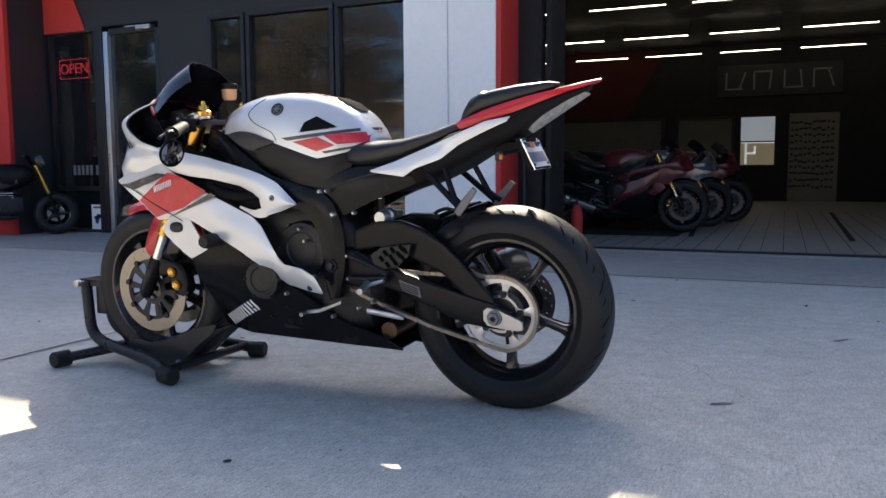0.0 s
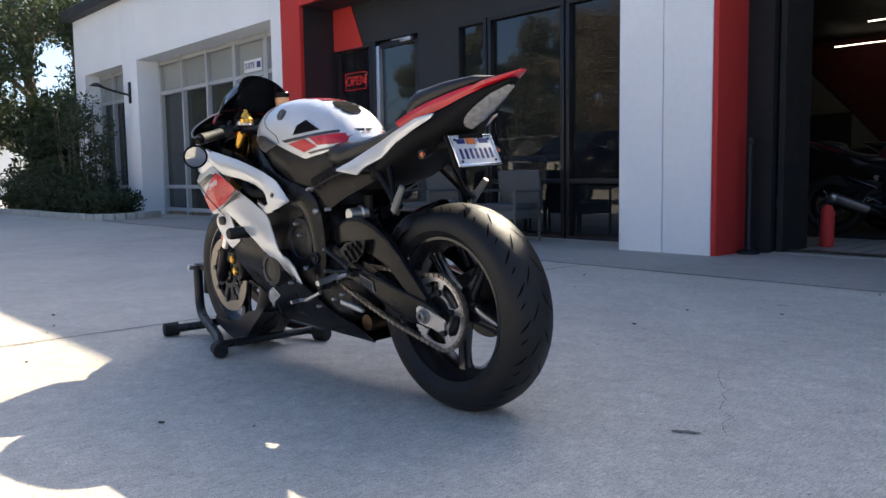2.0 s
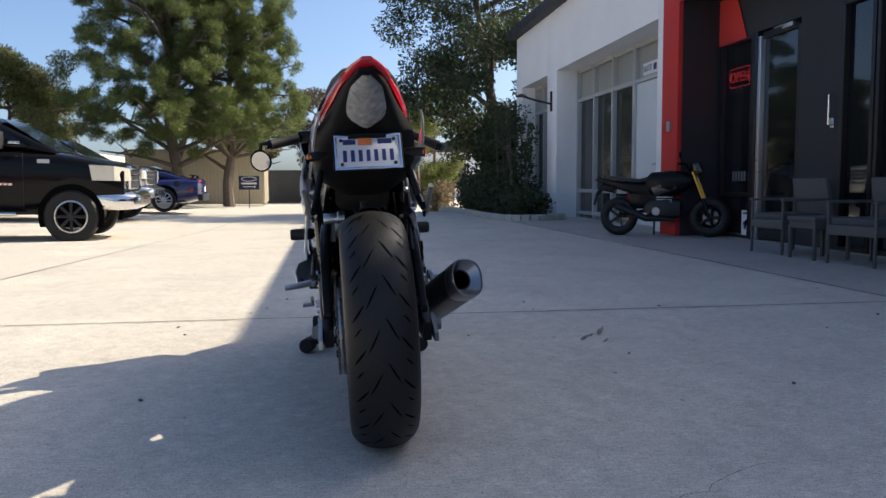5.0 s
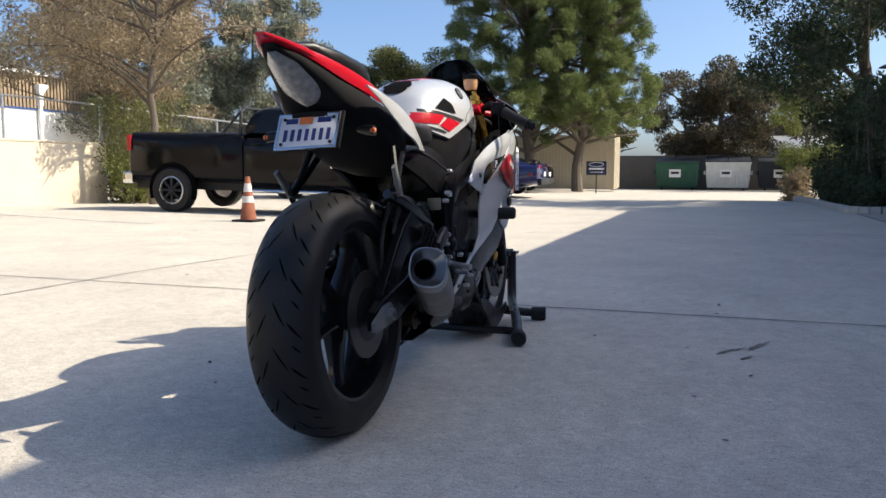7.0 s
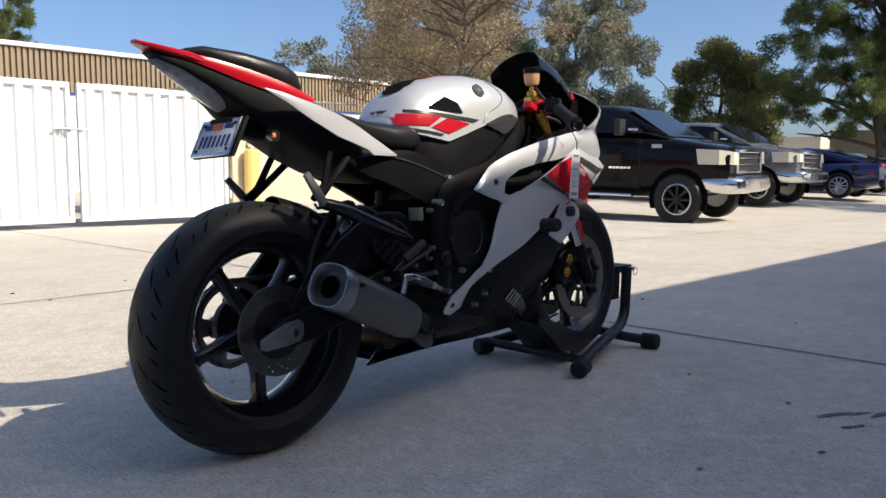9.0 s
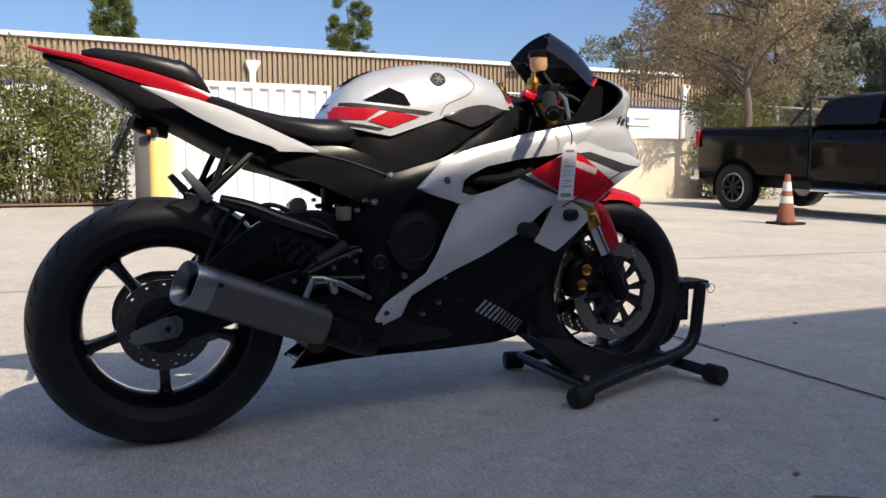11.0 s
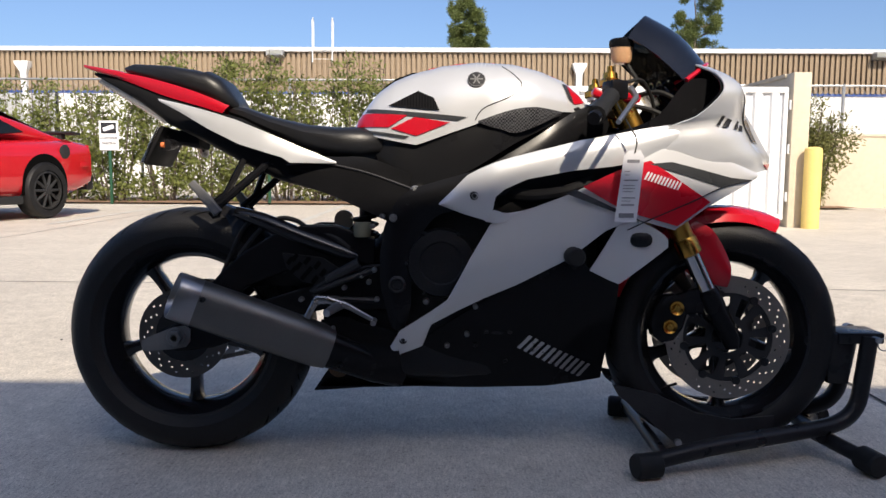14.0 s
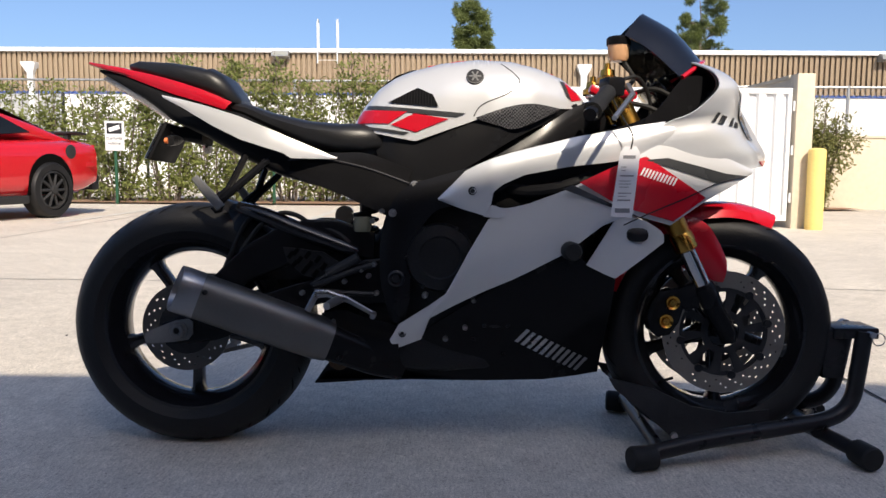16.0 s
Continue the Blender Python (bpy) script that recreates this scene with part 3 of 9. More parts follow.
tagged(part("door_pull", bm, "chrome"), "chrome door pull on the charcoal panel", "handle")
# neon sign behind the window
sign = empty("open_sign", pose(7.37, SY - 0.07, 2.03) @ Matrix.Scale(0.86, 4), "red neon open sign hanging in the window", "neon sign")
part("backing", boxes(((0, -0.02, 0), (0.62, 0.012, 0.30)), bevel=0.004), "ink", sign)
bm = bmesh.new()
rim_pts = []
for cx, cz, a0 in ((0.25, 0.10, 0), (-0.25, 0.10, 90), (-0.25, -0.10, 180), (0.25, -0.10, 270)):
    rim_pts += [(cx + 0.035 * math.cos(radians(a0 + 15 * k)), 0, cz + 0.035 * math.sin(radians(a0 + 15 * k))) for k in range(7)]
tube(bm, rim_pts + [rim_pts[0]], 0.006, 6)
part("border_tube", bm, "neon", sign, "glowing red border tube")
wd = words("lettering", "OPEN", 0.21, Matrix.Identity(4), "neon", sign, "glowing red letters", 0.004)
wd.matrix_basis = pose(0, 0.0, 0.0, 90, 0, 180)

# ---- window bay beside the shop ----
def bay_window(x0, x1, top, name, label, y, n, transom):
    w = empty(name, pose(0, 0, 0), label, "window", "grey framed window bays", "structure")
    step = (x1 - x0) / n
    for k in range(n + 1):
        part("mullion", boxes(((x0 + step * k, y, top / 2), (0.06, 0.12, top)), bevel=0.004), "grey_frame", w)
    for z in (0.10, 0.55, transom, top - 0.04):
        part("rail", boxes((((x0 + x1) / 2, y - 0.004, z), (x1 - x0, 0.10, 0.07)), bevel=0.004), "grey_frame", w)
    for k in range(n):
        for a, b, m in ((0.13, 0.52, "bay_glass"), (0.58, transom - 0.03, "bay_glass"), (transom + 0.03, top - 0.07, "frost")):
            part("pane", boxes(((x0 + step * (k + 0.5), y - 0.03, (a + b) / 2), (step - 0.06, 0.008, b - a))), m, w)
    return w


bay_window(10.84, 13.94, 3.035, "window_5", "grey framed window bay with frosted upper panes", -5.01, 3, 2.41)
bay_window(8.86, 9.72, 3.035, "window_9", "narrow grey framed pane beside the pale door", -5.01, 1, 2.41)
bay_window(14.78, 16.95, 3.035, "window_6", "shaded grey framed window bay behind the tree", -4.90, 3, 2.41)
wall("wall_bay_side", 14.66, 14.72, -5.1, BFY - 0.503, -0.4, 2.98, "stucco", "white side of the window bay")
d2 = empty("door_2", pose(0, -0.17, 0), "pale grey painted steel door in the window bay", "door", kind="structure")
part("door_panel", boxes(((10.29, -4.85, 1.18), (0.96, 0.06, 2.36)), bevel=0.006), "white_door", d2)
part("frame", boxes(((9.78, -4.84, 1.515), (0.055, 0.12, 3.03)), ((10.79, -4.842, 1.515), (0.04, 0.11, 3.03)), ((10.29, -4.84, 2.40), (0.96, 0.11, 0.06)), ((10.29, -4.84, 2.99), (0.96, 0.11, 0.08)), bevel=0.004), "grey_frame", d2)
part("transom_pane", boxes(((10.29, -4.87, 2.69), (0.95, 0.01, 0.52))), "frost", d2)
for z in (0.3, 1.05, 1.8):
    part("hinge", boxes(((10.75, -4.815, z), (0.02, 0.012, 0.12))), "alu", d2)
bm = bmesh.new()
tube(bm, [(9.88, -4.82, 1.0), (9.88, -4.76, 1.0), (9.98, -4.76, 1.0)], 0.012)
part("handle", bm, "alu", d2)
plate = empty("suite_sign", pose(10.29, -5.025, 2.57), "white suite sign over the pale door", "sign")
part("panel", boxes(((0, 0, 0), (0.58, 0.012, 0.20)), bevel=0.003), "sign_white", plate)
wd = words("lettering", "SUITE", 0.135, Matrix.Identity(4), "plate_blue", plate)
wd.matrix_basis = pose(0.10, 0.008, 0, 90, 0, 180)
part("bar", boxes(((-0.20, 0.008, 0), (0.12, 0.004, 0.10))), "plate_blue", plate)
# wall lamp on the pier
lamp = empty("wall_lamp", pose(14.36, BFY, 2.44), "dark steel gooseneck wall lamp on white pier", "wall lamp")
part("back_plate", boxes(((0, 0.015, 0), (0.09, 0.03, 0.42)), bevel=0.006), "dark_frame", lamp)
bm = bmesh.new()
tube(bm, [(0, 0.02, -0.05), (0, 0.35, 0.02), (0, 0.62, 0.10)], 0.022)
part("arm", bm, "dark_frame", lamp)
bm = bmesh.new()
lathe(bm, [(0.001, 0.06), (0.05, 0.05), (0.13, 0.0), (0.125, -0.005), (0.04, 0.03), (0.001, 0.03)], (0, 0.66, 0.10), "z", 20)
part("shade", bm, "dark_frame", lamp)
# switch box on the red column
tagged(part("switch_box", boxes(((7.95, FY + 0.025, 1.45), (0.08, 0.04, 0.13)), bevel=0.005), "steel"), "small grey switch box on red column", "switch")

# ---- garage interior ----
SB = -18.0
wall("floor_shop", -4.4, 7.5, -18.2, -4.88, -0.02, 0.012, "shop_floor", "pale grey plank floor inside the dim shop")
for k in range(40):
    x = -4.2 + 0.19 * k
    part("trim_floor_seam", boxes(((x, -9.0, 0.0128), (0.006, 8.0, 0.002))), "joint", None, "thin dark seam between floor planks", kind="structure")
wall("trim_threshold", -3.6, 1.30, -5.06, -4.98, -0.01, 0.03, "dark_frame", "black threshold strip of the garage door")
wall("wall_shop_back", -4.6, 7.7, SB - 0.3, SB - 0.06, 0, 3.8, "shop_black", "black back wall of the shop")
wall("wall_shop_side", -4.6, -4.4, SB, FY - 0.5, 0, 3.8, "shop_black", "black side wall of the shop")
wall("wall_shop_mid", 7.5, 7.7, SB, SY - 0.3, 0, 3.8, "shop_black", "black side wall of the shop")
wall("wall_jamb_inner", 1.25, 1.30, -5.4, FY - 0.56, 0, 3.6, "shop_black", "black inner jamb of the garage opening")
wall("ceiling", -4.6, 7.7, SB, FY - 0.5, 3.72, 3.8, "shop_black", "black shop ceiling with rows of light tubes")
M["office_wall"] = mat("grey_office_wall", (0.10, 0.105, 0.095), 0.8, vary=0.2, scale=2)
for x0, x1, lab in ((2.07, 4.75, "dim grey glazed office opening in the back wall"), (0.42, 1.70, "dim mottled glazed opening in the back wall")):
    w7 = empty("window_7" if x1 > 3 else "window_8", pose(0, 0, 0), lab, "window", kind="structure")
    part("pane", boxes((((x0 + x1) / 2, SB - 0.04, 1.43), (x1 - x0, 0.03, 1.14))), "office_wall", w7)
    for c, s in ((((x0 + x1) / 2, SB - 0.02, 0.85), (x1 - x0 + 0.08, 0.06, 0.06)), (((x0 + x1) / 2, SB - 0.02, 2.01), (x1 - x0 + 0.08, 0.06, 0.06)), ((x0, SB - 0.02, 1.43), (0.06, 0.058, 1.1)), ((x1, SB - 0.02, 1.43), (0.06, 0.058, 1.1))):
        part("window_frame", boxes((c, s)), "ink", w7)
w9 = empty("window_9", pose(0, 0, 0), "small window in the back wall with daylight behind it", "window", kind="structure")
M["day_sky"] = glow("daylit_haze_outside", (0.50, 0.56, 0.68), 0.10)
M["day_fence"] = glow("daylit_fence_outside", (0.42, 0.36, 0.24), 0.065)
part("outside_view", boxes(((-0.135, SB - 0.045, 1.72), (0.77, 0.01, 0.60))), "day_sky", w9)
part("outside_view", boxes(((-0.135, SB - 0.045, 1.14), (0.77, 0.01, 0.556))), "day_fence", w9)
M["day_white"] = glow("daylit_white_post_outside", (0.70, 0.72, 0.75), 0.14)
part("outside_post", boxes(((0.12, SB - 0.036, 1.14), (0.05, 0.008, 0.50)), ((0.0, SB - 0.036, 1.15), (0.20, 0.008, 0.05)), ((-0.08, SB - 0.036, 1.24), (0.05, 0.008, 0.16)), ((-0.135, SB - 0.036, 1.40), (0.74, 0.008, 0.03))), "day_white", w9)
for c, sz in (((-0.135, SB - 0.02, 0.85), (0.83, 0.05, 0.05)), ((-0.135, SB - 0.02, 2.03), (0.83, 0.05, 0.05)), ((-0.53, SB - 0.02, 1.44), (0.04, 0.048, 1.13)), ((0.26, SB - 0.02, 1.44), (0.04, 0.048, 1.13)), ((-0.135, SB - 0.03, 1.425), (0.75, 0.02, 0.03))):
    part("window_frame", boxes((c, sz)), "ink", w9)
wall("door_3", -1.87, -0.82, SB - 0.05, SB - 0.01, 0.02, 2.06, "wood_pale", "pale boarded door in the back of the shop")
random.seed(3)
for k in range(110):
    x, z = -1.78 + 0.095 * (k % 10), 0.36 + 0.148 * (k // 10) + random.uniform(-0.03, 0.03)
    part("patch", boxes(((x + 0.04, SB - 0.004, z), (random.uniform(0.05, 0.10), 0.006, 0.05))), "ink", bpy.data.objects["door_3"])
sw = empty("wall_sign", pose(-0.55, SB + 0.0, 2.86), "dark shop sign with pale letter-like shapes on the wall", "sign")
part("panel", boxes(((0, 0, 0), (2.7, 0.03, 0.72)), bevel=0.004), "ink", sw)
for x, a in ((0.95, 0), (0.33, 1), (-0.33, 2), (-0.95, 3)):
    bm = boxes(((x + 0.20, 0.02, 0), (0.035, 0.012, 0.42)), ((x - 0.16, 0.02, 0), (0.035, 0.012, 0.42), (0, 12 * (a - 1.5), 0)), ((x, 0.02, 0.20 if a % 2 else -0.19), (0.34, 0.012, 0.035)))
    part("shape", bm, "steel_grey", sw)
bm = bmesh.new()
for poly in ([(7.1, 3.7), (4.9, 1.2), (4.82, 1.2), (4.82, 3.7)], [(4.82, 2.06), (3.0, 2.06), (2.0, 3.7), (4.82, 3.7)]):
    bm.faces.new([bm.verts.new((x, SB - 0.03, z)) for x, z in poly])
# wall red darkened in its colour for the dim back of the shop
M["dim_red"] = mat("dimmed_red_wall_paint", (0.055, 0.008, 0.008), 0.85)
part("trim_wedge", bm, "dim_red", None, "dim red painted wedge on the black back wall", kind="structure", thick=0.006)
bm = bmesh.new()
for poly in ([(7.5, 3.4), (7.12, 3.5), (5.66, 2.02), (7.05, 1.99), (7.5, 2.64)], [(5.64, 2.0), (4.92, 1.21), (5.64, 1.14)]):
    bm.faces.new([bm.verts.new((x, SB - 0.032, z)) for x, z in poly])
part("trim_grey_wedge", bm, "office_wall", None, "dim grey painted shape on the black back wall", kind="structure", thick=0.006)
for y, n0, n1 in ((-8.1, -2, 3), (-11.3, -2, 3), (-14.5, -2, 3), (-17.25, -2, 4)):
    for k in range(n0, n1):
        fx = empty("tube_light", pose(0.06 + 1.69 * k, y, 3.45), "slim glowing light tube under black ceiling", "ceiling light", "rows of light tubes")
        bm = bmesh.new()
        tube(bm, [(-0.64, 0, 0), (0.64, 0, 0)], 0.010, 8)
        part("tube", bm, "tube", fx)
        for sx in (-1, 1):
            part("end_cap", boxes(((sx * 0.66, 0, 0.0), (0.05, 0.04, 0.05)), ((sx * 0.66, 0, 0.147), (0.012, 0.012, 0.25))), "ink", fx)
wall("floor_mat", 0.30, 6.8, -12.6, -6.62, 0.012, 0.017, "mat_black", "black rubber mat under the shop motorcycles")
strip("trim_mat", [(0.15, -6.6), (0.6, -12.6)], 0.06, "mat_black", 0.02, "black edge of a floor mat")
strip("trim_mat", [(-1.42, -6.55), (-1.5, -12.6)], 0.06, "mat_black", 0.02, "black edge of a floor mat")
# ---- sport motorcycle ----
# bike space: x ahead, y to its left, z up, the origin under the rear axle
RW, RR = Vector((-0.008, 0, 0.307)), 0.316
FW, FR = Vector((1.360, 0, 0.302)), 0.299


def lerp(table, x):
    if x <= table[0][0]:
        return table[0][1]
    for (a, u), (b, v) in zip(table, table[1:]):
        if x <= b:
            return u + (v - u) * (x - a) / (b - a)
    return table[-1][1]


def side_y(x, z):
    """Half width of the fairing's outer skin."""
    y = 0.207 - 0.36 * max(0, 0.46 - z) - 0.45 * max(0, x - 1.10) ** 1.8
    y -= 0.38 * max(0, x - 0.90) * smooth_step(0.42, 0.20, z)
    y -= 0.10 * max(0, 0.75 - x) * smooth_step(0.35, 0.6, z)
    return y - 0.05 * max(0, z - 0.72)


TANK_TOP = [(0.415, 0.832), (0.44, 0.870), (0.476, 0.915), (0.52, 0.945), (0.56, 0.961), (0.634, 0.980), (0.722, 0.989), (0.81, 0.984), (0.88, 0.967), (0.94, 0.943), (0.985, 0.905), (1.005, 0.875)]
TANK_LOW = [(0.415, 0.806), (0.455, 0.80), (0.52, 0.785), (0.575, 0.775), (0.69, 0.815), (0.80, 0.852), (0.92, 0.858), (1.005, 0.862)]
TANK_W = [(0.415, 0.060), (0.428, 0.086), (0.445, 0.106), (0.47, 0.124), (0.51, 0.139), (0.57, 0.150), (0.65, 0.160), (0.76, 0.165), (0.86, 0.152), (0.94, 0.120), (1.005, 0.07)]


def tank_section(x, n=25):
    zt, zl, w = lerp(TANK_TOP, x), lerp(TANK_LOW, x), lerp(TANK_W, x)
    pts = []
    for k in range(n):
        a = math.pi * k / (n - 1)
        c, s = math.cos(a), math.sin(a)
        pts.append((x, w * math.copysign(abs(c) ** 0.62, c), zl + (zt - zl) * s ** 0.78))
    return pts


def tank_y(x, z):
    zt, zl, w = lerp(TANK_TOP, x), lerp(TANK_LOW, x), lerp(TANK_W, x)
    s = min(1, max(0, (z - zl) / (zt - zl))) ** (1 / 0.78)
    return w * max(0.0, 1 - s * s) ** 0.31


def skin(pairs, yfun, nu, nv, side, bulge=0.0, off=0.0, straight_edges=False):
    """A panel between two edges drawn in side view, laid on the skin yfun."""
    up = spline([(a[0], 0, a[1]) for a, b in pairs], nu)
    lo = spline([(b[0], 0, b[1]) for a, b in pairs], nu)
    if straight_edges:
        up, lo = [], []
        for (a, b), (c, d) in zip(pairs, pairs[1:]):
            for k in range(5):
                f = k / 4
                if k < 4 or c == pairs[-1][0]:
                    up.append(Vector((a[0] + (c[0] - a[0]) * f, 0, a[1] + (c[1] - a[1]) * f)))
                    lo.append(Vector((b[0] + (d[0] - b[0]) * f, 0, b[1] + (d[1] - b[1]) * f)))
    rows = []
    for p, q in zip(up, lo):
        row = []
        for k in range(nv):
            v = k / (nv - 1)
            r = p.lerp(q, v)
            y = yfun(r.x, r.z) + bulge * math.sin(math.pi * v) + off
            row.append((r.x, side * y, r.z))
        rows.append(row)
    return sheet(rows)


def flat_decal(quad, yfun, side, off=0.0025, n=8):
    a, b, c, d = [Vector((p[0], 0, p[1])) for p in quad]
    rows = []
    for i in range(n + 1):
        u = i / n
        p, q = a.lerp(b, u), d.lerp(c, u)
        rows.append([(r.x, side * (yfun(r.x, r.z) + off), r.z) for r in (p.lerp(q, k / n) for k in range(n + 1))])
    return sheet(rows)


def ring_box(c, w, h, n=16, p=0.5, ax=Vector((0, 1, 0)), up=Vector((0, 0, 1))):
    """A rounded-box ring round c, w and h half sizes."""
    c = Vector(c)
    out = []
    for k in range(n):
        a = 2 * math.pi * (k + 0.5) / n
        s, t = math.sin(a), math.cos(a)
        out.append(c + ax * (w * math.copysign(abs(t) ** p, t)) + up * (h * math.copysign(abs(s) ** p, s)))
    return out


def wheel(bike, name, c, r_out, half, r_rim, spokes, label):
    w = part(name, lathe_tyre(c, r_out, half, r_rim), "tyre", bike, label)
    # rim
    bm = bmesh.new()
    h = half * 0.80
    lathe(bm, [(r_rim + 0.006, -h), (r_rim + 0.010, -h + 0.006), (r_rim - 0.004, -h + 0.012), (r_rim - 0.018, -h * 0.45), (r_rim - 0.022, 0), (r_rim - 0.018, h * 0.45), (r_rim - 0.004, h - 0.012), (r_rim + 0.010, h - 0.006), (r_rim + 0.006, h),
               (r_rim - 0.006, h), (r_rim - 0.016, h - 0.014), (r_rim - 0.030, h * 0.45), (r_rim - 0.034, 0), (r_rim - 0.030, -h * 0.45), (r_rim - 0.016, -h + 0.014), (r_rim - 0.006, -h)], c, "y", 64, True)
    part("rim", bm, "rim", w)
    for k in range(spokes):
        a = 2 * math.pi * k / spokes - math.pi / 2
        d = Vector((math.cos(a), 0, math.sin(a)))
        t = Vector((-math.sin(a), 0, math.cos(a)))
        rings = [ring_box(c + d * rr, ww, hh, 12, 0.55, t, Vector((0, 1, 0))) for rr, ww, hh in ((0.035, 0.026, 0.034), (0.07, 0.019, 0.028), (r_rim * 0.6, 0.014, 0.020), (r_rim - 0.045, 0.016, 0.020), (r_rim - 0.024, 0.027, 0.024))]
        part("spoke", loft(rings), "rim", w)
    bm = bmesh.new()
    lathe(bm, [(0.012, -0.052), (0.036, -0.052), (0.042, -0.03), (0.045, 0), (0.042, 0.03), (0.036, 0.052), (0.012, 0.052)], c, "y", 28)
    part("hub", bm, "rim", w)
    return w


def lathe_tyre(c, r_out, half, r_rim):
    bm = bmesh.new()
    prof = [(r_rim + 0.002, -half * 0.80)]
    for k in range(19):
        a = math.pi * k / 18
        y = -half * math.cos(a)
        prof.append((r_rim + 0.022 + (r_out - r_rim - 0.022) * math.sin(a) ** 0.72, y if 1 < k < 17 else y * 0.985))
    prof.append((r_rim + 0.002, half * 0.80))
    lathe(bm, prof, c, "y", 96)
    return bm


def tread(bike_wheel, c, r_out, half, r_rim, count, seed):
    """Slanted grooves cut in the tread, as thin dark strips let into the rubber."""
    bm = bmesh.new()
    random.seed(seed)

    def surf(a, y):
        s = max(0.0, 1 - (y / half) ** 2) ** 0.5
        r = r_rim + 0.022 + (r_out - r_rim - 0.022) * s ** 0.72 + 0.0008
        return Vector((c.x + r * math.cos(a), c.y + y, c.z + r * math.sin(a)))

    for k in range(count):
        a0 = 2 * math.pi * k / count
        for side in (-1, 1):
            for y0, y1, da, shift, wd in ((0.08, 0.40, 0.17, 0.0, 0.013), (0.46, 0.78, 0.12, 0.12, 0.012), (0.56, 0.74, 0.06, -0.07, 0.009)):
                rows = []
                for i in range(7):
                    t = i / 6
                    y = side * half * (y0 + (y1 - y0) * t)
                    a = a0 + shift + da * (t - 0.5) + (0.5 * math.pi / count if side > 0 else 0)
                    ww = wd * math.sin(math.pi * (0.08 + 0.84 * t)) * 1.2
                    rows.append([surf(a - ww, y), surf(a + ww, y)])
                vs = [[bm.verts.new(p) for p in r] for r in rows]
                for p, q in zip(vs, vs[1:]):
                    bm.faces.new((p[0], p[1], q[1], q[0]))
    return part("tread_groove", bm, "groove", bike_wheel, kind="stuff")


def drilled_disc(c, r0, r1, y, seg=132, th=0.005):
    """A flat ring with rows of drilled holes."""
    bm = bmesh.new()
    nr = 9
    for side in (-1, 1):
        vs = [[bm.verts.new((c.x + (r0 + (r1 - r0) * j / nr) * math.cos(2 * math.pi * k / seg), y + side * th / 2, c.z + (r0 + (r1 - r0) * j / nr) * math.sin(2 * math.pi * k / seg))) for k in range(seg)] for j in range(nr + 1)]
        for j in range(nr):
            for k in range(seg):
                hole = (j == 2 and k % 6 == 0) or (j == 4 and k % 6 == 2) or (j == 6 and k % 6 == 4)
                if not hole:
                    bm.faces.new((vs[j][k], vs[j][(k + 1) % seg], vs[j + 1][(k + 1) % seg], vs[j + 1][k]))
    lathe(bm, [(r1, y - c.y - th / 2), (r1, y - c.y + th / 2)], c, "y", seg)
    lathe(bm, [(r0, y - c.y - th / 2), (r0, y - c.y + th / 2)], c, "y", seg)
    return bm


def slotted_ring(c, radii, y, th=0.006, seg=96, slots=8):
    """A flat ring whose middle band is cut by slots."""
    bm = bmesh.new()
    for side in (-1, 1):
        vs = [[bm.verts.new((c.x + r * math.cos(2 * math.pi * k / seg), y + side * th / 2, c.z + r * math.sin(2 * math.pi * k / seg))) for k in range(seg)] for r in radii]
        for j in range(3):
            for k in range(seg):
                if j != 1 or k % (seg // slots) < 4:
                    bm.faces.new((vs[j][k], vs[j][(k + 1) % seg], vs[j + 1][(k + 1) % seg], vs[j + 1][k]))
    lathe(bm, [(radii[0], y - c.y - th / 2), (radii[0], y - c.y + th / 2)], c, "y", seg)
    lathe(bm, [(radii[3], y - c.y - th / 2), (radii[3], y - c.y + th / 2)], c, "y", seg)
    return bm


def bolt(bike, c, r, side, material="silver", name="bolt"):
    bm = bmesh.new()
    lathe(bm, [(0.0005, 0.008), (r * 0.45, 0.008), (r * 0.5, 0.003), (r * 0.8, 0.006), (r, 0.003), (r, -0.012)], (0, 0, 0), "y", 16)
    bmesh.ops.scale(bm, vec=(1, side, 1), verts=bm.verts)
    bmesh.ops.translate(bm, vec=c, verts=bm.verts)
    return part(name, bm, material, bike)


def letter_bars(bike, p0, p1, h, n, material, yfun, side, slant=0.3):
    """A brand mark reduced to a row of slanted bars along a line on the skin."""
    a, b = Vector((p0[0], 0, p0[1])), Vector((p1[0], 0, p1[1]))
    d = (b - a).normalized()
    up = Vector((-d.z, 0, d.x))
    if up.z < 0:
        up = -up
    step = (b - a).length / n
    root = None
    for k in range(n):
        o = a + d * step * k
        q = [o, o + d * step * 0.55, o + d * step * 0.55 + up * h + d * h * slant, o + up * h + d * h * slant]
        bm = flat_decal([(v.x, v.z) for v in q], yfun, side, 0.0045, 3)
        ob = part("letter_bar" if root else "lettering", bm, material, root or bike, "" if root else "pale row of slanted bars")
        root = root or ob


PAL_MAIN = dict(main="pearl", accent="bike_red", low="bike_black", tail="bike_red", wing="pearl", rim="rim")


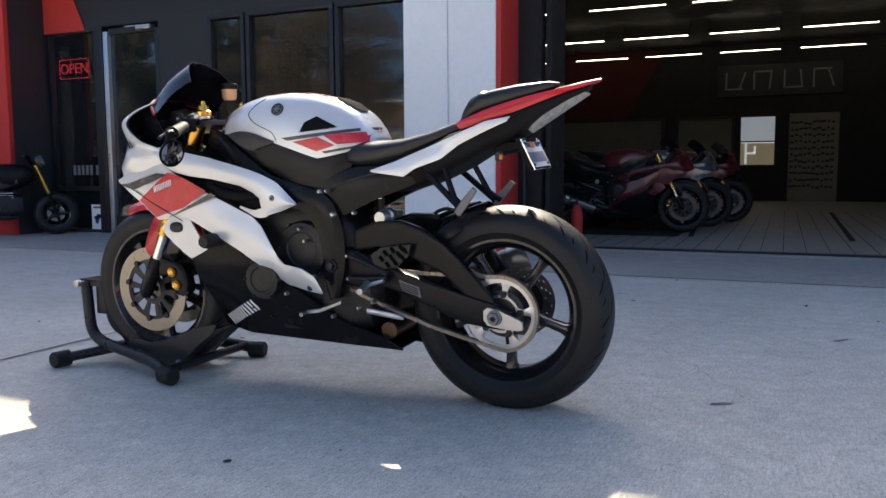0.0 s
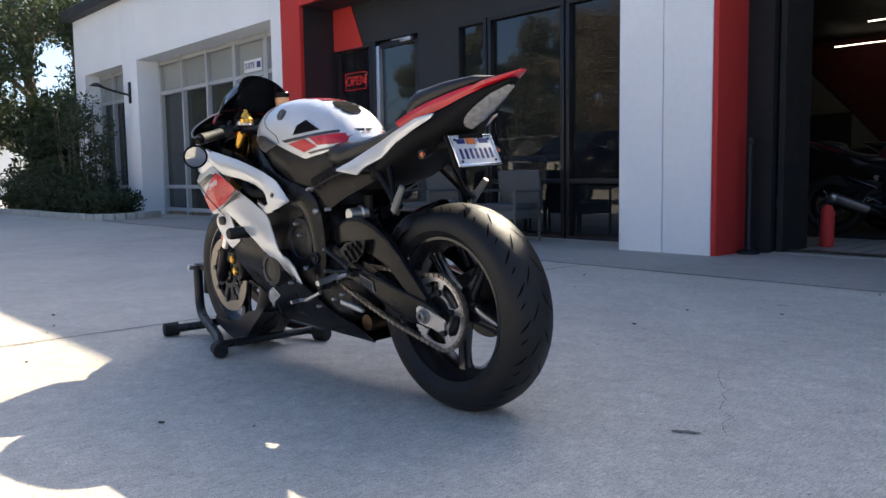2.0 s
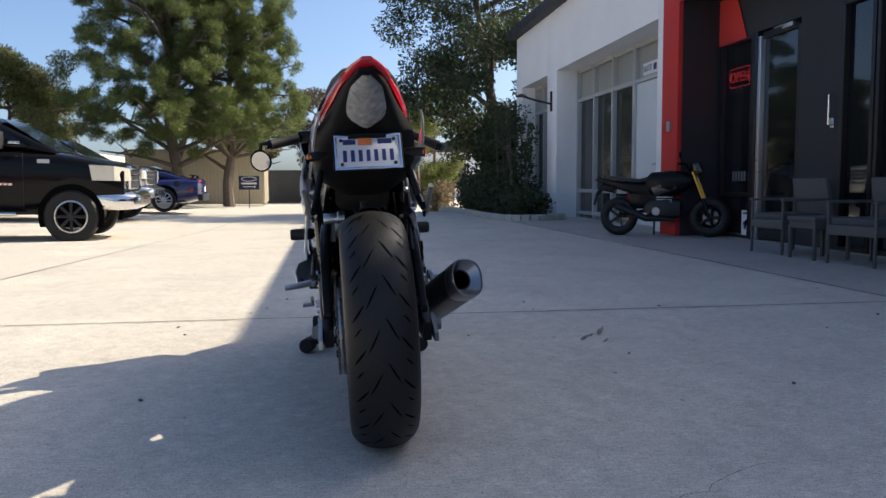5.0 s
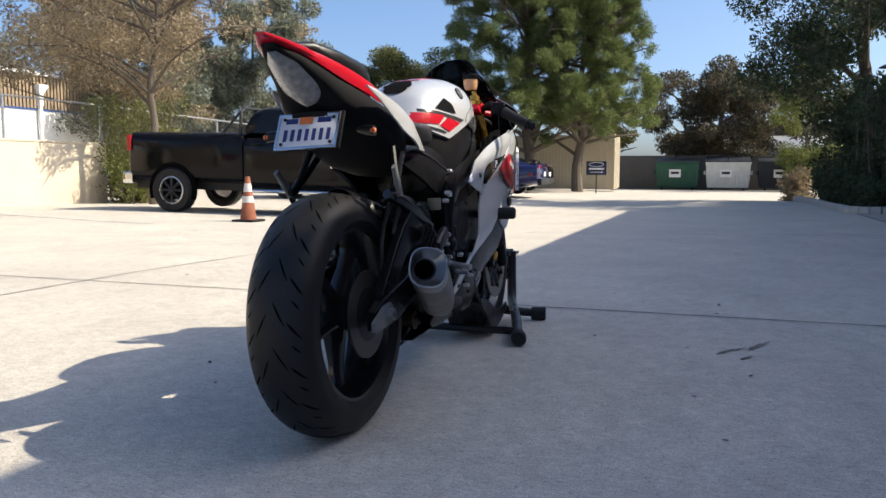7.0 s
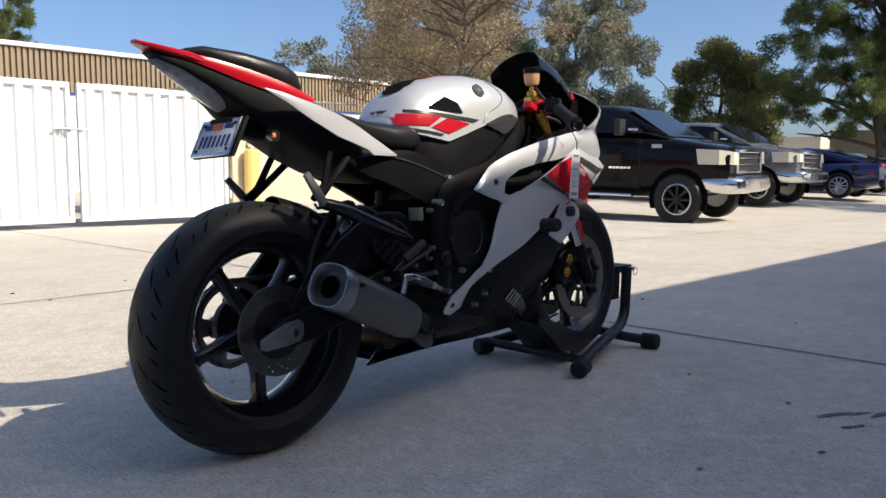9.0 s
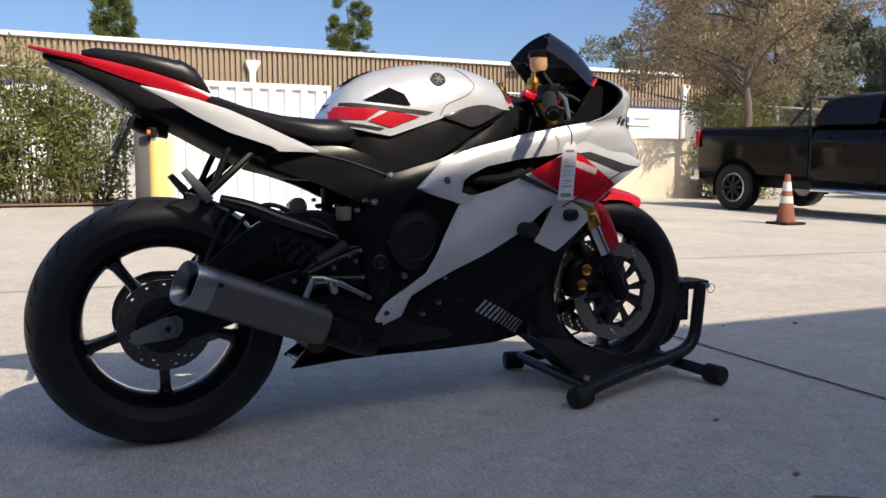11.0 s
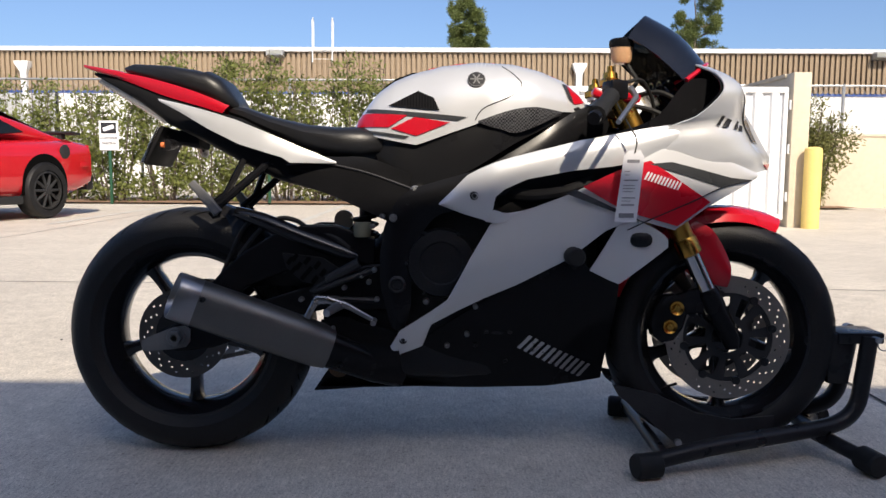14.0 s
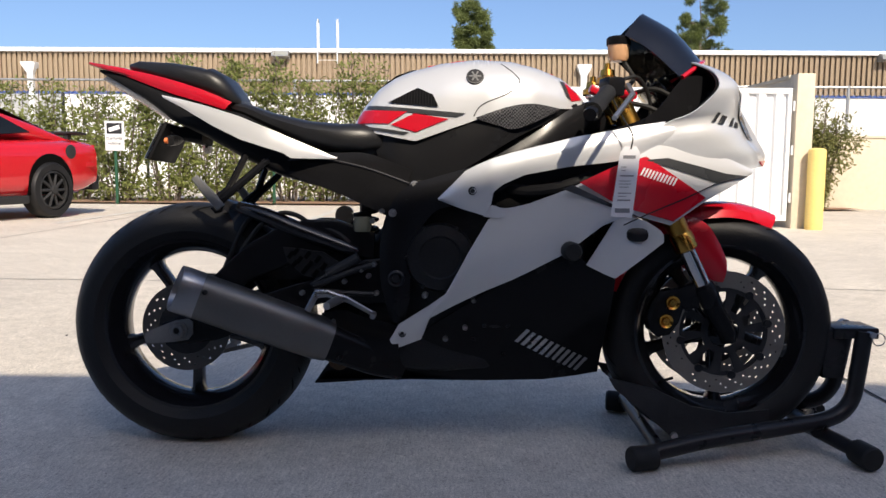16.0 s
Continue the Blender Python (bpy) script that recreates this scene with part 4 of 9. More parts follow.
def sportbike(m, pal, full, label, group=""):
    bike = empty("motorcycle", m, label, "motorcycle", group)
    P = lambda name, bm, material, lab="", **k: part(name, bm, material, bike, lab, **k)  # noqa: E731
    # wheels
    rw = wheel(bike, "rear_wheel", RW, RR, 0.090, 0.220, 5, "wide black rear tyre")
    fw = wheel(bike, "front_wheel", FW, FR, 0.060, 0.220, 5, "black front tyre")
    if full:
        tread(rw, RW, RR, 0.090, 0.220, 19, 1)
        tread(fw, FW, FR, 0.060, 0.220, 19, 2)
        bm = bmesh.new()
        tube(bm, [FW + Vector((-0.155, -0.02, -0.145)), FW + Vector((-0.12, -0.05, -0.125))], 0.004, 6)
        part("valve", bm, "rubber", fw)
    for s in (-1, 1):
        # bikes inside the shop get darker front discs, dimmed to suit the room
        part("brake_disc", drilled_disc(FW, 0.113, 0.156, s * 0.072), "disc" if full else "rear_disc", fw, "drilled steel brake disc")
        part("disc_carrier", slotted_ring(FW, (0.040, 0.056, 0.103, 0.114), s * 0.068, slots=10, seg=100), "carrier", fw, "dark slotted disc carrier")
        for k in range(8):
            a = 2 * math.pi * k / 8 + 0.2
            bm = bmesh.new()
            disc_cap(bm, 0.011, FW + Vector((0.112 * math.cos(a), s * 0.074, 0.112 * math.sin(a))), "y", 10, 0.012)
            part("disc_button", bm, "gunmetal", fw)
    part("brake_disc", drilled_disc(RW, 0.070, 0.112, -0.098, seg=90), "rear_disc", rw, "drilled rear brake disc")
    bm = bmesh.new()
    lathe(bm, [(0.012, -0.105), (0.070, -0.10), (0.074, -0.094), (0.012, -0.09)], RW, "y", 24)
    part("disc_carrier", bm, "gunmetal", rw)
    # sprocket, chain
    bm = bmesh.new()
    seg = 92
    for yy in (0.096, 0.102):
        rows = []
        for rr in (0.094, 0.101, 0.108):
            rows.append([bm.verts.new((RW.x + (rr + (0.007 if rr > 0.105 and k % 2 else 0)) * math.cos(2 * math.pi * k / seg), yy, RW.z + (rr + (0.007 if rr > 0.105 and k % 2 else 0)) * math.sin(2 * math.pi * k / seg))) for k in range(seg)])
        join_rings(bm, rows, True, False)
    lathe(bm, [(0.115, 0.097), (0.115, 0.101)], RW, "y", seg)
    for k in range(5):
        a = 2 * math.pi * k / 5 + 0.5
        d = Vector((math.cos(a), 0, math.sin(a)))
        add_loft(bm, [ring_box(RW + Vector((0, 0.099, 0)) + d * rr, ww, 0.003, 8, 0.4, Vector((-d.z, 0, d.x)), Vector((0, 1, 0))) for rr, ww in ((0.052, 0.016), (0.072, 0.008), (0.096, 0.016))])
    lathe(bm, [(0.050, 0.096), (0.050, 0.102), (0.058, 0.102), (0.058, 0.096)], RW, "y", 30, True)
    part("sprocket", bm, "silver", rw, "pale silver rear sprocket")
    bm = bmesh.new()
    lathe(bm, [(0.012, 0.094), (0.050, 0.094), (0.070, 0.088), (0.078, 0.07), (0.078, 0.05)], RW, "y", 30)
    part("sprocket_carrier", bm, "carrier", rw)
    for k in range(5):
        a = 2 * math.pi * k / 5 + 0.5
        bm = bmesh.new()
        disc_cap(bm, 0.011, RW + Vector((0.062 * math.cos(a), 0.107, 0.062 * math.sin(a))), "y", 6, 0.012)
        part("sprocket_nut", bm, "gunmetal", rw)
    bm = bmesh.new()
    front = Vector((0.475, 0.099, 0.385))
    path = []
    for k in range(34):
        path.append(RW + Vector((0, 0.099, 0)) + Vector((-math.sin(math.pi * k / 33 - 0.15), 0, math.cos(math.pi * k / 33 - 0.15))) * 0.112)
    lowa, lowb = path[-1], front + Vector((0.01, 0, -0.036))
    path += [lowa.lerp(lowb, k / 44) - Vector((0, 0, 0.014 * math.sin(math.pi * k / 44))) for k in range(1, 44)]
    path += [front + Vector((math.sin(math.pi * k / 9), 0, -math.cos(math.pi * k / 9))) * 0.036 for k in range(10)]
    upa, upb = front + Vector((0, 0, 0.036)), path[0]
    path += [upa.lerp(upb, k / 42) for k in range(1, 42)]
    for i in range(0, len(path)):
        a, b = path[i], path[(i + 1) % len(path)]
        d = b - a
        if d.length < 0.002:
            continue
        ang = math.degrees(math.atan2(d.z, d.x))
        box(bm, (a + b) / 2 + Vector((0, 0.005 if i % 2 else 0.0085, 0)), (d.length * 1.15, 0.003, 0.011), (0, -ang, 0))
        box(bm, (a + b) / 2 - Vector((0, 0.005 if i % 2 else 0.0085, 0)), (d.length * 1.15, 0.003, 0.011), (0, -ang, 0))
    P("chain", bm, "chain", "worn dark steel drive chain")
    # swingarm
    for s in (-1, 1):
        rings = []
        secs = ((0.53, 0.435, 0.050, 0.060, 0.085), (0.45, 0.428, 0.026, 0.058, 0.112), (0.36, 0.412, 0.022, 0.034, 0.126), (0.285, 0.392, 0.020, 0.033, 0.130), (0.22, 0.368, 0.020, 0.036, 0.132), (0.15, 0.345, 0.019, 0.041, 0.134), (0.08, 0.324, 0.018, 0.043, 0.134), (0.0, 0.308, 0.016, 0.038, 0.132), (-0.055, 0.296, 0.012, 0.024, 0.130))
        for x, z, w, h, y in secs:
            rings.append(ring_box((x, s * y, z), w, h, 24, 0.24))
        P("swingarm", loft(rings), "frame_black", "matte black swingarm")
        bm = bmesh.new()
        add_loft(bm, [ring_box((x, s * y, z), w, h, 24, 0.24) for x, z, w, h, y in ((0.47, 0.515, 0.022, 0.035, 0.10), (0.38, 0.540, 0.020, 0.042, 0.112), (0.30, 0.535, 0.018, 0.047, 0.120), (0.234, 0.510, 0.016, 0.052, 0.126), (0.162, 0.475, 0.014, 0.046, 0.130), (0.11, 0.430, 0.013, 0.046, 0.131), (0.05, 0.370, 0.012, 0.043, 0.131), (0.0, 0.330, 0.010, 0.026, 0.131))])
        P("swingarm_brace", bm, "frame_black")
        bm = loft([[(x, s * 0.146, z - h), (x, s * 0.156, z - h), (x, s * 0.156, z + h), (x, s * 0.146, z + h)] for x, z, h in ((0.026, 0.312, 0.014), (0.014, 0.309, 0.026), (-0.022, 0.303, 0.026), (-0.080, 0.289, 0.016), (-0.092, 0.287, 0.011))])
        P("chain_adjuster", bm, "steel_grey" if s < 0 else "silver", "grey tapered chain adjuster plate")
        bm = bmesh.new()
        lathe(bm, [(0.008, s * 0.172), (0.010, s * 0.174), (0.017, s * 0.173), (0.019, s * 0.158)], RW, "y", 6)
        lathe(bm, [(0.011, s * 0.161), (0.022, s * 0.161), (0.0235, s * 0.158), (0.0235, s * 0.150), (0.011, s * 0.150)], RW, "y", 24)
        P("axle_nut", bm, "steel_grey")
    P("sump", loft([ring_box((x, 0, z), w, h, 16, 0.4) for x, z, w, h in ((0.40, 0.33, 0.06, 0.05), (0.43, 0.31, 0.10, 0.085), (0.56, 0.30, 0.115, 0.11), (0.75, 0.30, 0.12, 0.11), (0.90, 0.32, 0.10, 0.10))]), "gunmetal", "dark cast sump")
    prs = [((0.425, 0.520), (0.44, 0.430)), ((0.35, 0.552), (0.35, 0.425)), ((0.27, 0.560), (0.25, 0.430)), ((0.19, 0.530), (0.17, 0.425)), ((0.12, 0.470), (0.10, 0.385))]
    P("swingarm_plate", skin(prs, lambda x, z: 0.118, 18, 6, -1, 0.010), "frame_black", "satin black plate over the swingarm", thick=0.012)
    prs = [((0.33, 0.470), (0.33, 0.300)), ((0.42, 0.480), (0.42, 0.260)), ((0.53, 0.470), (0.55, 0.260))]
    P("inner_guard", skin(prs, lambda x, z: 0.02, 10, 5, -1), "bike_black", thick=0.02)
    bm = bmesh.new()
    tube(bm, spline([(0.430, -0.122, 0.500), (0.40, -0.124, 0.512), (0.28, -0.126, 0.556), (0.20, -0.124, 0.590), (0.13, -0.112, 0.612)], 18), [0.014 + 0.008 * math.sin(math.pi * k / 17) for k in range(18)], 12)
    P("hugger_arm", bm, "gloss_black", "glossy black arm of the hugger")
    prs = [((0.345, 0.352), (0.335, 0.268)), ((0.40, 0.360), (0.40, 0.250)), ((0.45, 0.342), (0.46, 0.235)), ((0.53, 0.325), (0.54, 0.235))]
    P("exhaust_shield", skin(prs, lambda x, z: 0.150, 14, 6, -1, 0.012), "bike_black", "black exhaust shield", thick=0.006)
    # rear hugger
    rows = []
    for k in range(19):
        a = radians(14 + 64 * k / 18)
        up = 0.016 * smooth_step(14, 60, 14 + 64 * k / 18)
        nip = 1 - 0.55 * smooth_step(58, 78, 14 + 64 * k / 18)
        rows.append([RW + Vector((math.cos(a) * (rr + up), y * nip, math.sin(a) * (rr + up))) for y, rr in ((-0.098, 0.258), (-0.097, 0.282), (-0.086, 0.300), (-0.05, 0.314), (0, 0.319), (0.05, 0.314), (0.086, 0.300), (0.097, 0.282), (0.098, 0.258))])
    P("hugger", sheet(rows), "frame_black", "matte black rear hugger", thick=0.003)
    # engine and inner mass
    rings = [ring_box((x, 0, z), w, h, 20, 0.45) for x, z, w, h in ((0.46, 0.43, 0.085, 0.10), (0.52, 0.44, 0.105, 0.17), (0.62, 0.46, 0.125, 0.21), (0.76, 0.47, 0.135, 0.23), (0.88, 0.49, 0.135, 0.24), (0.98, 0.52, 0.12, 0.22), (1.02, 0.53, 0.10, 0.19))]
    P("engine", loft(rings), "gunmetal", "dark cast engine block")
    bm = boxes(((1.045, 0, 0.53), (0.04, 0.26, 0.30), (0, 14, 0)), bevel=0.01)
    P("radiator", bm, "bike_black")
    rings = [ring_box((x, 0, z), w, h, 18, 0.5) for x, z, w, h in ((0.52, 0.66, 0.09, 0.05), (0.66, 0.72, 0.12, 0.09), (0.84, 0.75, 0.125, 0.09), (1.0, 0.76, 0.10, 0.07), (1.08, 0.78, 0.07, 0.05))]
    P("airbox", loft(rings), "bike_black")
    for s in (-1, 1):
        for x, z, r, d in ((0.636, 0.492, 0.085, 0.165), (0.775, 0.375, 0.060, 0.150)) if s < 0 else ((0.778, 0.388, 0.066, 0.196), (0.648, 0.485, 0.092, 0.146)):
            bm = bmesh.new()
            lathe(bm, [(r, -0.06), (r, -0.012), (r * 0.93, 0.0), (r * 0.62, 0.004), (r * 0.58, 0.0), (0.002, 0.002)], (0, 0, 0), "y", 28)
            bmesh.ops.scale(bm, vec=(1, s, 1), verts=bm.verts)
            bmesh.ops.translate(bm, vec=(x, s * d, z), verts=bm.verts)
            cover = P("engine_cover", bm, "gunmetal", "round dark engine cover")
            if full:
                for k in range(6):
                    a = 2 * math.pi * k / 6
                    bolt(cover, (x + r * 0.96 * math.cos(a), s * (d - 0.002), z + r * 0.96 * math.sin(a)), 0.006, s, "carrier")
    # frame spars
    for s in (-1, 1):
        prs = [((1.03, 0.885), (1.06, 0.80)), ((0.96, 0.862), (0.985, 0.785)), ((0.86, 0.795), (0.88, 0.715)), ((0.74, 0.725), (0.76, 0.645)), ((0.63, 0.690), (0.675, 0.620)), ((0.555, 0.665), (0.625, 0.605)), ((0.515, 0.620), (0.588, 0.560)), ((0.492, 0.550), (0.568, 0.490)), ((0.488, 0.450), (0.563, 0.420)), ((0.500, 0.390), (0.562, 0.385)), ((0.515, 0.335), (0.545, 0.325))]
        fy = lambda x, z: lerp([(0.47, 0.150), (0.60, 0.158), (0.75, 0.165), (0.90, 0.135), (1.06, 0.075)], x)  # noqa: E731
        P("frame_spar", skin(prs, fy, 34, 7, s, 0.010), "frame_black", "satin black frame spar", thick=0.045)
        bolt(bike, (0.530, s * 0.166, 0.440), 0.021, s, "gunmetal", "pivot_bolt")
        bolt(bike, (0.572, s * 0.150, 0.668), 0.011, s)
        bolt(bike, (0.52, s * 0.160, 0.60), 0.010, s)
        bolt(bike, (0.60, s * 0.165, 0.40), 0.008, s)
    # tank with its graphics
    n = 40
    P("tank", loft([tank_section(0.415 + 0.59 * (k / n) ** 1.25) for k in range(n + 1)]), pal["main"], "pearl white fuel tank cover")
    for s in (-1, 1):
        if full:
            ty = tank_y
            P("stripe", flat_decal([(0.430, 0.868), (0.696, 0.841), (0.672, 0.832), (0.428, 0.859)], ty, s, n=12), "stripe_grey")
            P("stripe", flat_decal([(0.428, 0.855), (0.553, 0.847), (0.507, 0.818), (0.424, 0.822)], ty, s, 0.003, 14), "bike_red", "red tank stripe")
            P("stripe", flat_decal([(0.571, 0.842), (0.655, 0.828), (0.574, 0.797), (0.513, 0.815)], ty, s, 0.003), "bike_red", "red tank stripe")
            P("stripe", flat_decal([(0.424, 0.817), (0.558, 0.796), (0.545, 0.790), (0.424, 0.810)], ty, s), "stripe_grey")
            P("tank_grip", flat_decal([(0.505, 0.870), (0.578, 0.906), (0.616, 0.888), (0.630, 0.857)], ty, s, 0.004), "ribbed", "dark ribbed triangular tank grip")
            P("stripe", flat_decal([(0.928, 0.930), (0.940, 0.927), (0.958, 0.880), (0.946, 0.888)], ty, s), "stripe_grey")
            P("stripe", flat_decal([(0.940, 0.927), (0.972, 0.905), (0.985, 0.885), (0.958, 0.879)], ty, s, 0.003), "bike_red", "red corner at the tank front")
            bm = bmesh.new()
            tube(bm, [(x, s * (tank_y(x, z) + 0.0005), z) for x, _, z in spline([(0.782, 0, 0.968), (0.812, 0, 0.942), (0.826, 0, 0.918), (0.797, 0, 0.890), (0.735, 0, 0.862), (0.715, 0, 0.834)], 26)], 0.0013, 5)
            P("seam", bm, "stripe_grey")
            bm = bmesh.new()
            lathe(bm, [(0.0005, 0.0025), (0.019, 0.0025), (0.0215, 0.001), (0.0215, -0.006)], (0, 0, 0), "y", 24)
            bmesh.ops.rotate(bm, matrix=Matrix.Rotation(radians(27), 3, "X"), verts=bm.verts)
            bmesh.ops.scale(bm, vec=(1, s, 1), verts=bm.verts)
            bmesh.ops.translate(bm, vec=(0.718, s * (tank_y(0.718, 0.932) + 0.001), 0.932), verts=bm.verts)
            badge = P("badge", bm, "ink", "round dark badge with silver rim")
            bm = bmesh.new()
            for k in range(3):
                box(bm, (0, 0.003, 0), (0.030, 0.001, 0.0035), (0, 60 * k, 0))
            lathe(bm, [(0.0195, 0.003), (0.0212, 0.0018)], (0, 0, 0), "y", 24)
            bmesh.ops.rotate(bm, matrix=Matrix.Rotation(radians(27), 3, "X"), verts=bm.verts)
            bmesh.ops.scale(bm, vec=(1, s, 1), verts=bm.verts)
            bmesh.ops.translate(bm, vec=(0.718, s * (tank_y(0.718, 0.932) + 0.001), 0.932), verts=bm.verts)
            part("badge_mark", bm, "steel_grey", badge)
        # carbon side cover under the tank
        prs = [((0.455, 0.815), (0.485, 0.72)), ((0.52, 0.80), (0.54, 0.682)), ((0.58, 0.79), (0.61, 0.672)), ((0.69, 0.828), (0.71, 0.718)), ((0.80, 0.866), (0.82, 0.785)), ((0.90, 0.872), (0.92, 0.835)), ((0.97, 0.875), (0.98, 0.865))]
        cy = lambda x, z: lerp([(0.45, 0.09), (0.52, 0.125), (0.65, 0.152), (0.78, 0.158), (0.90, 0.128), (1.0, 0.08)], x)  # noqa: E731
        P("tank_side_cover", skin(prs, cy, 26, 6, s, 0.006), "carbon", "dark carbon-weave cover under the tank", thick=0.02)
        prs = [((0.721, 0.831), (0.722, 0.827)), ((0.80, 0.858), (0.775, 0.812)), ((0.86, 0.866), (0.822, 0.806)), ((0.925, 0.858), (0.922, 0.850))]
        tank_edge = lambda x: lerp(TANK_W, x)  # noqa: E731
        P("air_scoop", skin(prs, lambda x, z: max(cy(x, z) + 0.012, tank_edge(x) + 0.006), 20, 6, s, 0.002), "weave", "woven grey insert in the side cover", thick=0.003)
        if full and s > 0:
            def tank_z(x, y):
                zt, zl, w = lerp(TANK_TOP, x), lerp(TANK_LOW, x), lerp(TANK_W, x)
                c = min(0.98, abs(y) / w) ** (1 / 0.62)
                return zl + (zt - zl) * (1 - c * c) ** 0.39

            rows = []
            for k in range(13):
                x = 0.480 + 0.090 * k / 12
                hw = min(0.85 * lerp(TANK_W, x), 0.026 + 0.022 * math.sin(math.pi * k / 12)) * (1.0 if k % 4 else 0.78)
                rows.append([(x - 0.002, hw * t / 4, tank_z(x, hw * t / 4) + 0.004) for t in range(-4, 5)])
            P("tank_pad", sheet(rows), "ribbed", "dark ribbed tank pad", thick=0.002)
    bm = bmesh.new()
    rows = [[(x, y, lerp(TANK_TOP, x) + 0.0025 - 0.55 * y * y) for y in (-0.045, -0.02, 0, 0.02, 0.045)] for x in (0.60, 0.68, 0.76, 0.84, 0.92)]
    P("top_stripe", sheet(rows), pal["accent"], "red stripe along the tank top", thick=0.002)
    # seats and tail
    secs = ((0.098, 0.880, 0.855, 0.062), (0.14, 0.876, 0.835, 0.085), (0.21, 0.852, 0.80, 0.100), (0.30, 0.832, 0.760, 0.124), (0.38, 0.825, 0.744, 0.140), (0.44, 0.826, 0.740, 0.140), (0.485, 0.818, 0.748, 0.122), (0.515, 0.803, 0.760, 0.09), (0.53, 0.79, 0.772, 0.05))
    P("rider_seat", loft([ring_box((x, 0, (a + b) / 2), w, (a - b) / 2, 20, 0.62) for x, a, b, w in secs]), "vinyl", "black vinyl rider seat")
    secs = ((-0.170, 0.978, 0.964, 0.034), (-0.14, 0.984, 0.952, 0.060), (-0.05, 0.978, 0.922, 0.086), (0.025, 0.966, 0.898, 0.100), (0.038, 0.962, 0.893, 0.099), (0.052, 0.964, 0.888, 0.101), (0.085, 0.946, 0.874, 0.098), (0.108, 0.915, 0.866, 0.084), (0.125, 0.888, 0.866, 0.06))
    P("pillion_pad", loft([ring_box((x, 0, (a + b) / 2), w, (a - b) / 2, 20, 0.6) for x, a, b, w in secs]), "vinyl", "black vinyl pillion pad")
    secs = ((-0.285, 0.986, 0.978, 0.012), (-0.24, 0.977, 0.962, 0.038), (-0.18, 0.966, 0.944, 0.060), (-0.05, 0.930, 0.900, 0.080), (0.05, 0.890, 0.866, 0.098), (0.085, 0.876, 0.852, 0.098))
    P("tail_shell", loft([ring_box((x, 0, (a + b) / 2), w, (a - b) / 2, 20, 0.5) for x, a, b, w in secs]), pal["tail"], "glossy red tail shell")
    secs = ((-0.255, 0.966, 0.958, 0.018), (-0.19, 0.950, 0.922, 0.048), (-0.12, 0.934, 0.880, 0.068), (-0.072, 0.914, 0.846, 0.084), (-0.050, 0.906, 0.828, 0.092), (0.05, 0.868, 0.782, 0.132), (0.14, 0.845, 0.732, 0.144), (0.23, 0.80, 0.690, 0.134), (0.32, 0.75, 0.665, 0.09), (0.40, 0.74, 0.66, 0.07))
    P("undertail", loft([ring_box((x, 0, (a + b) / 2), w, (a - b) / 2, 20, 0.5) for x, a, b, w in secs]), "matte_black", "matte black undertail")
    # lens: a slanted, folded triangle
    rows = []
    for x, z, w, rise in ((-0.250, 0.947, 0.004, 0.002), (-0.205, 0.919, 0.034, 0.015), (-0.14, 0.879, 0.056, 0.031), (-0.105, 0.857, 0.066, 0.042), (-0.092, 0.849, 0.061, 0.044), (-0.080, 0.842, 0.024, 0.022)):
        rows.append([(x + 0.012 * abs(t / 4), w * math.sin(math.pi / 2 * t / 4), z + rise * abs(t / 4) ** 1.3) for t in range(-4, 5)])
    P("tail_lamp", sheet(rows), "lens", "clear grey tail lamp lens", thick=0.006)
    for s in (-1, 1):
        prs = [((-0.055, 0.889), (-0.050, 0.884)), ((0.0, 0.878), (0.0, 0.866)), ((0.094, 0.843), (0.094, 0.812)), ((0.17, 0.813), (0.171, 0.775)), ((0.235, 0.788), (0.234, 0.742)), ((0.30, 0.763), (0.285, 0.734)), ((0.380, 0.737), (0.374, 0.732))]
        wy = lambda x, z: lerp([(-0.09, 0.112), (0.0, 0.130), (0.10, 0.142), (0.24, 0.150), (0.39, 0.149)], x) + 0.18 * max(0, 0.80 - z)  # noqa: E731
        if s > 0:
            prs = [((-0.050, 0.886), (-0.042, 0.872)), ((0.02, 0.874), (0.02, 0.846)), ((0.10, 0.842), (0.10, 0.808)), ((0.165, 0.815), (0.155, 0.768)), ((0.235, 0.788), (0.235, 0.741)), ((0.30, 0.763), (0.27, 0.718)), ((0.382, 0.738), (0.378, 0.732))]
        else:
            prs = [((-0.046, 0.883), (-0.042, 0.876)), ((0.0, 0.873), (0.010, 0.850)), ((0.07, 0.855), (0.080, 0.809)), ((0.148, 0.831), (0.150, 0.775)), ((0.215, 0.804), (0.217, 0.754)), ((0.255, 0.787), (0.252, 0.744)), ((0.290, 0.772), (0.272, 0.731)), ((0.381, 0.735), (0.377, 0.731))]
            wy = lambda x, z: lerp([(-0.05, 0.146), (0.0, 0.156), (0.10, 0.166), (0.21, 0.166), (0.30, 0.148), (0.39, 0.124)], x) + 0.10 * max(0, 0.79 - z)  # noqa: E731
        P("tail_side_panel", skin(prs, wy, 22, 5, s, 0.002, straight_edges=True), pal["wing"], "white tail side panel", thick=0.006)
        prs = [((-0.235, 0.968), (-0.225, 0.962)), ((-0.138, 0.953), (-0.130, 0.927)), ((-0.04, 0.928), (-0.05, 0.897)), ((0.046, 0.900), (0.03, 0.873)), ((0.118, 0.870), (0.100, 0.852))]
        P("tail_upper_panel", skin(prs, lambda x, z: lerp([(-0.235, 0.034), (-0.138, 0.066), (-0.04, 0.094), (0.05, 0.115), (0.12, 0.121)], x), 20, 5, s, 0.003), pal["tail"], "glossy red upper tail panel", thick=0.006)
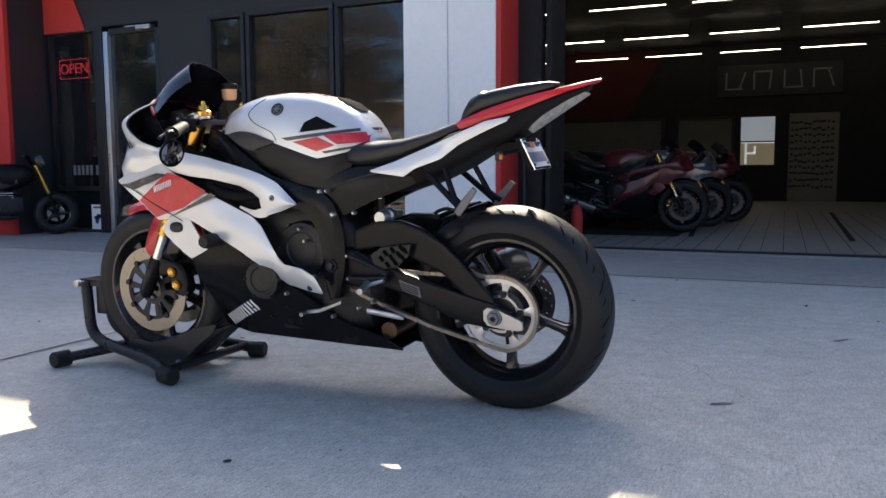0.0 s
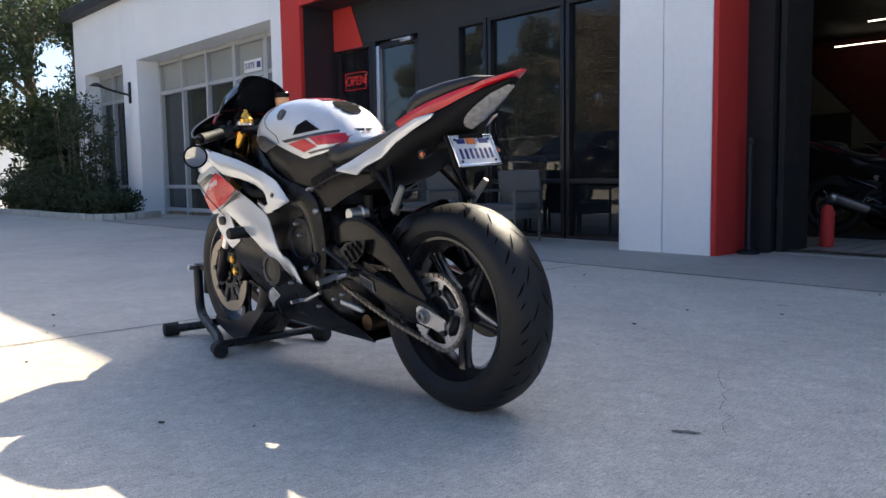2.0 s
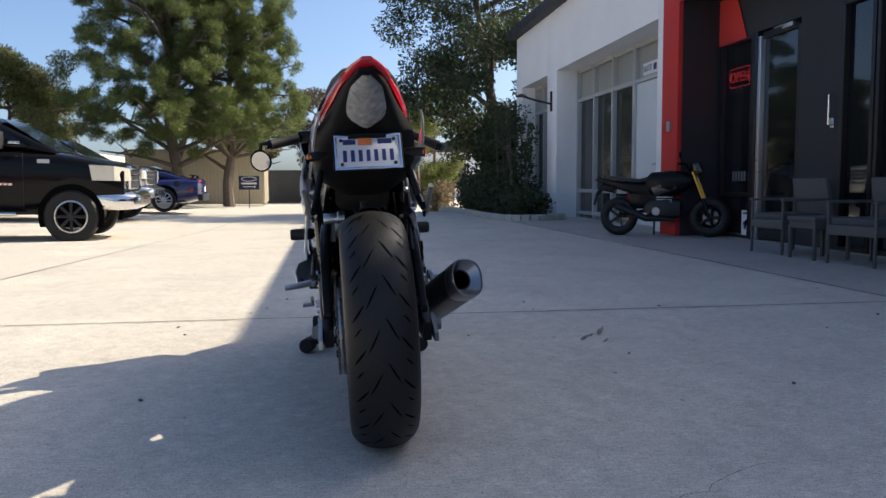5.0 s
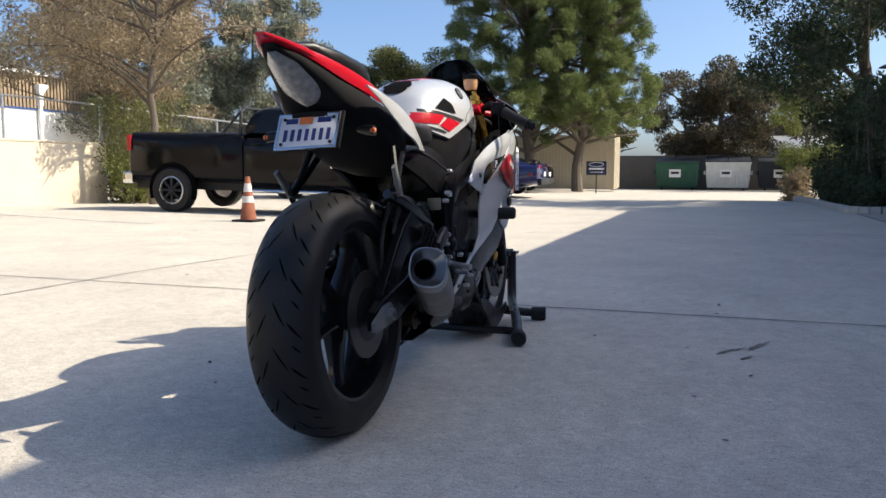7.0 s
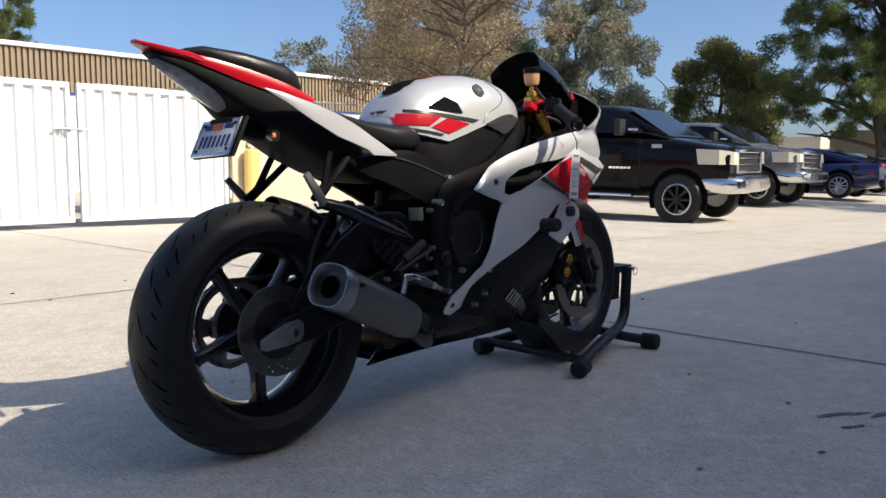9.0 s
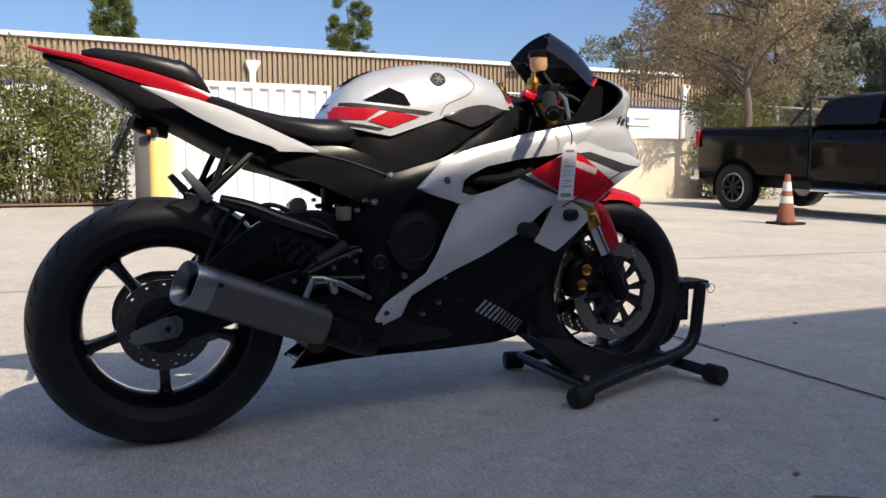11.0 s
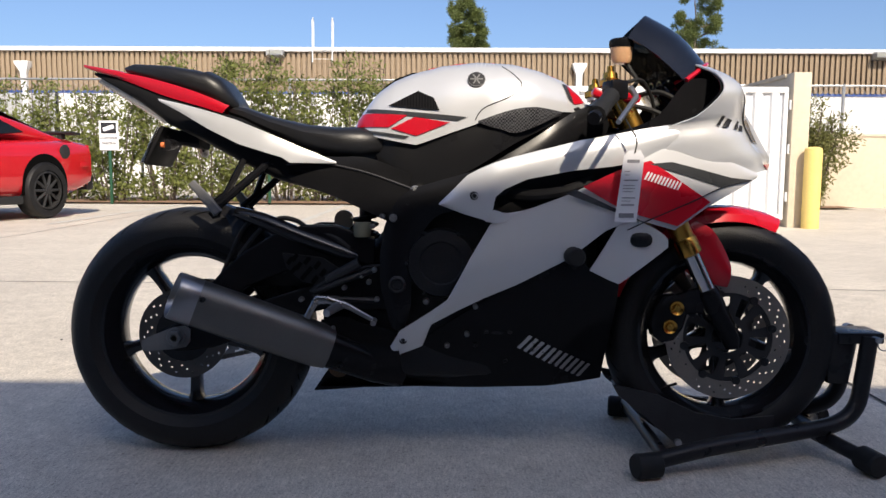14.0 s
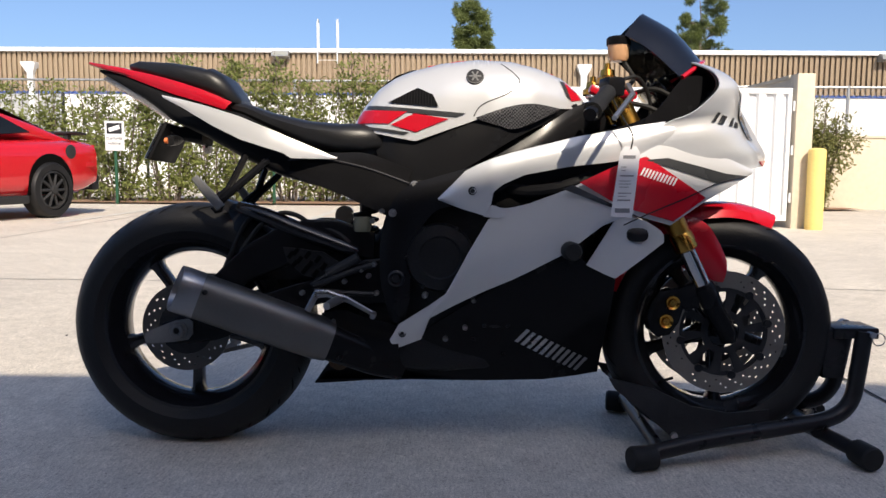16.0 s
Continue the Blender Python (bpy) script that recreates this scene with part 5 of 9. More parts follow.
        prs = [((0.165, 0.765), (0.185, 0.722)), ((0.235, 0.750), (0.24, 0.700)), ((0.30, 0.748), (0.294, 0.679)), ((0.38, 0.748), (0.378, 0.649)), ((0.46, 0.745), (0.447, 0.618)), ((0.565, 0.705), (0.53, 0.58))]
        P("subframe_cover", skin(prs, lambda x, z: lerp([(0.16, 0.105), (0.30, 0.118), (0.57, 0.140)], x) - 0.25 * max(0, z - 0.72), 18, 6, s, 0.004), "frame_black", "satin black subframe cover", thick=0.012)
        bm = bmesh.new()
        tube(bm, [(x, s * (lerp([(0.16, 0.105), (0.30, 0.118), (0.57, 0.140)], x) + 0.004), z) for x, _, z in spline([(0.25, 0, 0.727), (0.322, 0, 0.735), (0.377, 0, 0.727), (0.461, 0, 0.707), (0.56, 0, 0.672)], 18)], 0.003, 5)
        P("seam", bm, "ink")
        if full:
            bolt(bike, (0.075, s * 0.126, 0.802), 0.007, s, "gunmetal")
            # peg hanger struts
            top_a, top_b, low = (0.165, s * 0.118, 0.765), (0.228, s * 0.124, 0.745), (0.098, s * 0.150, 0.628)
            bm = bmesh.new()
            tube(bm, [top_a, (0.115, s * 0.145, 0.655)], 0.009, 8)
            tube(bm, [top_b, low], 0.010, 8)
            tube(bm, [(0.115, s * 0.145, 0.655), (0.075, s * 0.152, 0.622)], 0.009, 8)
            tube(bm, [low] + [(0.09 + 0.014 * math.cos(a), s * 0.155, 0.612 + 0.014 * math.sin(a)) for a in (0.3, -0.8, -1.9, -3.0)], 0.004, 6)
            hang = P("peg_hanger", bm, "bike_black", "black tubular peg hanger")
            bm = bmesh.new()
            add_loft(bm, [ring_box(c, w, h, 10, 0.6, Vector((0.8, 0, 0.6)), Vector((0, 1, 0))) for c, w, h in (((0.100, s * 0.160, 0.610), 0.011, 0.008), ((0.072, s * 0.166, 0.645), 0.012, 0.007), ((0.040, s * 0.172, 0.683), 0.009, 0.006))])
            part("peg", bm, "steel_grey", hang, "folded metal pillion peg")
    if full:
        # plate on its bracket
        br = bmesh.new()
        add_loft(br, [ring_box(c, w, h, 10, 0.5) for c, w, h in (((0.02, 0, 0.80), 0.05, 0.03), ((-0.04, 0, 0.80), 0.045, 0.018), ((-0.075, 0, 0.815), 0.05, 0.010))])
        box(br, (-0.0800, 0, 0.776), (0.009, 0.180, 0.104), (0, 26, 0), 0.002)
        holder = P("plate_bracket", br, "matte_black")
        pm = pose(-0.088, 0, 0.775, 0, 26, 0)
        pl = part("number_plate", boxes(((-0.003, 0, 0), (0.003, 0.184, 0.104)), bevel=0.001), "plate_white", holder, "white plate in a chrome surround")
        pl.matrix_basis = pm @ Matrix.Scale(0.90, 4)
        edge = bmesh.new()
        for c, s2 in (((0, 0, 0.051), (0.007, 0.190, 0.008)), ((0, 0, -0.051), (0.007, 0.190, 0.008)), ((0, 0.091, 0), (0.007, 0.008, 0.100)), ((0, -0.091, 0), (0.007, 0.008, 0.100))):
            box(edge, (-0.004, c[1], c[2]), s2, bevel=0.002)
        part("surround", edge, "chrome", pl)
        for k in range(7):
            part("bar", boxes(((-0.0056, 0.066 - 0.022 * k, -0.012), (0.001, 0.011, 0.036))), "plate_blue", pl)
        for y0, wd_, mt in ((0.052, 0.036, "plate_blue"), (0.008, 0.040, "sticker"), (-0.048, 0.040, "plate_blue")):
            part("bar", boxes(((-0.0056, y0, 0.032), (0.001, wd_, 0.016 if mt != "sticker" else 0.022))), mt, pl)
        for y0 in (-0.075, 0.075):
            for z0 in (-0.038, 0.038):
                bm = bmesh.new()
                disc_cap(bm, 0.005, (-0.006, y0, z0), "x", 8, 0.004)
                part("screw", bm, "rubber", pl)
        for s in (-1, 1):
            bm = bmesh.new()
            add_loft(bm, [ring_box((-0.015 - 0.006 * k, s * (0.10 + 0.026 * k), 0.778 - 0.003 * k), 0.004 + 0.009 * math.sin(k), 0.006 + 0.008 * math.sin(k), 10, 0.7, Vector((1, 0, 0))) for k in (0, 1, 2)])
            P("rear_indicator", bm, "gunmetal", "small dark rear indicator")
            bm = bmesh.new()
            disc_cap(bm, 0.007, (-0.034, s * 0.152, 0.772), "x", 12, 0.008)
            P("indicator_lens", bm, "sticker", "amber indicator lens")
        P("label_plate", flat_decal([(0.300, 0.405), (0.232, 0.385), (0.226, 0.352), (0.290, 0.372)], lambda x, z: 0.150, 1, 0.005, 3), "steel_grey", "small grey printed label on the swingarm")
        for k in range(5):
            P("print_bar", flat_decal([(0.292, 0.397 - 0.006 * k), (0.236, 0.381 - 0.006 * k), (0.236, 0.378 - 0.006 * k), (0.292, 0.394 - 0.006 * k)], lambda x, z: 0.150, 1, 0.0065, 2), "groove")
    # exhaust silencer on the right
    f0 = Vector((0.366, -0.165, 0.284))
    face = Vector((0.022, -0.259, 0.424))
    ax = (face - f0).normalized()
    upv = Vector((0.36, 0, 0.93))
    sidev = ax.cross(upv).normalized()

    def can(t, w, h, nn=28, pw=0.74):
        return ring_box(f0 + ax * t, w, h, nn, pw, sidev, upv)

    def cut(w, h, deep):
        """A ring of the silencer cut by the plane that faces straight back."""
        nrm = Vector((-0.84, -0.40, 0.37))
        return [q + ax * ((face - q).dot(nrm) / ax.dot(nrm) - deep) for q in can(0.384, w, h)]

    P("silencer", loft([can(0.0, 0.044, 0.048), can(0.03, 0.047, 0.053), can(0.20, 0.048, 0.055), can(0.330, 0.048, 0.054)], caps=False), "titanium", "brushed grey silencer body")
    hole = [Vector((0.043, -0.241, 0.415)) + (q - (f0 + ax * 0.3)) for q in can(0.3, 0.0285, 0.0285, pw=1.0)]
    tip = [can(0.326, 0.0478, 0.0540), can(0.329, 0.0490, 0.0550), cut(0.0490, 0.0545, 0.004), cut(0.0475, 0.0530, 0.0), cut(0.0450, 0.0505, 0.0), cut(0.0435, 0.0490, 0.004), hole, [q - ax * 0.006 for q in hole]]
    P("silencer_tip", loft(tip, caps=False), "tip_steel", "satin grey silencer end cap")
    inner = [[q - ax * d for q in hole] for d in (0.004, 0.09)]
    P("silencer_core", loft([inner[0], inner[1], [inner[1][0].lerp(inner[1][14], 0.5).lerp(q, 0.05) for q in inner[1]]], caps=False), "bore", "black silencer bore", thick=0.001)
    bm = bmesh.new()
    tube(bm, [hole[k % 28] for k in range(29)], 0.003, 6)
    P("outlet_ring", bm, "ink")
    for d in (0.020, 0.075):
        q = f0 + ax * (0.318 if d < 0.05 else -0.03) + sidev * (0.049 if sidev.y < 0 else -0.049) + upv * (0.022 if d < 0.05 else -0.02)
        bolt(bike, q, 0.006, -1, "gunmetal", "clamp_bolt")
    P("link_pipe", loft([can(0.004, 0.041, 0.046), can(-0.05, 0.041, 0.044), [p + Vector((0.01, 0.03, -0.012)) for p in can(-0.11, 0.041, 0.042)], [p + Vector((0.03, 0.07, -0.02)) for p in can(-0.16, 0.040, 0.04)]]), "bike_black", "black exhaust guard")
    # fairing
    for s in (-1, 1):
        prs = [((1.392, 0.710), (1.388, 0.700)), ((1.33, 0.734), (1.332, 0.668)), ((1.25, 0.752), (1.268, 0.634)), ((1.15, 0.765), (1.183, 0.576))]
        if s < 0:
            prs += [((1.06, 0.718), (1.087, 0.602)), ((0.94, 0.660), (1.02, 0.573)), ((0.86, 0.630), (0.938, 0.509)), ((0.79, 0.602), (0.812, 0.444)), ((0.752, 0.588), (0.74, 0.412)), ((0.704, 0.507), (0.671, 0.377)), ((0.652, 0.408), (0.611, 0.344)), ((0.611, 0.377), (0.600, 0.312)), ((0.537, 0.329), (0.591, 0.290)), ((0.494, 0.254), (0.496, 0.252))]
        else:
            prs += [((1.04, 0.698), (1.06, 0.588)), ((0.93, 0.649), (0.95, 0.535)), ((0.80, 0.593), (0.84, 0.478)), ((0.768, 0.565), (0.76, 0.425)), ((0.70, 0.462), (0.70, 0.385)), ((0.682, 0.442), (0.68, 0.374)), ((0.60, 0.437), (0.60, 0.366)), ((0.548, 0.415), (0.545, 0.362)), ((0.528, 0.375), (0.53, 0.360))]
        brim = [(0.75, 0.590), (0.79, 0.600), (0.86, 0.633), (0.94, 0.662), (1.06, 0.715), (1.15, 0.765)]
        dip = lambda x, z: 0.012 * smooth_step(-0.12, 0.0, z - lerp(brim, x)) * smooth_step(1.10, 0.88, x)  # noqa: E731
        P("side_fairing", skin(prs, lambda x, z: side_y(x, z) + (0.055 if s > 0 else 0.016) * smooth_step(0.72, 0.52, x) - dip(x, z), 46, 9, s, 0.004, straight_edges=True), pal["main"], "pearl white side fairing", thick=0.005)
        prs = [((0.630, 0.636), (0.632, 0.632)), ((0.665, 0.670), (0.689, 0.611)), ((0.696, 0.702), (0.741, 0.596)), ((0.725, 0.717), (0.757, 0.622)), ((0.758, 0.731), (0.763, 0.652)), ((0.80, 0.744), (0.785, 0.670)), ((0.845, 0.756), (0.836, 0.693)), ((0.958, 0.784), (0.945, 0.714)), ((1.05, 0.801), (1.037, 0.724)), ((1.10, 0.811), (1.085, 0.733)), ((1.17, 0.822), (1.165, 0.765)), ((1.225, 0.834), (1.205, 0.775))]
        P("upper_fairing", skin(prs, lambda x, z: side_y(x, z) - 0.004, 34, 8, s, 0.010, straight_edges=True), pal["main"], "pearl white upper fairing", thick=0.005)
        prs = [((0.739, 0.600), (0.739, 0.594)), ((0.757, 0.621), (0.766, 0.590)), ((0.785, 0.614), (0.79, 0.594)), ((0.82, 0.618), (0.825, 0.606)), ((0.85, 0.626), (0.855, 0.622))]
        P("vent_lip", skin(prs, lambda x, z: side_y(x, z) - 0.006 - 0.014 * smooth_step(0.76, 0.84, x), 12, 4, s), pal["main"], thick=0.005)
        prs = [((0.76, 0.690), (0.78, 0.585)), ((0.85, 0.725), (0.86, 0.61)), ((0.95, 0.755), (0.96, 0.65)), ((1.06, 0.775), (1.07, 0.69)), ((1.14, 0.80), (1.14, 0.73))]
        P("vent_liner", skin(prs, lambda x, z: side_y(x, z) - 0.060, 14, 4, s), "matte_black", thick=0.003)
        prs = [((1.06, 0.602), (0.986, 0.480)), ((1.12, 0.588), (1.01, 0.468)), ((1.165, 0.560), (1.035, 0.456)), ((1.17, 0.535), (1.056, 0.448))]
        P("front_panel", skin(prs, lambda x, z: side_y(x, z) - 0.006, 12, 8, s, 0.003), pal["main"], thick=0.005)
        rear = [((0.40, 0.212), (0.40, 0.166)), ((0.325, 0.170), (0.325, 0.163))] if s > 0 else [((0.42, 0.236), (0.42, 0.162)), ((0.366, 0.230), (0.372, 0.158)), ((0.312, 0.158), (0.312, 0.154))]
        prs = [((1.058, 0.452), (1.046, 0.190)), ((1.040, 0.458), (1.012, 0.187)), ((1.00, 0.478), (0.98, 0.184)), ((0.92, 0.512), (0.90, 0.180)), ((0.82, 0.452), (0.80, 0.177)), ((0.72, 0.390), (0.70, 0.174)), ((0.62, 0.322), (0.60, 0.171)), ((0.506, 0.245), (0.50, 0.168))] + rear
        P("belly_pan", skin(prs, lambda x, z: side_y(x, z) - 0.010 - (0.034 * smooth_step(0.78, 0.45, x) if s < 0 else 0), 34, 9, s, 0.003), pal["low"], "satin black belly pan", thick=0.006)
        # seams and bolts
        bolt(bike, (0.574, s * (side_y(0.574, 0.378) + 0.045), 0.378) if s > 0 else (0.545, -0.165, 0.306), 0.010, s, "gunmetal")
        for x, z, r in ((0.713, 0.654, 0.011), (0.86, 0.28, 0.006), (0.795, 0.25, 0.006), (0.72, 0.29, 0.006)):
            bolt(bike, (x, s * (side_y(x, z) + (0.001 if z > 0.35 else -0.009)), z), r, s, "gunmetal")
        if full:
            sy = side_y
            P("stripe", flat_decal([(0.965, 0.676), (1.045, 0.714), (1.190, 0.585), (1.062, 0.62)], sy, s, 0.006), "bike_red", "red fairing panel graphic")
            P("stripe", flat_decal([(1.045, 0.714), (1.12, 0.738), (1.268, 0.642), (1.188, 0.586)], sy, s, 0.006), "bike_red", "red fairing panel graphic")
            P("stripe", flat_decal([(0.925, 0.660), (0.948, 0.670), (1.145, 0.578), (1.115, 0.590)], sy, s, 0.006), "stripe_grey")
            P("stripe", flat_decal([(1.118, 0.730), (1.172, 0.735), (1.318, 0.700), (1.262, 0.686)], sy, s, 0.006, 12), "stripe_grey")
            P("stripe", flat_decal([(1.262, 0.686), (1.318, 0.700), (1.372, 0.695), (1.30, 0.676)], sy, s, 0.006), "stripe_grey")
            bm = bmesh.new()
            tube(bm, [(x, s * (sy(x, z) + 0.007), z) for x, _, z in spline([(1.372, 0, 0.694), (1.30, 0, 0.678), (1.22, 0, 0.642), (1.13, 0, 0.604), (1.07, 0, 0.576)], 24)], 0.0016, 5)
            P("seam", bm, "ink")
            letter_bars(bike, (1.105, 0.694), (1.190, 0.668), 0.020, 11, "sign_white", lambda x, z: sy(x, z) + 0.004, s, -0.2 * s)
            letter_bars(bike, (0.822, 0.285) if s < 0 else (0.832, 0.275), (0.992, 0.196) if s < 0 else (0.992, 0.196), 0.042, 11, "sign_white" if s > 0 else "silver", lambda x, z: sy(x, z) - 0.008, s, 0.25)
            bm = bmesh.new()
            add_loft(bm, [ring_box((1.105, s * (sy(1.1, 0.553) + d), 0.553), w, h, 14, 0.8, Vector((1, 0, 0))) for d, w, h in ((-0.004, 0.026, 0.018), (0.003, 0.025, 0.017), (0.006, 0.018, 0.012))])
            P("reflector_cap", bm, "gunmetal", "oval dark indicator cap")
            # frame slider
            bm = bmesh.new()
            lathe(bm, [(0.0005, 0.082), (0.018, 0.082), (0.022, 0.074), (0.022, 0.0), (0.014, -0.06)], (0, 0, 0), "y", 18)
            bmesh.ops.scale(bm, vec=(1, s, 1), verts=bm.verts)
            bmesh.ops.translate(bm, vec=(0.945, s * 0.185, 0.515), verts=bm.verts)
            P("frame_slider", bm, "rubber", "black frame slider puck")
    # belly floor
    rows = [[(x, y * (side_y(x, 0.17) - 0.016), 0.172 + 0.026 * (x - 0.33)) for y in (-1, -0.5, 0, 0.5, 1)] for x in (0.33, 0.45, 0.6, 0.75, 0.9, 1.0)]
    P("belly_floor", sheet(rows), pal["low"], thick=0.004)
    # nose cowl
    centre = spline([(1.307, 0, 0.985), (1.345, 0, 0.962), (1.378, 0, 0.932), (1.400, 0, 0.898), (1.420, 0, 0.862), (1.441, 0, 0.828), (1.462, 0, 0.790), (1.480, 0, 0.757), (1.474, 0, 0.730)], 33)
    edge = spline([(1.250, 0.110, 0.976), (1.283, 0.160, 0.948), (1.288, 0.208, 0.912), (1.270, 0.222, 0.880), (1.222, 0.214, 0.838), (1.160, 0.201, 0.812), (1.150, 0.200, 0.768), (1.270, 0.188, 0.735), (1.388, 0.138, 0.712)], 33)

    def cowl(i, v, s, off=0.0):
        p, q = centre[i], edge[i]
        r = p.lerp(q, v)
        bl = 0.42 * (p - q).length_squared * math.sin(math.pi * v ** 1.4)
        return (r.x + bl + off * 0.7, s * (r.y + bl + off * 0.7), r.z + 0.2 * bl)

    def cowl_y(x, z):
        near = sorted(((c[0] - x) ** 2 + (c[2] - z) ** 2 + 1e-8, c[1]) for c in COWL)[:4]
        return sum(y / d for d, y in near) / sum(1 / d for d, y in near)

    COWL = [cowl(i, v / 16, 1) for i in range(33) for v in range(3, 17)]
    for s in (-1, 1):
        P("nose_cowl", sheet([[cowl(i, v / 11, s) for v in range(12)] for i in range(33)]), pal["main"], "pearl white nose cowl", thick=0.003)
        P("cowl_liner", sheet([[cowl(i, v / 11, s, -0.009) for v in range(12)] for i in range(33)]), "bike_black", thick=0.002)
        if full:
            P("headlamp", sheet([[cowl(i, 0.16 + (0.30 - 0.012 * abs(i - 15)) * v / 4, s, 0.004) for v in range(5)] for i in range(9, 25)]), "gloss_black", "dark headlamp lens set in the cowl", thick=0.002)
            P("nose_tip", sheet([[cowl(i, v * 0.5 / 4, s, 0.004) for v in range(5)] for i in range(30, 33)]), pal["accent"], "red lower tip of the nose", thick=0.002)
            for x, w, h in ((1.276, 0.009, 0.022), (1.292, 0.016, 0.019), (1.324, 0.009, 0.021), (1.338, 0.013, 0.014)):
                z = 0.822 - 0.16 * (x - 1.276)
                q = [(x + h * 0.6, z + h), (x + w + h * 0.6, z + h - w * 0.16), (x + w, z - w * 0.16), (x, z)]
                P("model_mark", flat_decal(q, cowl_y, s, 0.004, 4), "ink", "slanted dark mark on the cowl")
    # tinted screen
    base = [(1.215, -0.150, 0.930), (1.262, -0.11, 0.963), (1.295, -0.05, 0.984), (1.305, 0, 0.988), (1.295, 0.05, 0.984), (1.262, 0.11, 0.963), (1.215, 0.150, 0.930)]
    mid = [(1.14, -0.138, 1.000), (1.19, -0.105, 1.035), (1.225, -0.05, 1.058), (1.24, 0, 1.064), (1.225, 0.05, 1.058), (1.19, 0.105, 1.035), (1.14, 0.138, 1.000)]
    top = [(1.085, -0.110, 1.040), (1.112, -0.085, 1.078), (1.140, -0.045, 1.106), (1.155, 0, 1.114), (1.140, 0.045, 1.106), (1.112, 0.085, 1.078), (1.085, 0.110, 1.040)]
    sc = [spline(r, 25) for r in (base, mid, top)]
    rows = [spline([sc[j][k] for j in range(3)], 9) for k in range(25)]
    P("windscreen", sheet(rows), "screen", "dark tinted windscreen", thick=0.003)
    bm = bmesh.new()
    tube(bm, [p + Vector((0.002, 0, 0.002)) for p in sc[0]], 0.006, 6)
    P("screen_trim", bm, pal["accent"], "red trim along the screen base")
    # cockpit
    bm = boxes(((1.20, 0, 0.905), (0.05, 0.17, 0.075), (0, -35, 0)), bevel=0.012)
    P("instrument_pod", bm, "gloss_black")
    rows = [[(x, y * w, z) for y in (-1, -0.5, 0, 0.5, 1)] for x, w, z in ((1.10, 0.17, 0.80), (1.18, 0.165, 0.82), (1.26, 0.135, 0.85), (1.31, 0.10, 0.90))]
    P("cockpit_liner", sheet(rows), "bike_black", thick=0.004)
    for s in (-1, 1):
        prs = [((1.29, 0.935), (1.27, 0.80)), ((1.22, 0.930), (1.20, 0.78)), ((1.14, 0.84), (1.13, 0.76)), ((1.02, 0.80), (1.02, 0.74)), ((0.93, 0.772), (0.93, 0.71))]
        P("inner_panel", skin(prs, lambda x, z: 0.150 + 0.25 * max(0, 1.22 - x) * (x > 1.12) - 0.3 * max(0, x - 1.22), 16, 5, s), "bike_black", thick=0.003)
    head = Vector((1.055, 0, 0.895))
    fork_dir = (Vector((1.335, 0, 0.345)) - Vector((1.068, 0, 0.90))).normalized()
    bm = boxes(((1.065, 0, 0.888), (0.07, 0.25, 0.022), (0, 25, 0)), bevel=0.006)
    P("triple_clamp", bm, "gunmetal")
    bm = boxes(((1.13, 0, 0.752), (0.08, 0.25, 0.03), (0, 25, 0)), bevel=0.006)
    P("lower_clamp", bm, "bike_black")
    for s in (-1, 1):
        o = Vector((1.058, s * 0.102, 0.918))
        at = lambda d: o + fork_dir * d  # noqa: E731
        bm = bmesh.new()
        tube(bm, [at(0.0), at(0.445)], 0.027, 18)
        tube(bm, [at(0.405), at(0.412), at(0.448), at(0.452)], [0.027, 0.030, 0.030, 0.024], 18)
        leg = P("fork_tube", bm, "gold", "gold anodised fork tube")
        bm = bmesh.new()
        tube(bm, [at(0.44), at(0.56)], 0.0215, 16)
        part("fork_stanchion", bm, "chrome", leg, "polished fork stanchion")
        bm = bmesh.new()
        tube(bm, [at(0.545), at(0.56), at(0.61), FW + Vector((0, s * 0.102, 0.0)), FW + Vector((0.004, s * 0.102, -0.022))], [0.024, 0.028, 0.026, 0.025, 0.018], 14)
        add_loft(bm, [ring_box(c, 0.012, h, 10, 0.6) for c, h in (((1.285, s * 0.100, 0.400), 0.035), ((1.235, s * 0.098, 0.390), 0.028), ((1.205, s * 0.096, 0.380), 0.03))])
        part("fork_foot", bm, "frame_black", leg)
        if full:
            bm = bmesh.new()
            lathe(bm, [(0.027, 0.0), (0.027, 0.014), (0.019, 0.020), (0.017, 0.034), (0.009, 0.036), (0.008, 0.05), (0.0005, 0.05)], o + Vector((-0.012, 0, 0.004)), "z", 16)
            part("fork_cap", bm, "gold", leg, "gold fork adjuster cap")
            bm = bmesh.new()
            lathe(bm, [(0.030, -0.006), (0.032, 0.0), (0.030, 0.010), (0.020, 0.012)], o, "z", 18)
            part("cap_ring", bm, "bike_red" if s < 0 else "silver", leg)
        # caliper
        bm = bmesh.new()
        add_loft(bm, [ring_box(FW + Vector((-0.158 + dx, s * 0.092, 0.055 + dz)), 0.026, h, 14, 0.55, Vector((0, 1, 0)), Vector((0.78, 0, -0.6))) for dx, dz, h in ((-0.030, -0.055, 0.016), (-0.018, -0.035, 0.040), (0.0, 0.0, 0.046), (0.014, 0.03, 0.040), (0.022, 0.050, 0.016))])
        cal = P("caliper", bm, "frame_black", "black radial brake caliper")
        for dz in (-0.022, 0.024):
            bm = bmesh.new()
            lathe(bm, [(0.0005, 0.004), (0.008, 0.004), (0.010, 0.0), (0.017, 0.003), (0.019, -0.002), (0.019, -0.02)], (0, 0, 0), "y", 20)
            bmesh.ops.scale(bm, vec=(1, s, 1), verts=bm.verts)
            bmesh.ops.translate(bm, vec=FW + Vector((-0.152 + dz * 0.35, s * 0.122, 0.055 + dz)), verts=bm.verts)
            part("piston_cap", bm, "gold", cal, "gold piston cap")
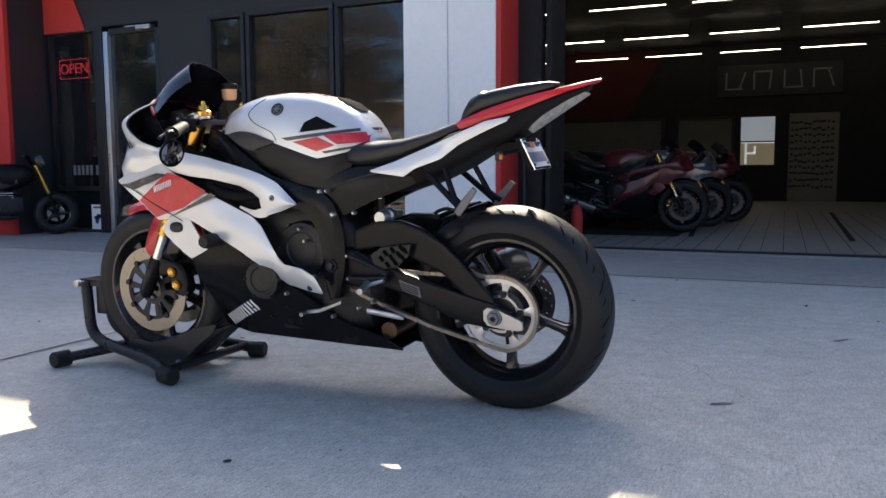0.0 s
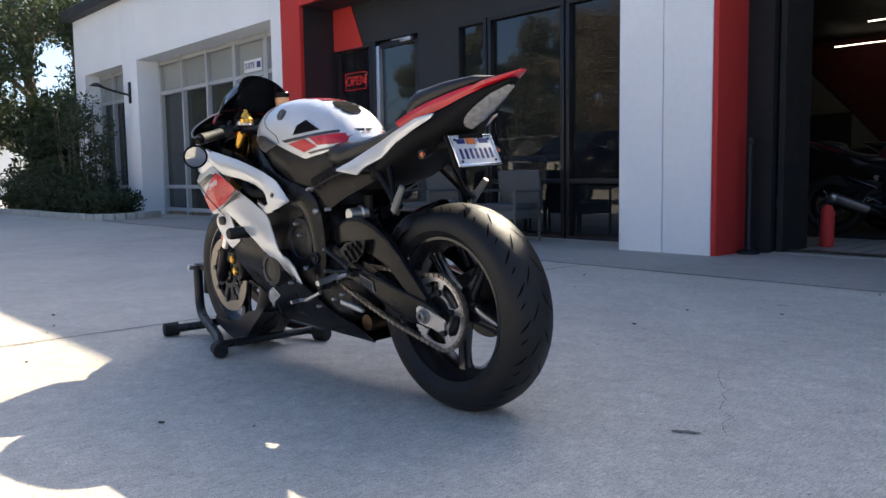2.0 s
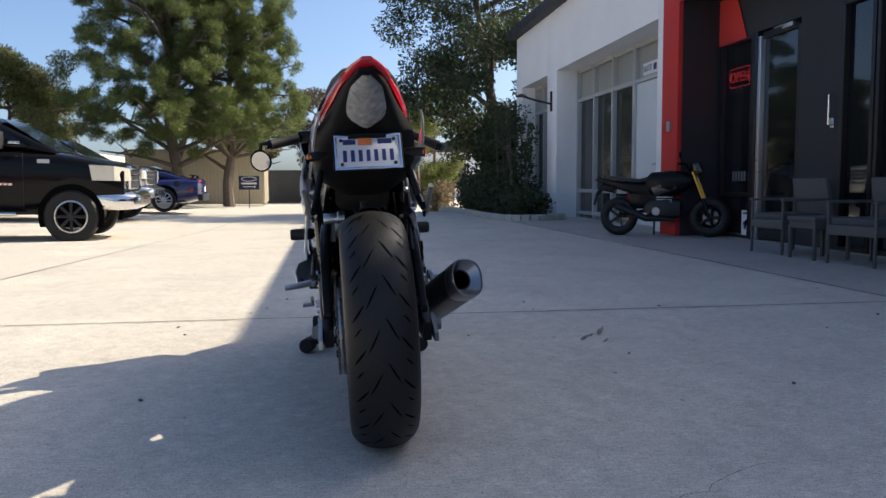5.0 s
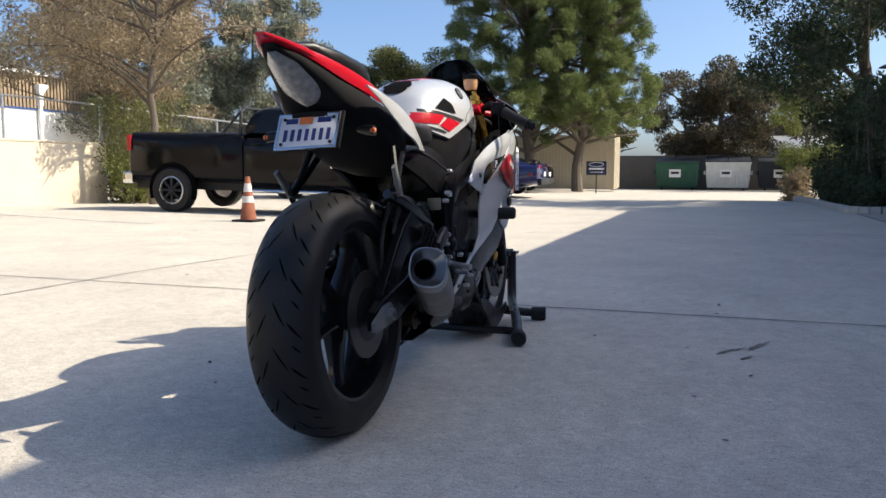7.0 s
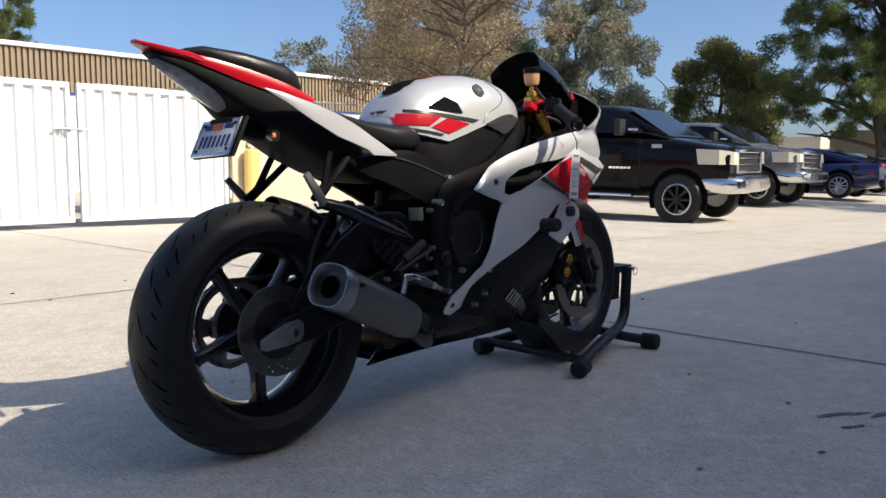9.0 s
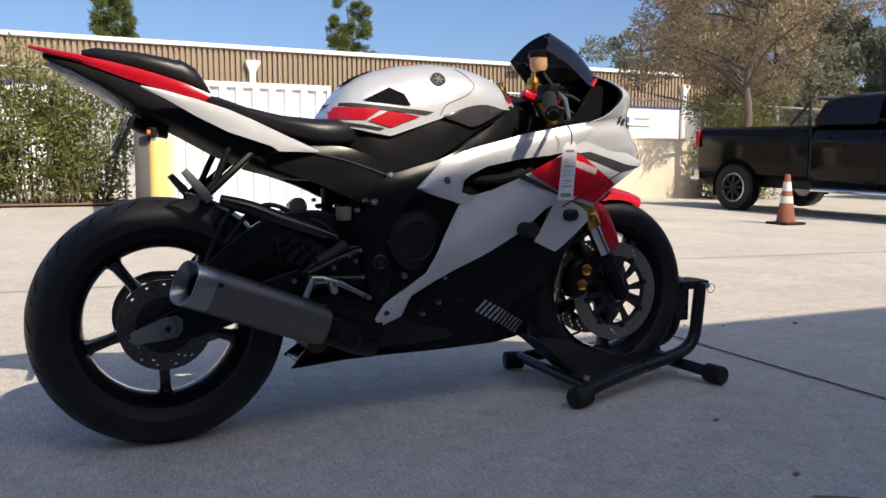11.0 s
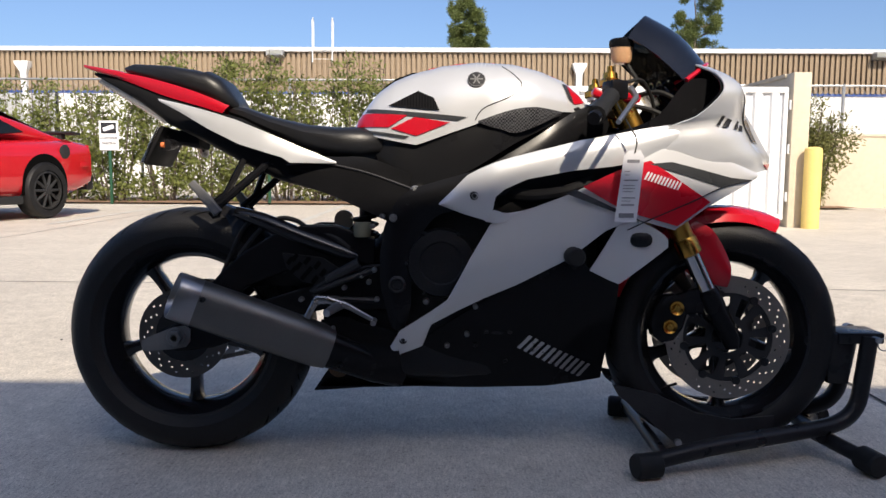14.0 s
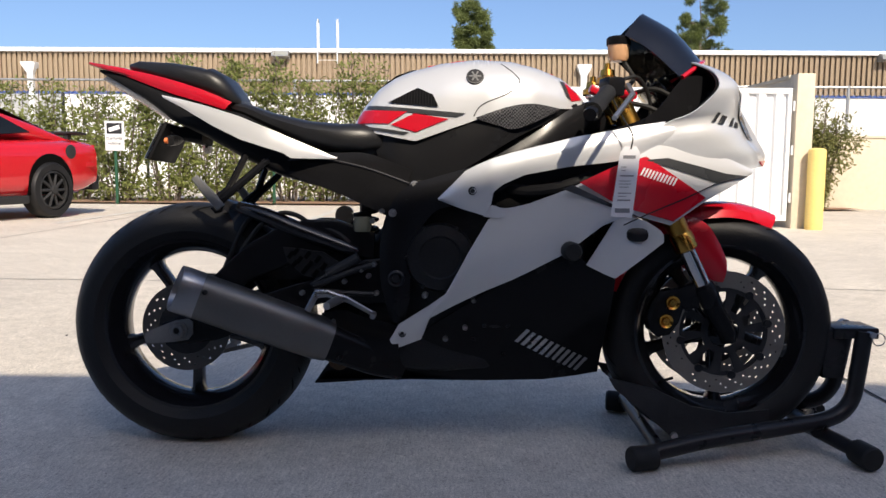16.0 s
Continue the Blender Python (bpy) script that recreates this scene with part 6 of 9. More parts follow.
        # bars
        grip0, grip1 = (Vector((1.055, 0.165, 0.895)), Vector((0.985, 0.335, 0.860))) if s > 0 else (Vector((1.052, -0.168, 0.914)), Vector((0.966, -0.335, 0.822)))
        bm = bmesh.new()
        tube(bm, [Vector((1.062, s * 0.11, 0.905)), grip0], 0.013, 12)
        bar = P("clip_on", bm, "bike_black")
        bm = bmesh.new()
        tube(bm, [grip0.lerp(grip1, t) for t in (0.30, 0.32, 0.5, 0.9, 0.92)], [0.014, 0.020, 0.0185, 0.020, 0.022], 14)
        part("grip", bm, "rubber", bar, "black rubber grip")
        bm = bmesh.new()
        tube(bm, [grip0.lerp(grip1, 0.92), grip0.lerp(grip1, 1.02)], [0.017, 0.015], 12)
        part("bar_end", bm, "bike_black", bar)
        if full:
            bm = bmesh.new()
            box(bm, grip0.lerp(grip1, 0.14), (0.045, 0.05, 0.045), (0, 0, -20 * s), 0.008)
            part("switch_pod", bm, "bike_black", bar)
            bm = bmesh.new()
            tube(bm, [grip0 + Vector((0.03, 0, -0.005)), grip0.lerp(grip1, 0.25) + Vector((0.055, 0, -0.008)), grip0.lerp(grip1, 0.95) + Vector((0.05, 0, -0.012))], [0.008, 0.007, 0.006], 8)
            part("lever", bm, "bike_black" if s > 0 else "silver", bar)
            bm = bmesh.new()
            tube(bm, spline([grip0 + Vector((0.02, 0, 0.01)), (1.12, s * 0.13, 0.93), (1.16, s * 0.08, 0.86), (1.13, s * 0.06, 0.74)], 14), 0.005, 6)
            part("cable", bm, "rubber", bar)
    if full:
        bm = boxes(((1.022, -0.112, 0.902), (0.046, 0.036, 0.022), (0, 22, 0)), bevel=0.008)
        P("bar_clamp", bm, "bike_red", "red anodised bar clamp")
        for c, mt in (((1.10, -0.075, 0.885), "bike_red"), ((1.10, 0.085, 0.875), "bike_red")):
            bm = bmesh.new()
            box(bm, c, (0.03, 0.03, 0.018), (0, 20, 0), 0.004)
            P("lever_perch", bm, mt, "small red anodised perch")
        # fluid cup
        bm = bmesh.new()
        lathe(bm, [(0.0005, 0), (0.020, 0), (0.0255, 0.010), (0.0275, 0.040), (0.0005, 0.040)], (1.077, -0.080, 0.982), "z", 20)
        cup = P("brake_fluid_cup", bm, "amber", "amber brake fluid cup with black lid")
        bm = bmesh.new()
        lathe(bm, [(0.029, 0.0), (0.0305, 0.003), (0.0305, 0.017), (0.027, 0.021), (0.0005, 0.021)], (1.077, -0.080, 1.020), "z", 20)
        part("lid", bm, "bike_black", cup)
        bm = bmesh.new()
        tube(bm, spline([(1.085, -0.080, 0.990), (1.10, -0.085, 0.965), (1.11, -0.105, 0.935), (1.09, -0.14, 0.912)], 10), 0.0055, 8)
        part("hose", bm, "rubber", cup)
        # bar end mirror on the left
        g1 = Vector((0.985, 0.335, 0.868))
        bm = bmesh.new()
        tube(bm, [g1, g1 + Vector((-0.012, 0.022, -0.004)), g1 + Vector((-0.008, 0.026, -0.030))], 0.008, 8)
        mir = P("bar_end_mirror", bm, "bike_black", "round black bar end mirror")
        bm = bmesh.new()
        lathe(bm, [(0.0005, 0.022), (0.022, 0.018), (0.040, 0.006), (0.043, -0.002), (0.041, -0.004)], (0, 0, 0), "x", 28)
        bmesh.ops.rotate(bm, matrix=Matrix.Rotation(radians(-16), 3, "Z") @ Matrix.Rotation(radians(-14), 3, "Y"), verts=bm.verts)
        bmesh.ops.translate(bm, vec=g1 + Vector((-0.022, 0.024, -0.066)), verts=bm.verts)
        part("mirror_shell", bm, "bike_black", mir)
        bm = bmesh.new()
        lathe(bm, [(0.0005, -0.0045), (0.020, -0.0040), (0.036, -0.003)], (0, 0, 0), "x", 28)
        bmesh.ops.rotate(bm, matrix=Matrix.Rotation(radians(-16), 3, "Z") @ Matrix.Rotation(radians(-14), 3, "Y"), verts=bm.verts)
        bmesh.ops.translate(bm, vec=g1 + Vector((-0.022, 0.024, -0.066)), verts=bm.verts)
        part("mirror_glass", bm, "mirror", mir)
    if full:
        for c, r in (((1.185, -0.045, 0.915), 0.030), ((1.185, 0.035, 0.915), 0.038)):
            bm = bmesh.new()
            lathe(bm, [(0.0005, 0.0), (r * 0.86, 0.0), (r * 0.9, 0.006), (r, 0.006), (r, -0.012)], (0, 0, 0), "x", 22)
            bmesh.ops.scale(bm, vec=(-1, 1, 1), verts=bm.verts)
            bmesh.ops.translate(bm, vec=c, verts=bm.verts)
            P("gauge", bm, "gloss_black", "round dark gauge")
        for k, (a, b, c2) in enumerate((((1.08, -0.10, 0.88), (1.15, -0.13, 0.86), (1.22, -0.12, 0.82)), ((1.09, 0.10, 0.88), (1.16, 0.13, 0.86), (1.23, 0.12, 0.82)), ((1.10, -0.05, 0.90), (1.17, -0.10, 0.91), (1.25, -0.11, 0.86)))):
            bm = bmesh.new()
            tube(bm, spline([a, b, c2], 12), 0.006, 7)
            P("wiring", bm, "rubber")
        for s in (-1, 1):
            bm = bmesh.new()
            box(bm, (1.245, s * 0.095, 0.885), (0.055, 0.05, 0.05), (0, 20, s * 15), 0.010)
            P("connector_box", bm, "gloss_black")
            bm = bmesh.new()
            tube(bm, [(1.078, s * 0.125, 0.895), (1.105, s * 0.150, 0.888)], [0.012, 0.010], 10)
            P("lever_clamp", bm, "bike_red", "small red anodised clamp")
    # front fender
    rows = []
    for k in range(21):
        a = radians(63 + 97 * k / 20)
        wd_ = 0.012 + 0.058 * math.sin(math.pi * min(1, (k + 1) / 8) / 2)
        rows.append([FW + Vector((math.cos(a) * rr, y * wd_, math.sin(a) * rr)) for y, rr in ((-1, 0.292), (-0.92, 0.312), (-0.6, 0.326), (0, 0.334), (0.6, 0.326), (0.92, 0.312), (1, 0.292))])
    P("front_fender", sheet(rows), pal["accent"], "glossy red front fender", thick=0.003)
    for s in (-1, 1):
        prs = [((1.235, 0.600), (1.215, 0.555)), ((1.27, 0.595), (1.245, 0.515)), ((1.31, 0.575), (1.29, 0.460)), ((1.34, 0.53), (1.325, 0.435)), ((1.36, 0.485), (1.352, 0.430))]
        P("fender_side", skin(prs, lambda x, z: 0.083, 16, 6, s, 0.012), pal["accent"], thick=0.004)
    # linkage, rearsets, shock
    for s in (-1, 1):
        if full:
            prs = [((0.252, 0.515), (0.262, 0.480)), ((0.300, 0.510), (0.300, 0.446)), ((0.352, 0.503), (0.345, 0.436)), ((0.390, 0.478), (0.378, 0.446))]
            heel = P("heel_guard", skin(prs, lambda x, z: 0.162, 14, 6, s, straight_edges=True), "gunmetal", "slotted black heel guard", thick=0.005)
            for x, z in ((0.338, 0.486), (0.313, 0.496), (0.284, 0.504), (0.352, 0.468), (0.318, 0.473), (0.293, 0.484), (0.272, 0.496), (0.332, 0.451), (0.306, 0.459), (0.281, 0.474)):
                bm = boxes(((x, s * 0.1655, z), (0.020, 0.003, 0.010), (0, -52, 0)), bevel=0.0012)
                part("slot", bm, "groove", heel)
        bm = bmesh.new()
        tube(bm, [(0.470, s * 0.165, 0.474), (0.40, s * 0.170, 0.450), (0.330, s * 0.172, 0.420)], 0.008, 8)
        tube(bm, [(0.475, s * 0.165, 0.402), (0.40, s * 0.170, 0.405), (0.330, s * 0.172, 0.412)], 0.007, 8)
        rs = P("rearset", bm, "gunmetal", "dark rearset bracket")
        bm = bmesh.new()
        tube(bm, [(0.40, s * 0.175, 0.393), (0.385, s * 0.215, 0.388), (0.375, s * 0.265, 0.384)], [0.010, 0.011, 0.009], 10)
        part("foot_peg", bm, "silver", rs)
        bm = bmesh.new()
        if s < 0:
            add_loft(bm, [ring_box(c, 0.006, h, 8, 0.6) for c, h in (((0.332, -0.19, 0.402), 0.006), ((0.339, -0.19, 0.404), 0.011), ((0.366, -0.19, 0.405), 0.009), ((0.414, -0.192, 0.391), 0.008), ((0.476, -0.194, 0.358), 0.006))])
            tube(bm, [(0.478, -0.19, 0.357), (0.478, -0.225, 0.355)], 0.007, 8)
            tube(bm, [(0.339, -0.192, 0.404), (0.318, -0.200, 0.363)], 0.008, 8)
        else:
            add_loft(bm, [ring_box(c, 0.006, h, 8, 0.6) for c, h in (((0.485, 0.185, 0.330), 0.007), ((0.565, 0.187, 0.298), 0.007), ((0.612, 0.188, 0.291), 0.006))])
            tube(bm, [(0.614, 0.185, 0.291), (0.614, 0.222, 0.289)], 0.007, 8)
        part("pedal", bm, "tip_steel", rs, "satin silver foot pedal")
        if s < 0:
            bm = bmesh.new()
            tube(bm, [(0.321, -0.165, 0.422), (0.360, -0.165, 0.448), (0.362, -0.165, 0.450), (0.438, -0.165, 0.492)], [0.005, 0.005, 0.013, 0.013], 10)
            part("master_cylinder", bm, "carrier", rs)
        else:
            bm = bmesh.new()
            tube(bm, [(0.401, 0.175, 0.385), (0.342, 0.172, 0.403)], 0.007, 8)
            part("linkage_rod", bm, "silver", rs)
    bm = bmesh.new()
    lathe(bm, [(0.0005, 0.030), (0.018, 0.030), (0.020, 0.026), (0.020, -0.012), (0.026, -0.016), (0.026, -0.035), (0.0005, -0.035)], (0.372, 0.10, 0.590), "y", 22)
    tube(bm, [(0.366, 0.095, 0.575), (0.360, 0.085, 0.522)], [0.020, 0.018], 14)
    P("shock_reservoir", bm, "silver", "silver shock reservoir")
    bm = bmesh.new()
    tube(bm, [(0.437 + 0.030 * math.cos(k * 0.7), 0.030 * math.sin(k * 0.7), 0.44 + 0.0026 * k) for k in range(66)], 0.0055, 6)
    tube(bm, [(0.437, 0, 0.40), (0.437, 0, 0.64)], 0.016, 10)
    P("shock", bm, "gunmetal", "coil-over rear shock")
    if full:
        bm = bmesh.new()
        lathe(bm, [(0.0005, 0), (0.018, 0), (0.021, 0.005), (0.021, 0.036), (0.0005, 0.036)], (0.443, -0.135, 0.553), "z", 16)
        P("rear_fluid_cup", bm, "cup_grey", "small cloudy fluid cup")
        bm = bmesh.new()
        tube(bm, spline([(0.30, -0.10, 0.50), (0.23, -0.115, 0.575), (0.16, -0.11, 0.585), (0.11, -0.10, 0.50), (0.075, -0.11, 0.41)], 22), 0.006, 8)
        tube(bm, spline([(0.411, -0.13, 0.524), (0.376, -0.13, 0.551), (0.313, -0.125, 0.572), (0.278, -0.12, 0.592), (0.236, -0.12, 0.596), (0.186, -0.12, 0.564), (0.137, -0.12, 0.50)], 30), 0.006, 8)
        P("brake_hose", bm, "rubber", "black rear brake hose")
        bm = boxes(((0.085, -0.115, 0.36), (0.075, 0.045, 0.055), (0, 20, 0)), bevel=0.010)
        P("rear_caliper", bm, "gunmetal")
        # side stand folded and shift linkage on the left
        bm = bmesh.new()
        add_loft(bm, [ring_box(c, 0.006, h, 8, 0.5) for c, h in (((0.415, 0.150, 0.300), 0.009), ((0.35, 0.155, 0.294), 0.009), ((0.305, 0.158, 0.290), 0.008), ((0.285, 0.160, 0.286), 0.004))])
        P("side_stand", bm, "silver", "folded side stand")
        bm = bmesh.new()
        add_loft(bm, [ring_box((0.378, 0.02 * s2, 0.222), 0.028, 0.028, 14, 1.0, Vector((1, 0, 0))) for s2 in (-4, 4)])
        P("collector", bm, "bronze_pipe", "heat-browned exhaust collector")
        for s, spots in ((-1, ((0.494, 0.604), (0.471, 0.58), (0.475, 0.475), (0.462, 0.446), (0.481, 0.404), (0.403, 0.432), (0.444, 0.461), (0.299, 0.403), (0.423, 0.281), (0.375, 0.332), (0.651, 0.293), (0.719, 0.388), (0.699, 0.321))),
                         (1, ((0.535, 0.675), (0.442, 0.608), (0.47, 0.474), (0.469, 0.402), (0.642, 0.554), (0.623, 0.515), (0.704, 0.341), (0.531, 0.277), (0.386, 0.332), (0.437, 0.311)))):
            for x, z in spots:
                bolt(bike, (x, s * 0.166, z), 0.0065, s, "silver")
        for s in (-1, 1):
            bm = bmesh.new()
            tube(bm, spline([(0.80, s * 0.14, 0.66), (0.86, s * 0.165, 0.655), (0.93, s * 0.17, 0.665), (1.0, s * 0.15, 0.69)], 12), 0.016, 10)
            P("coolant_hose", bm, "matte_black", "dark coolant pipe behind the vent")
    return bike


BIKE_POSE = pose(0, -0.006, 0, -2.7, 0, 0) @ Matrix.Scale(1.007, 4)
sportbike(BIKE_POSE, PAL_MAIN, True, "white, red and black sport motorcycle held upright in a wheel stand")

# price tag hanging from the right bar
tag = empty("price_tag", pose(0, 0.004, 0) @ Matrix.Scale(1.007, 4), "white paper price tag hanging from the handlebar", "tag")
tq = [(1.031, 0.608), (1.081, 0.606), (1.096, 0.754), (1.087, 0.770), (1.061, 0.769), (1.050, 0.757)]
bm = bmesh.new()
bm.faces.new([bm.verts.new((x, -0.232 + 0.03 * (z - 0.62), z)) for x, z in tq])
part("card", bm, "paper", tag, thick=0.0008)
for z, w, h, sh in ((0.745, 0.028, 0.009, 0.0), (0.722, 0.012, 0.002, -0.010), (0.714, 0.010, 0.002, -0.010), (0.702, 0.032, 0.004, 0.0), (0.690, 0.026, 0.002, -0.003), (0.683, 0.028, 0.002, -0.002), (0.676, 0.022, 0.002, -0.004), (0.662, 0.030, 0.003, 0.0), (0.655, 0.020, 0.002, -0.005), (0.646, 0.030, 0.004, 0.0), (0.622, 0.034, 0.013, 0.0)):
    part("print_bar", boxes(((1.0725 - 0.0165 * (0.757 - z) / 0.15 + sh, -0.2335 + 0.03 * (z - 0.62), z), (w, 0.001, h * 0.8))), "print_grey", tag)
bm = bmesh.new()
tube(bm, spline([(1.074, -0.230, 0.764), (1.078, -0.225, 0.795), (1.06, -0.215, 0.83), (1.04, -0.20, 0.87), (1.035, -0.195, 0.885)], 14), 0.0018, 6)
part("string", bm, "rubber", tag)

# ---- wheel stand ----
st = empty("wheel_stand", Matrix.Scale(1.008, 4), "black steel front wheel stand on the concrete", "wheel stand")
FEET = dict(ra=(1.112, -0.228, 0.030), la=(1.146, 0.238, 0.030), rb=(1.672, -0.203, 0.030), lb=(1.714, 0.205, 0.030))
for s, back, front in ((-1, FEET["ra"], FEET["rb"]), (1, FEET["la"], FEET["lb"])):
    bm = bmesh.new()
    tube(bm, spline([Vector(back) + Vector((0.02, -s * 0.01, 0.006)), (1.30, s * 0.175, 0.060), (1.50, s * 0.115, 0.072), (1.64, s * 0.072, 0.085), (1.695, s * 0.058, 0.125), (1.712, s * 0.052, 0.20), (1.725, s * 0.048, 0.305)], 28), 0.021, 14)
    part("arch_tube", bm, "stand_black", st, "worn black steel tube")
    bm = bmesh.new()
    tube(bm, [(1.60, s * 0.03, 0.050), Vector(front) - Vector((0, s * 0.01, 0))], 0.019, 12)
    part("front_leg", bm, "stand_black", st)
    for f, d in ((Vector(back), Vector((-0.9, s * 0.25, 0))), (Vector(front), Vector((0.15, s * 0.9, 0)))):
        bm = bmesh.new()
        d = d.normalized()
        tube(bm, [f - d * 0.045, f - d * 0.043, f + d * 0.015, f + d * 0.020], [0.027, 0.030, 0.030, 0.026], 16)
        part("rubber_foot", bm, "rubber", st)
bm = bmesh.new()
tube(bm, [(1.17, -0.20, 0.045), (1.17, 0.215, 0.045)], 0.016, 12)
part("cross_bar", bm, "stand_black", st)
bm = bmesh.new()
tube(bm, [(1.60, -0.09, 0.055), (1.60, 0.10, 0.055)], 0.018, 12)
part("cross_bar", bm, "stand_black", st)
bm = boxes(((1.705, 0, 0.300), (0.115, 0.10, 0.028), (0, 0, 0)), ((1.655, 0, 0.245), (0.055, 0.085, 0.13), (0, 0, 0)), bevel=0.005)
part("top_plate", bm, "stand_black", st)
bm = bmesh.new()
tube(bm, [(1.735, -0.075, 0.300), (1.735, 0.075, 0.300)], 0.008, 10)
lathe(bm, [(0.0005, -0.012), (0.014, -0.010), (0.014, 0.010), (0.0005, 0.012)], (1.735, 0.08, 0.300), "y", 12)
tube(bm, [(1.75 + 0.016 * math.cos(a * 0.5), -0.072, 0.290 + 0.016 * math.sin(a * 0.5)) for a in range(13)], 0.0016, 5)
part("pin", bm, "steel", st, "steel pin with a ring")
for s in (-1, 1):
    bm = bmesh.new()
    quad = [(1.066, 0.183), (1.101, 0.176), (1.183, 0.156), (1.278, 0.112), (1.373, 0.095), (1.476, 0.105), (1.477, 0.077), (1.375, 0.039), (1.281, 0.013), (1.242, 0.019), (1.153, 0.099), (1.082, 0.155)]
    holes = [(1.120, 0.160, 0.008), (1.160, 0.138, 0.010), (1.216, 0.098, 0.011), (1.295, 0.073, 0.016), (1.347, 0.072, 0.010), (1.402, 0.074, 0.010)]
    vs = [bm.verts.new((x, s * 0.082, z + 0.004)) for x, z in quad]
    bm.faces.new(vs)
    plate_ob = part("chock_plate", bm, "chock_black", st, "folded black chock plate with holes", thick=0.006)
    for x, z, r in holes:
        hb = bmesh.new()
        lathe(hb, [(0.0005, s * 0.0862), (r * 0.9, s * 0.0862), (r, s * 0.0850)], (x, 0, z + 0.004), "y", 16)
        part("hole", hb, "groove", plate_ob)
rows = [[(x, y, z) for y in (-0.08, -0.03, 0.03, 0.08)] for x, z in ((1.09, 0.168), (1.19, 0.075), (1.25, 0.028), (1.32, 0.010))]
part("chock_bed", sheet(rows), "stand_black", st, thick=0.005)
bm = bmesh.new()
tube(bm, [(1.235, -0.10, 0.040), (1.235, 0.10, 0.040)], 0.009, 8)
part("hinge_bolt", bm, "steel", st)
# ---- lot boundary: gate enclosure, walls, fence ----
def block_wall(name, a, b, h, label, thick=0.2, z0=-0.3, material="beige_block"):
    a, b = Vector((*a, 0)), Vector((*b, 0))
    d = b - a
    ob = part(name, boxes(((0, 0, (h + z0) / 2), (d.length, thick, h - z0)), ((0, 0, h + 0.02), (d.length, thick + 0.04, 0.05)), bevel=0.01), material, None, label, kind="structure")
    ob.matrix_world = Matrix.Translation((a + b) / 2) @ Matrix.Rotation(math.atan2(d.y, d.x), 4, "Z")
    return ob


block_wall("wall_lot", (5.2, 12.7), (13.35, 12.7), 1.28, "low beige plastered block wall at the lot edge")
block_wall("wall_enclosure", (5.06, 8.22), (5.06, 12.58), 1.86, "beige side wall of the bin enclosure")
block_wall("wall_enclosure", (0.72, 8.22), (0.72, 12.58), 1.86, "beige side wall of the bin enclosure")
for x in (0.72, 5.06):
    wall("wall_gate_pillar", x - 0.11, x + 0.11, 7.96, 8.20, -0.1, 1.90, "beige_block", "beige block gate pillar", 0.012)


def gate_leaf(x0, x1, label):
    """A leaf of folded steel sheet in a welded frame, its front near y = 8."""
    g = empty("gate", pose(0, 0, 0), label, "gate", "pair of white gates")
    n = round((x1 - x0) / 0.225)
    w = (x1 - x0 - 0.10) / n
    for k in range(n):
        x = x0 + 0.05 + (k + 0.5) * w
        prof = ((-0.5, 8.045), (-0.30, 8.045), (-0.20, 8.005), (0.20, 8.005), (0.30, 8.045), (0.5, 8.045), (0.5, 8.055), (-0.5, 8.055))
        part("slat", loft([[(x + a * w, y, z) for a, y in prof] for z in (0.12, 1.66)]), "white_metal", g)
    for z in (0.09, 1.685):
        part("rail", boxes((((x0 + x1) / 2, 8.03, z), (x1 - x0, 0.06, 0.07)), bevel=0.006), "white_metal", g)
    for x in (x0 + 0.025, x1 - 0.025):
        part("stile", boxes(((x, 8.03, 0.8875), (0.05, 0.056, 1.525)), bevel=0.006), "white_metal", g)
    return g


g1 = gate_leaf(0.86, 2.80, "white ribbed steel gate leaf, closed")
g2 = gate_leaf(2.885, 4.91, "white ribbed steel gate leaf with a bolt, closed")
for x, g in ((0.835, g1), (4.935, g2)):
    for z in (0.35, 0.95, 1.50):
        bm = bmesh.new()
        tube(bm, [(x, 8.0, z - 0.06), (x, 8.0, z + 0.06)], 0.016, 8)
        part("hinge", bm, "white_metal", g)
bm = bmesh.new()
tube(bm, [(2.58, 7.975, 1.17), (2.98, 7.975, 1.17)], 0.013, 8)
tube(bm, [(2.70, 7.975, 1.17), (2.70, 7.96, 1.06)], 0.010, 8)
tube(bm, [(2.64, 7.975, 1.17), (2.64, 7.97, 1.09)], 0.010, 8)
part("bolt", bm, "steel", g2, "steel slide bolt")
for x, y in ((5.185, 7.84), (0.63, 7.86)):
    bm = bmesh.new()
    lathe(bm, [(0.105, -0.05), (0.105, 0.925), (0.098, 0.955), (0.06, 0.972), (0.0005, 0.977)], (x, y, 0), "z", 24)
    tagged(part("bollard", bm, "bollard"), "pale yellow painted steel bollard beside the gate", "bollard", "yellow bollards")


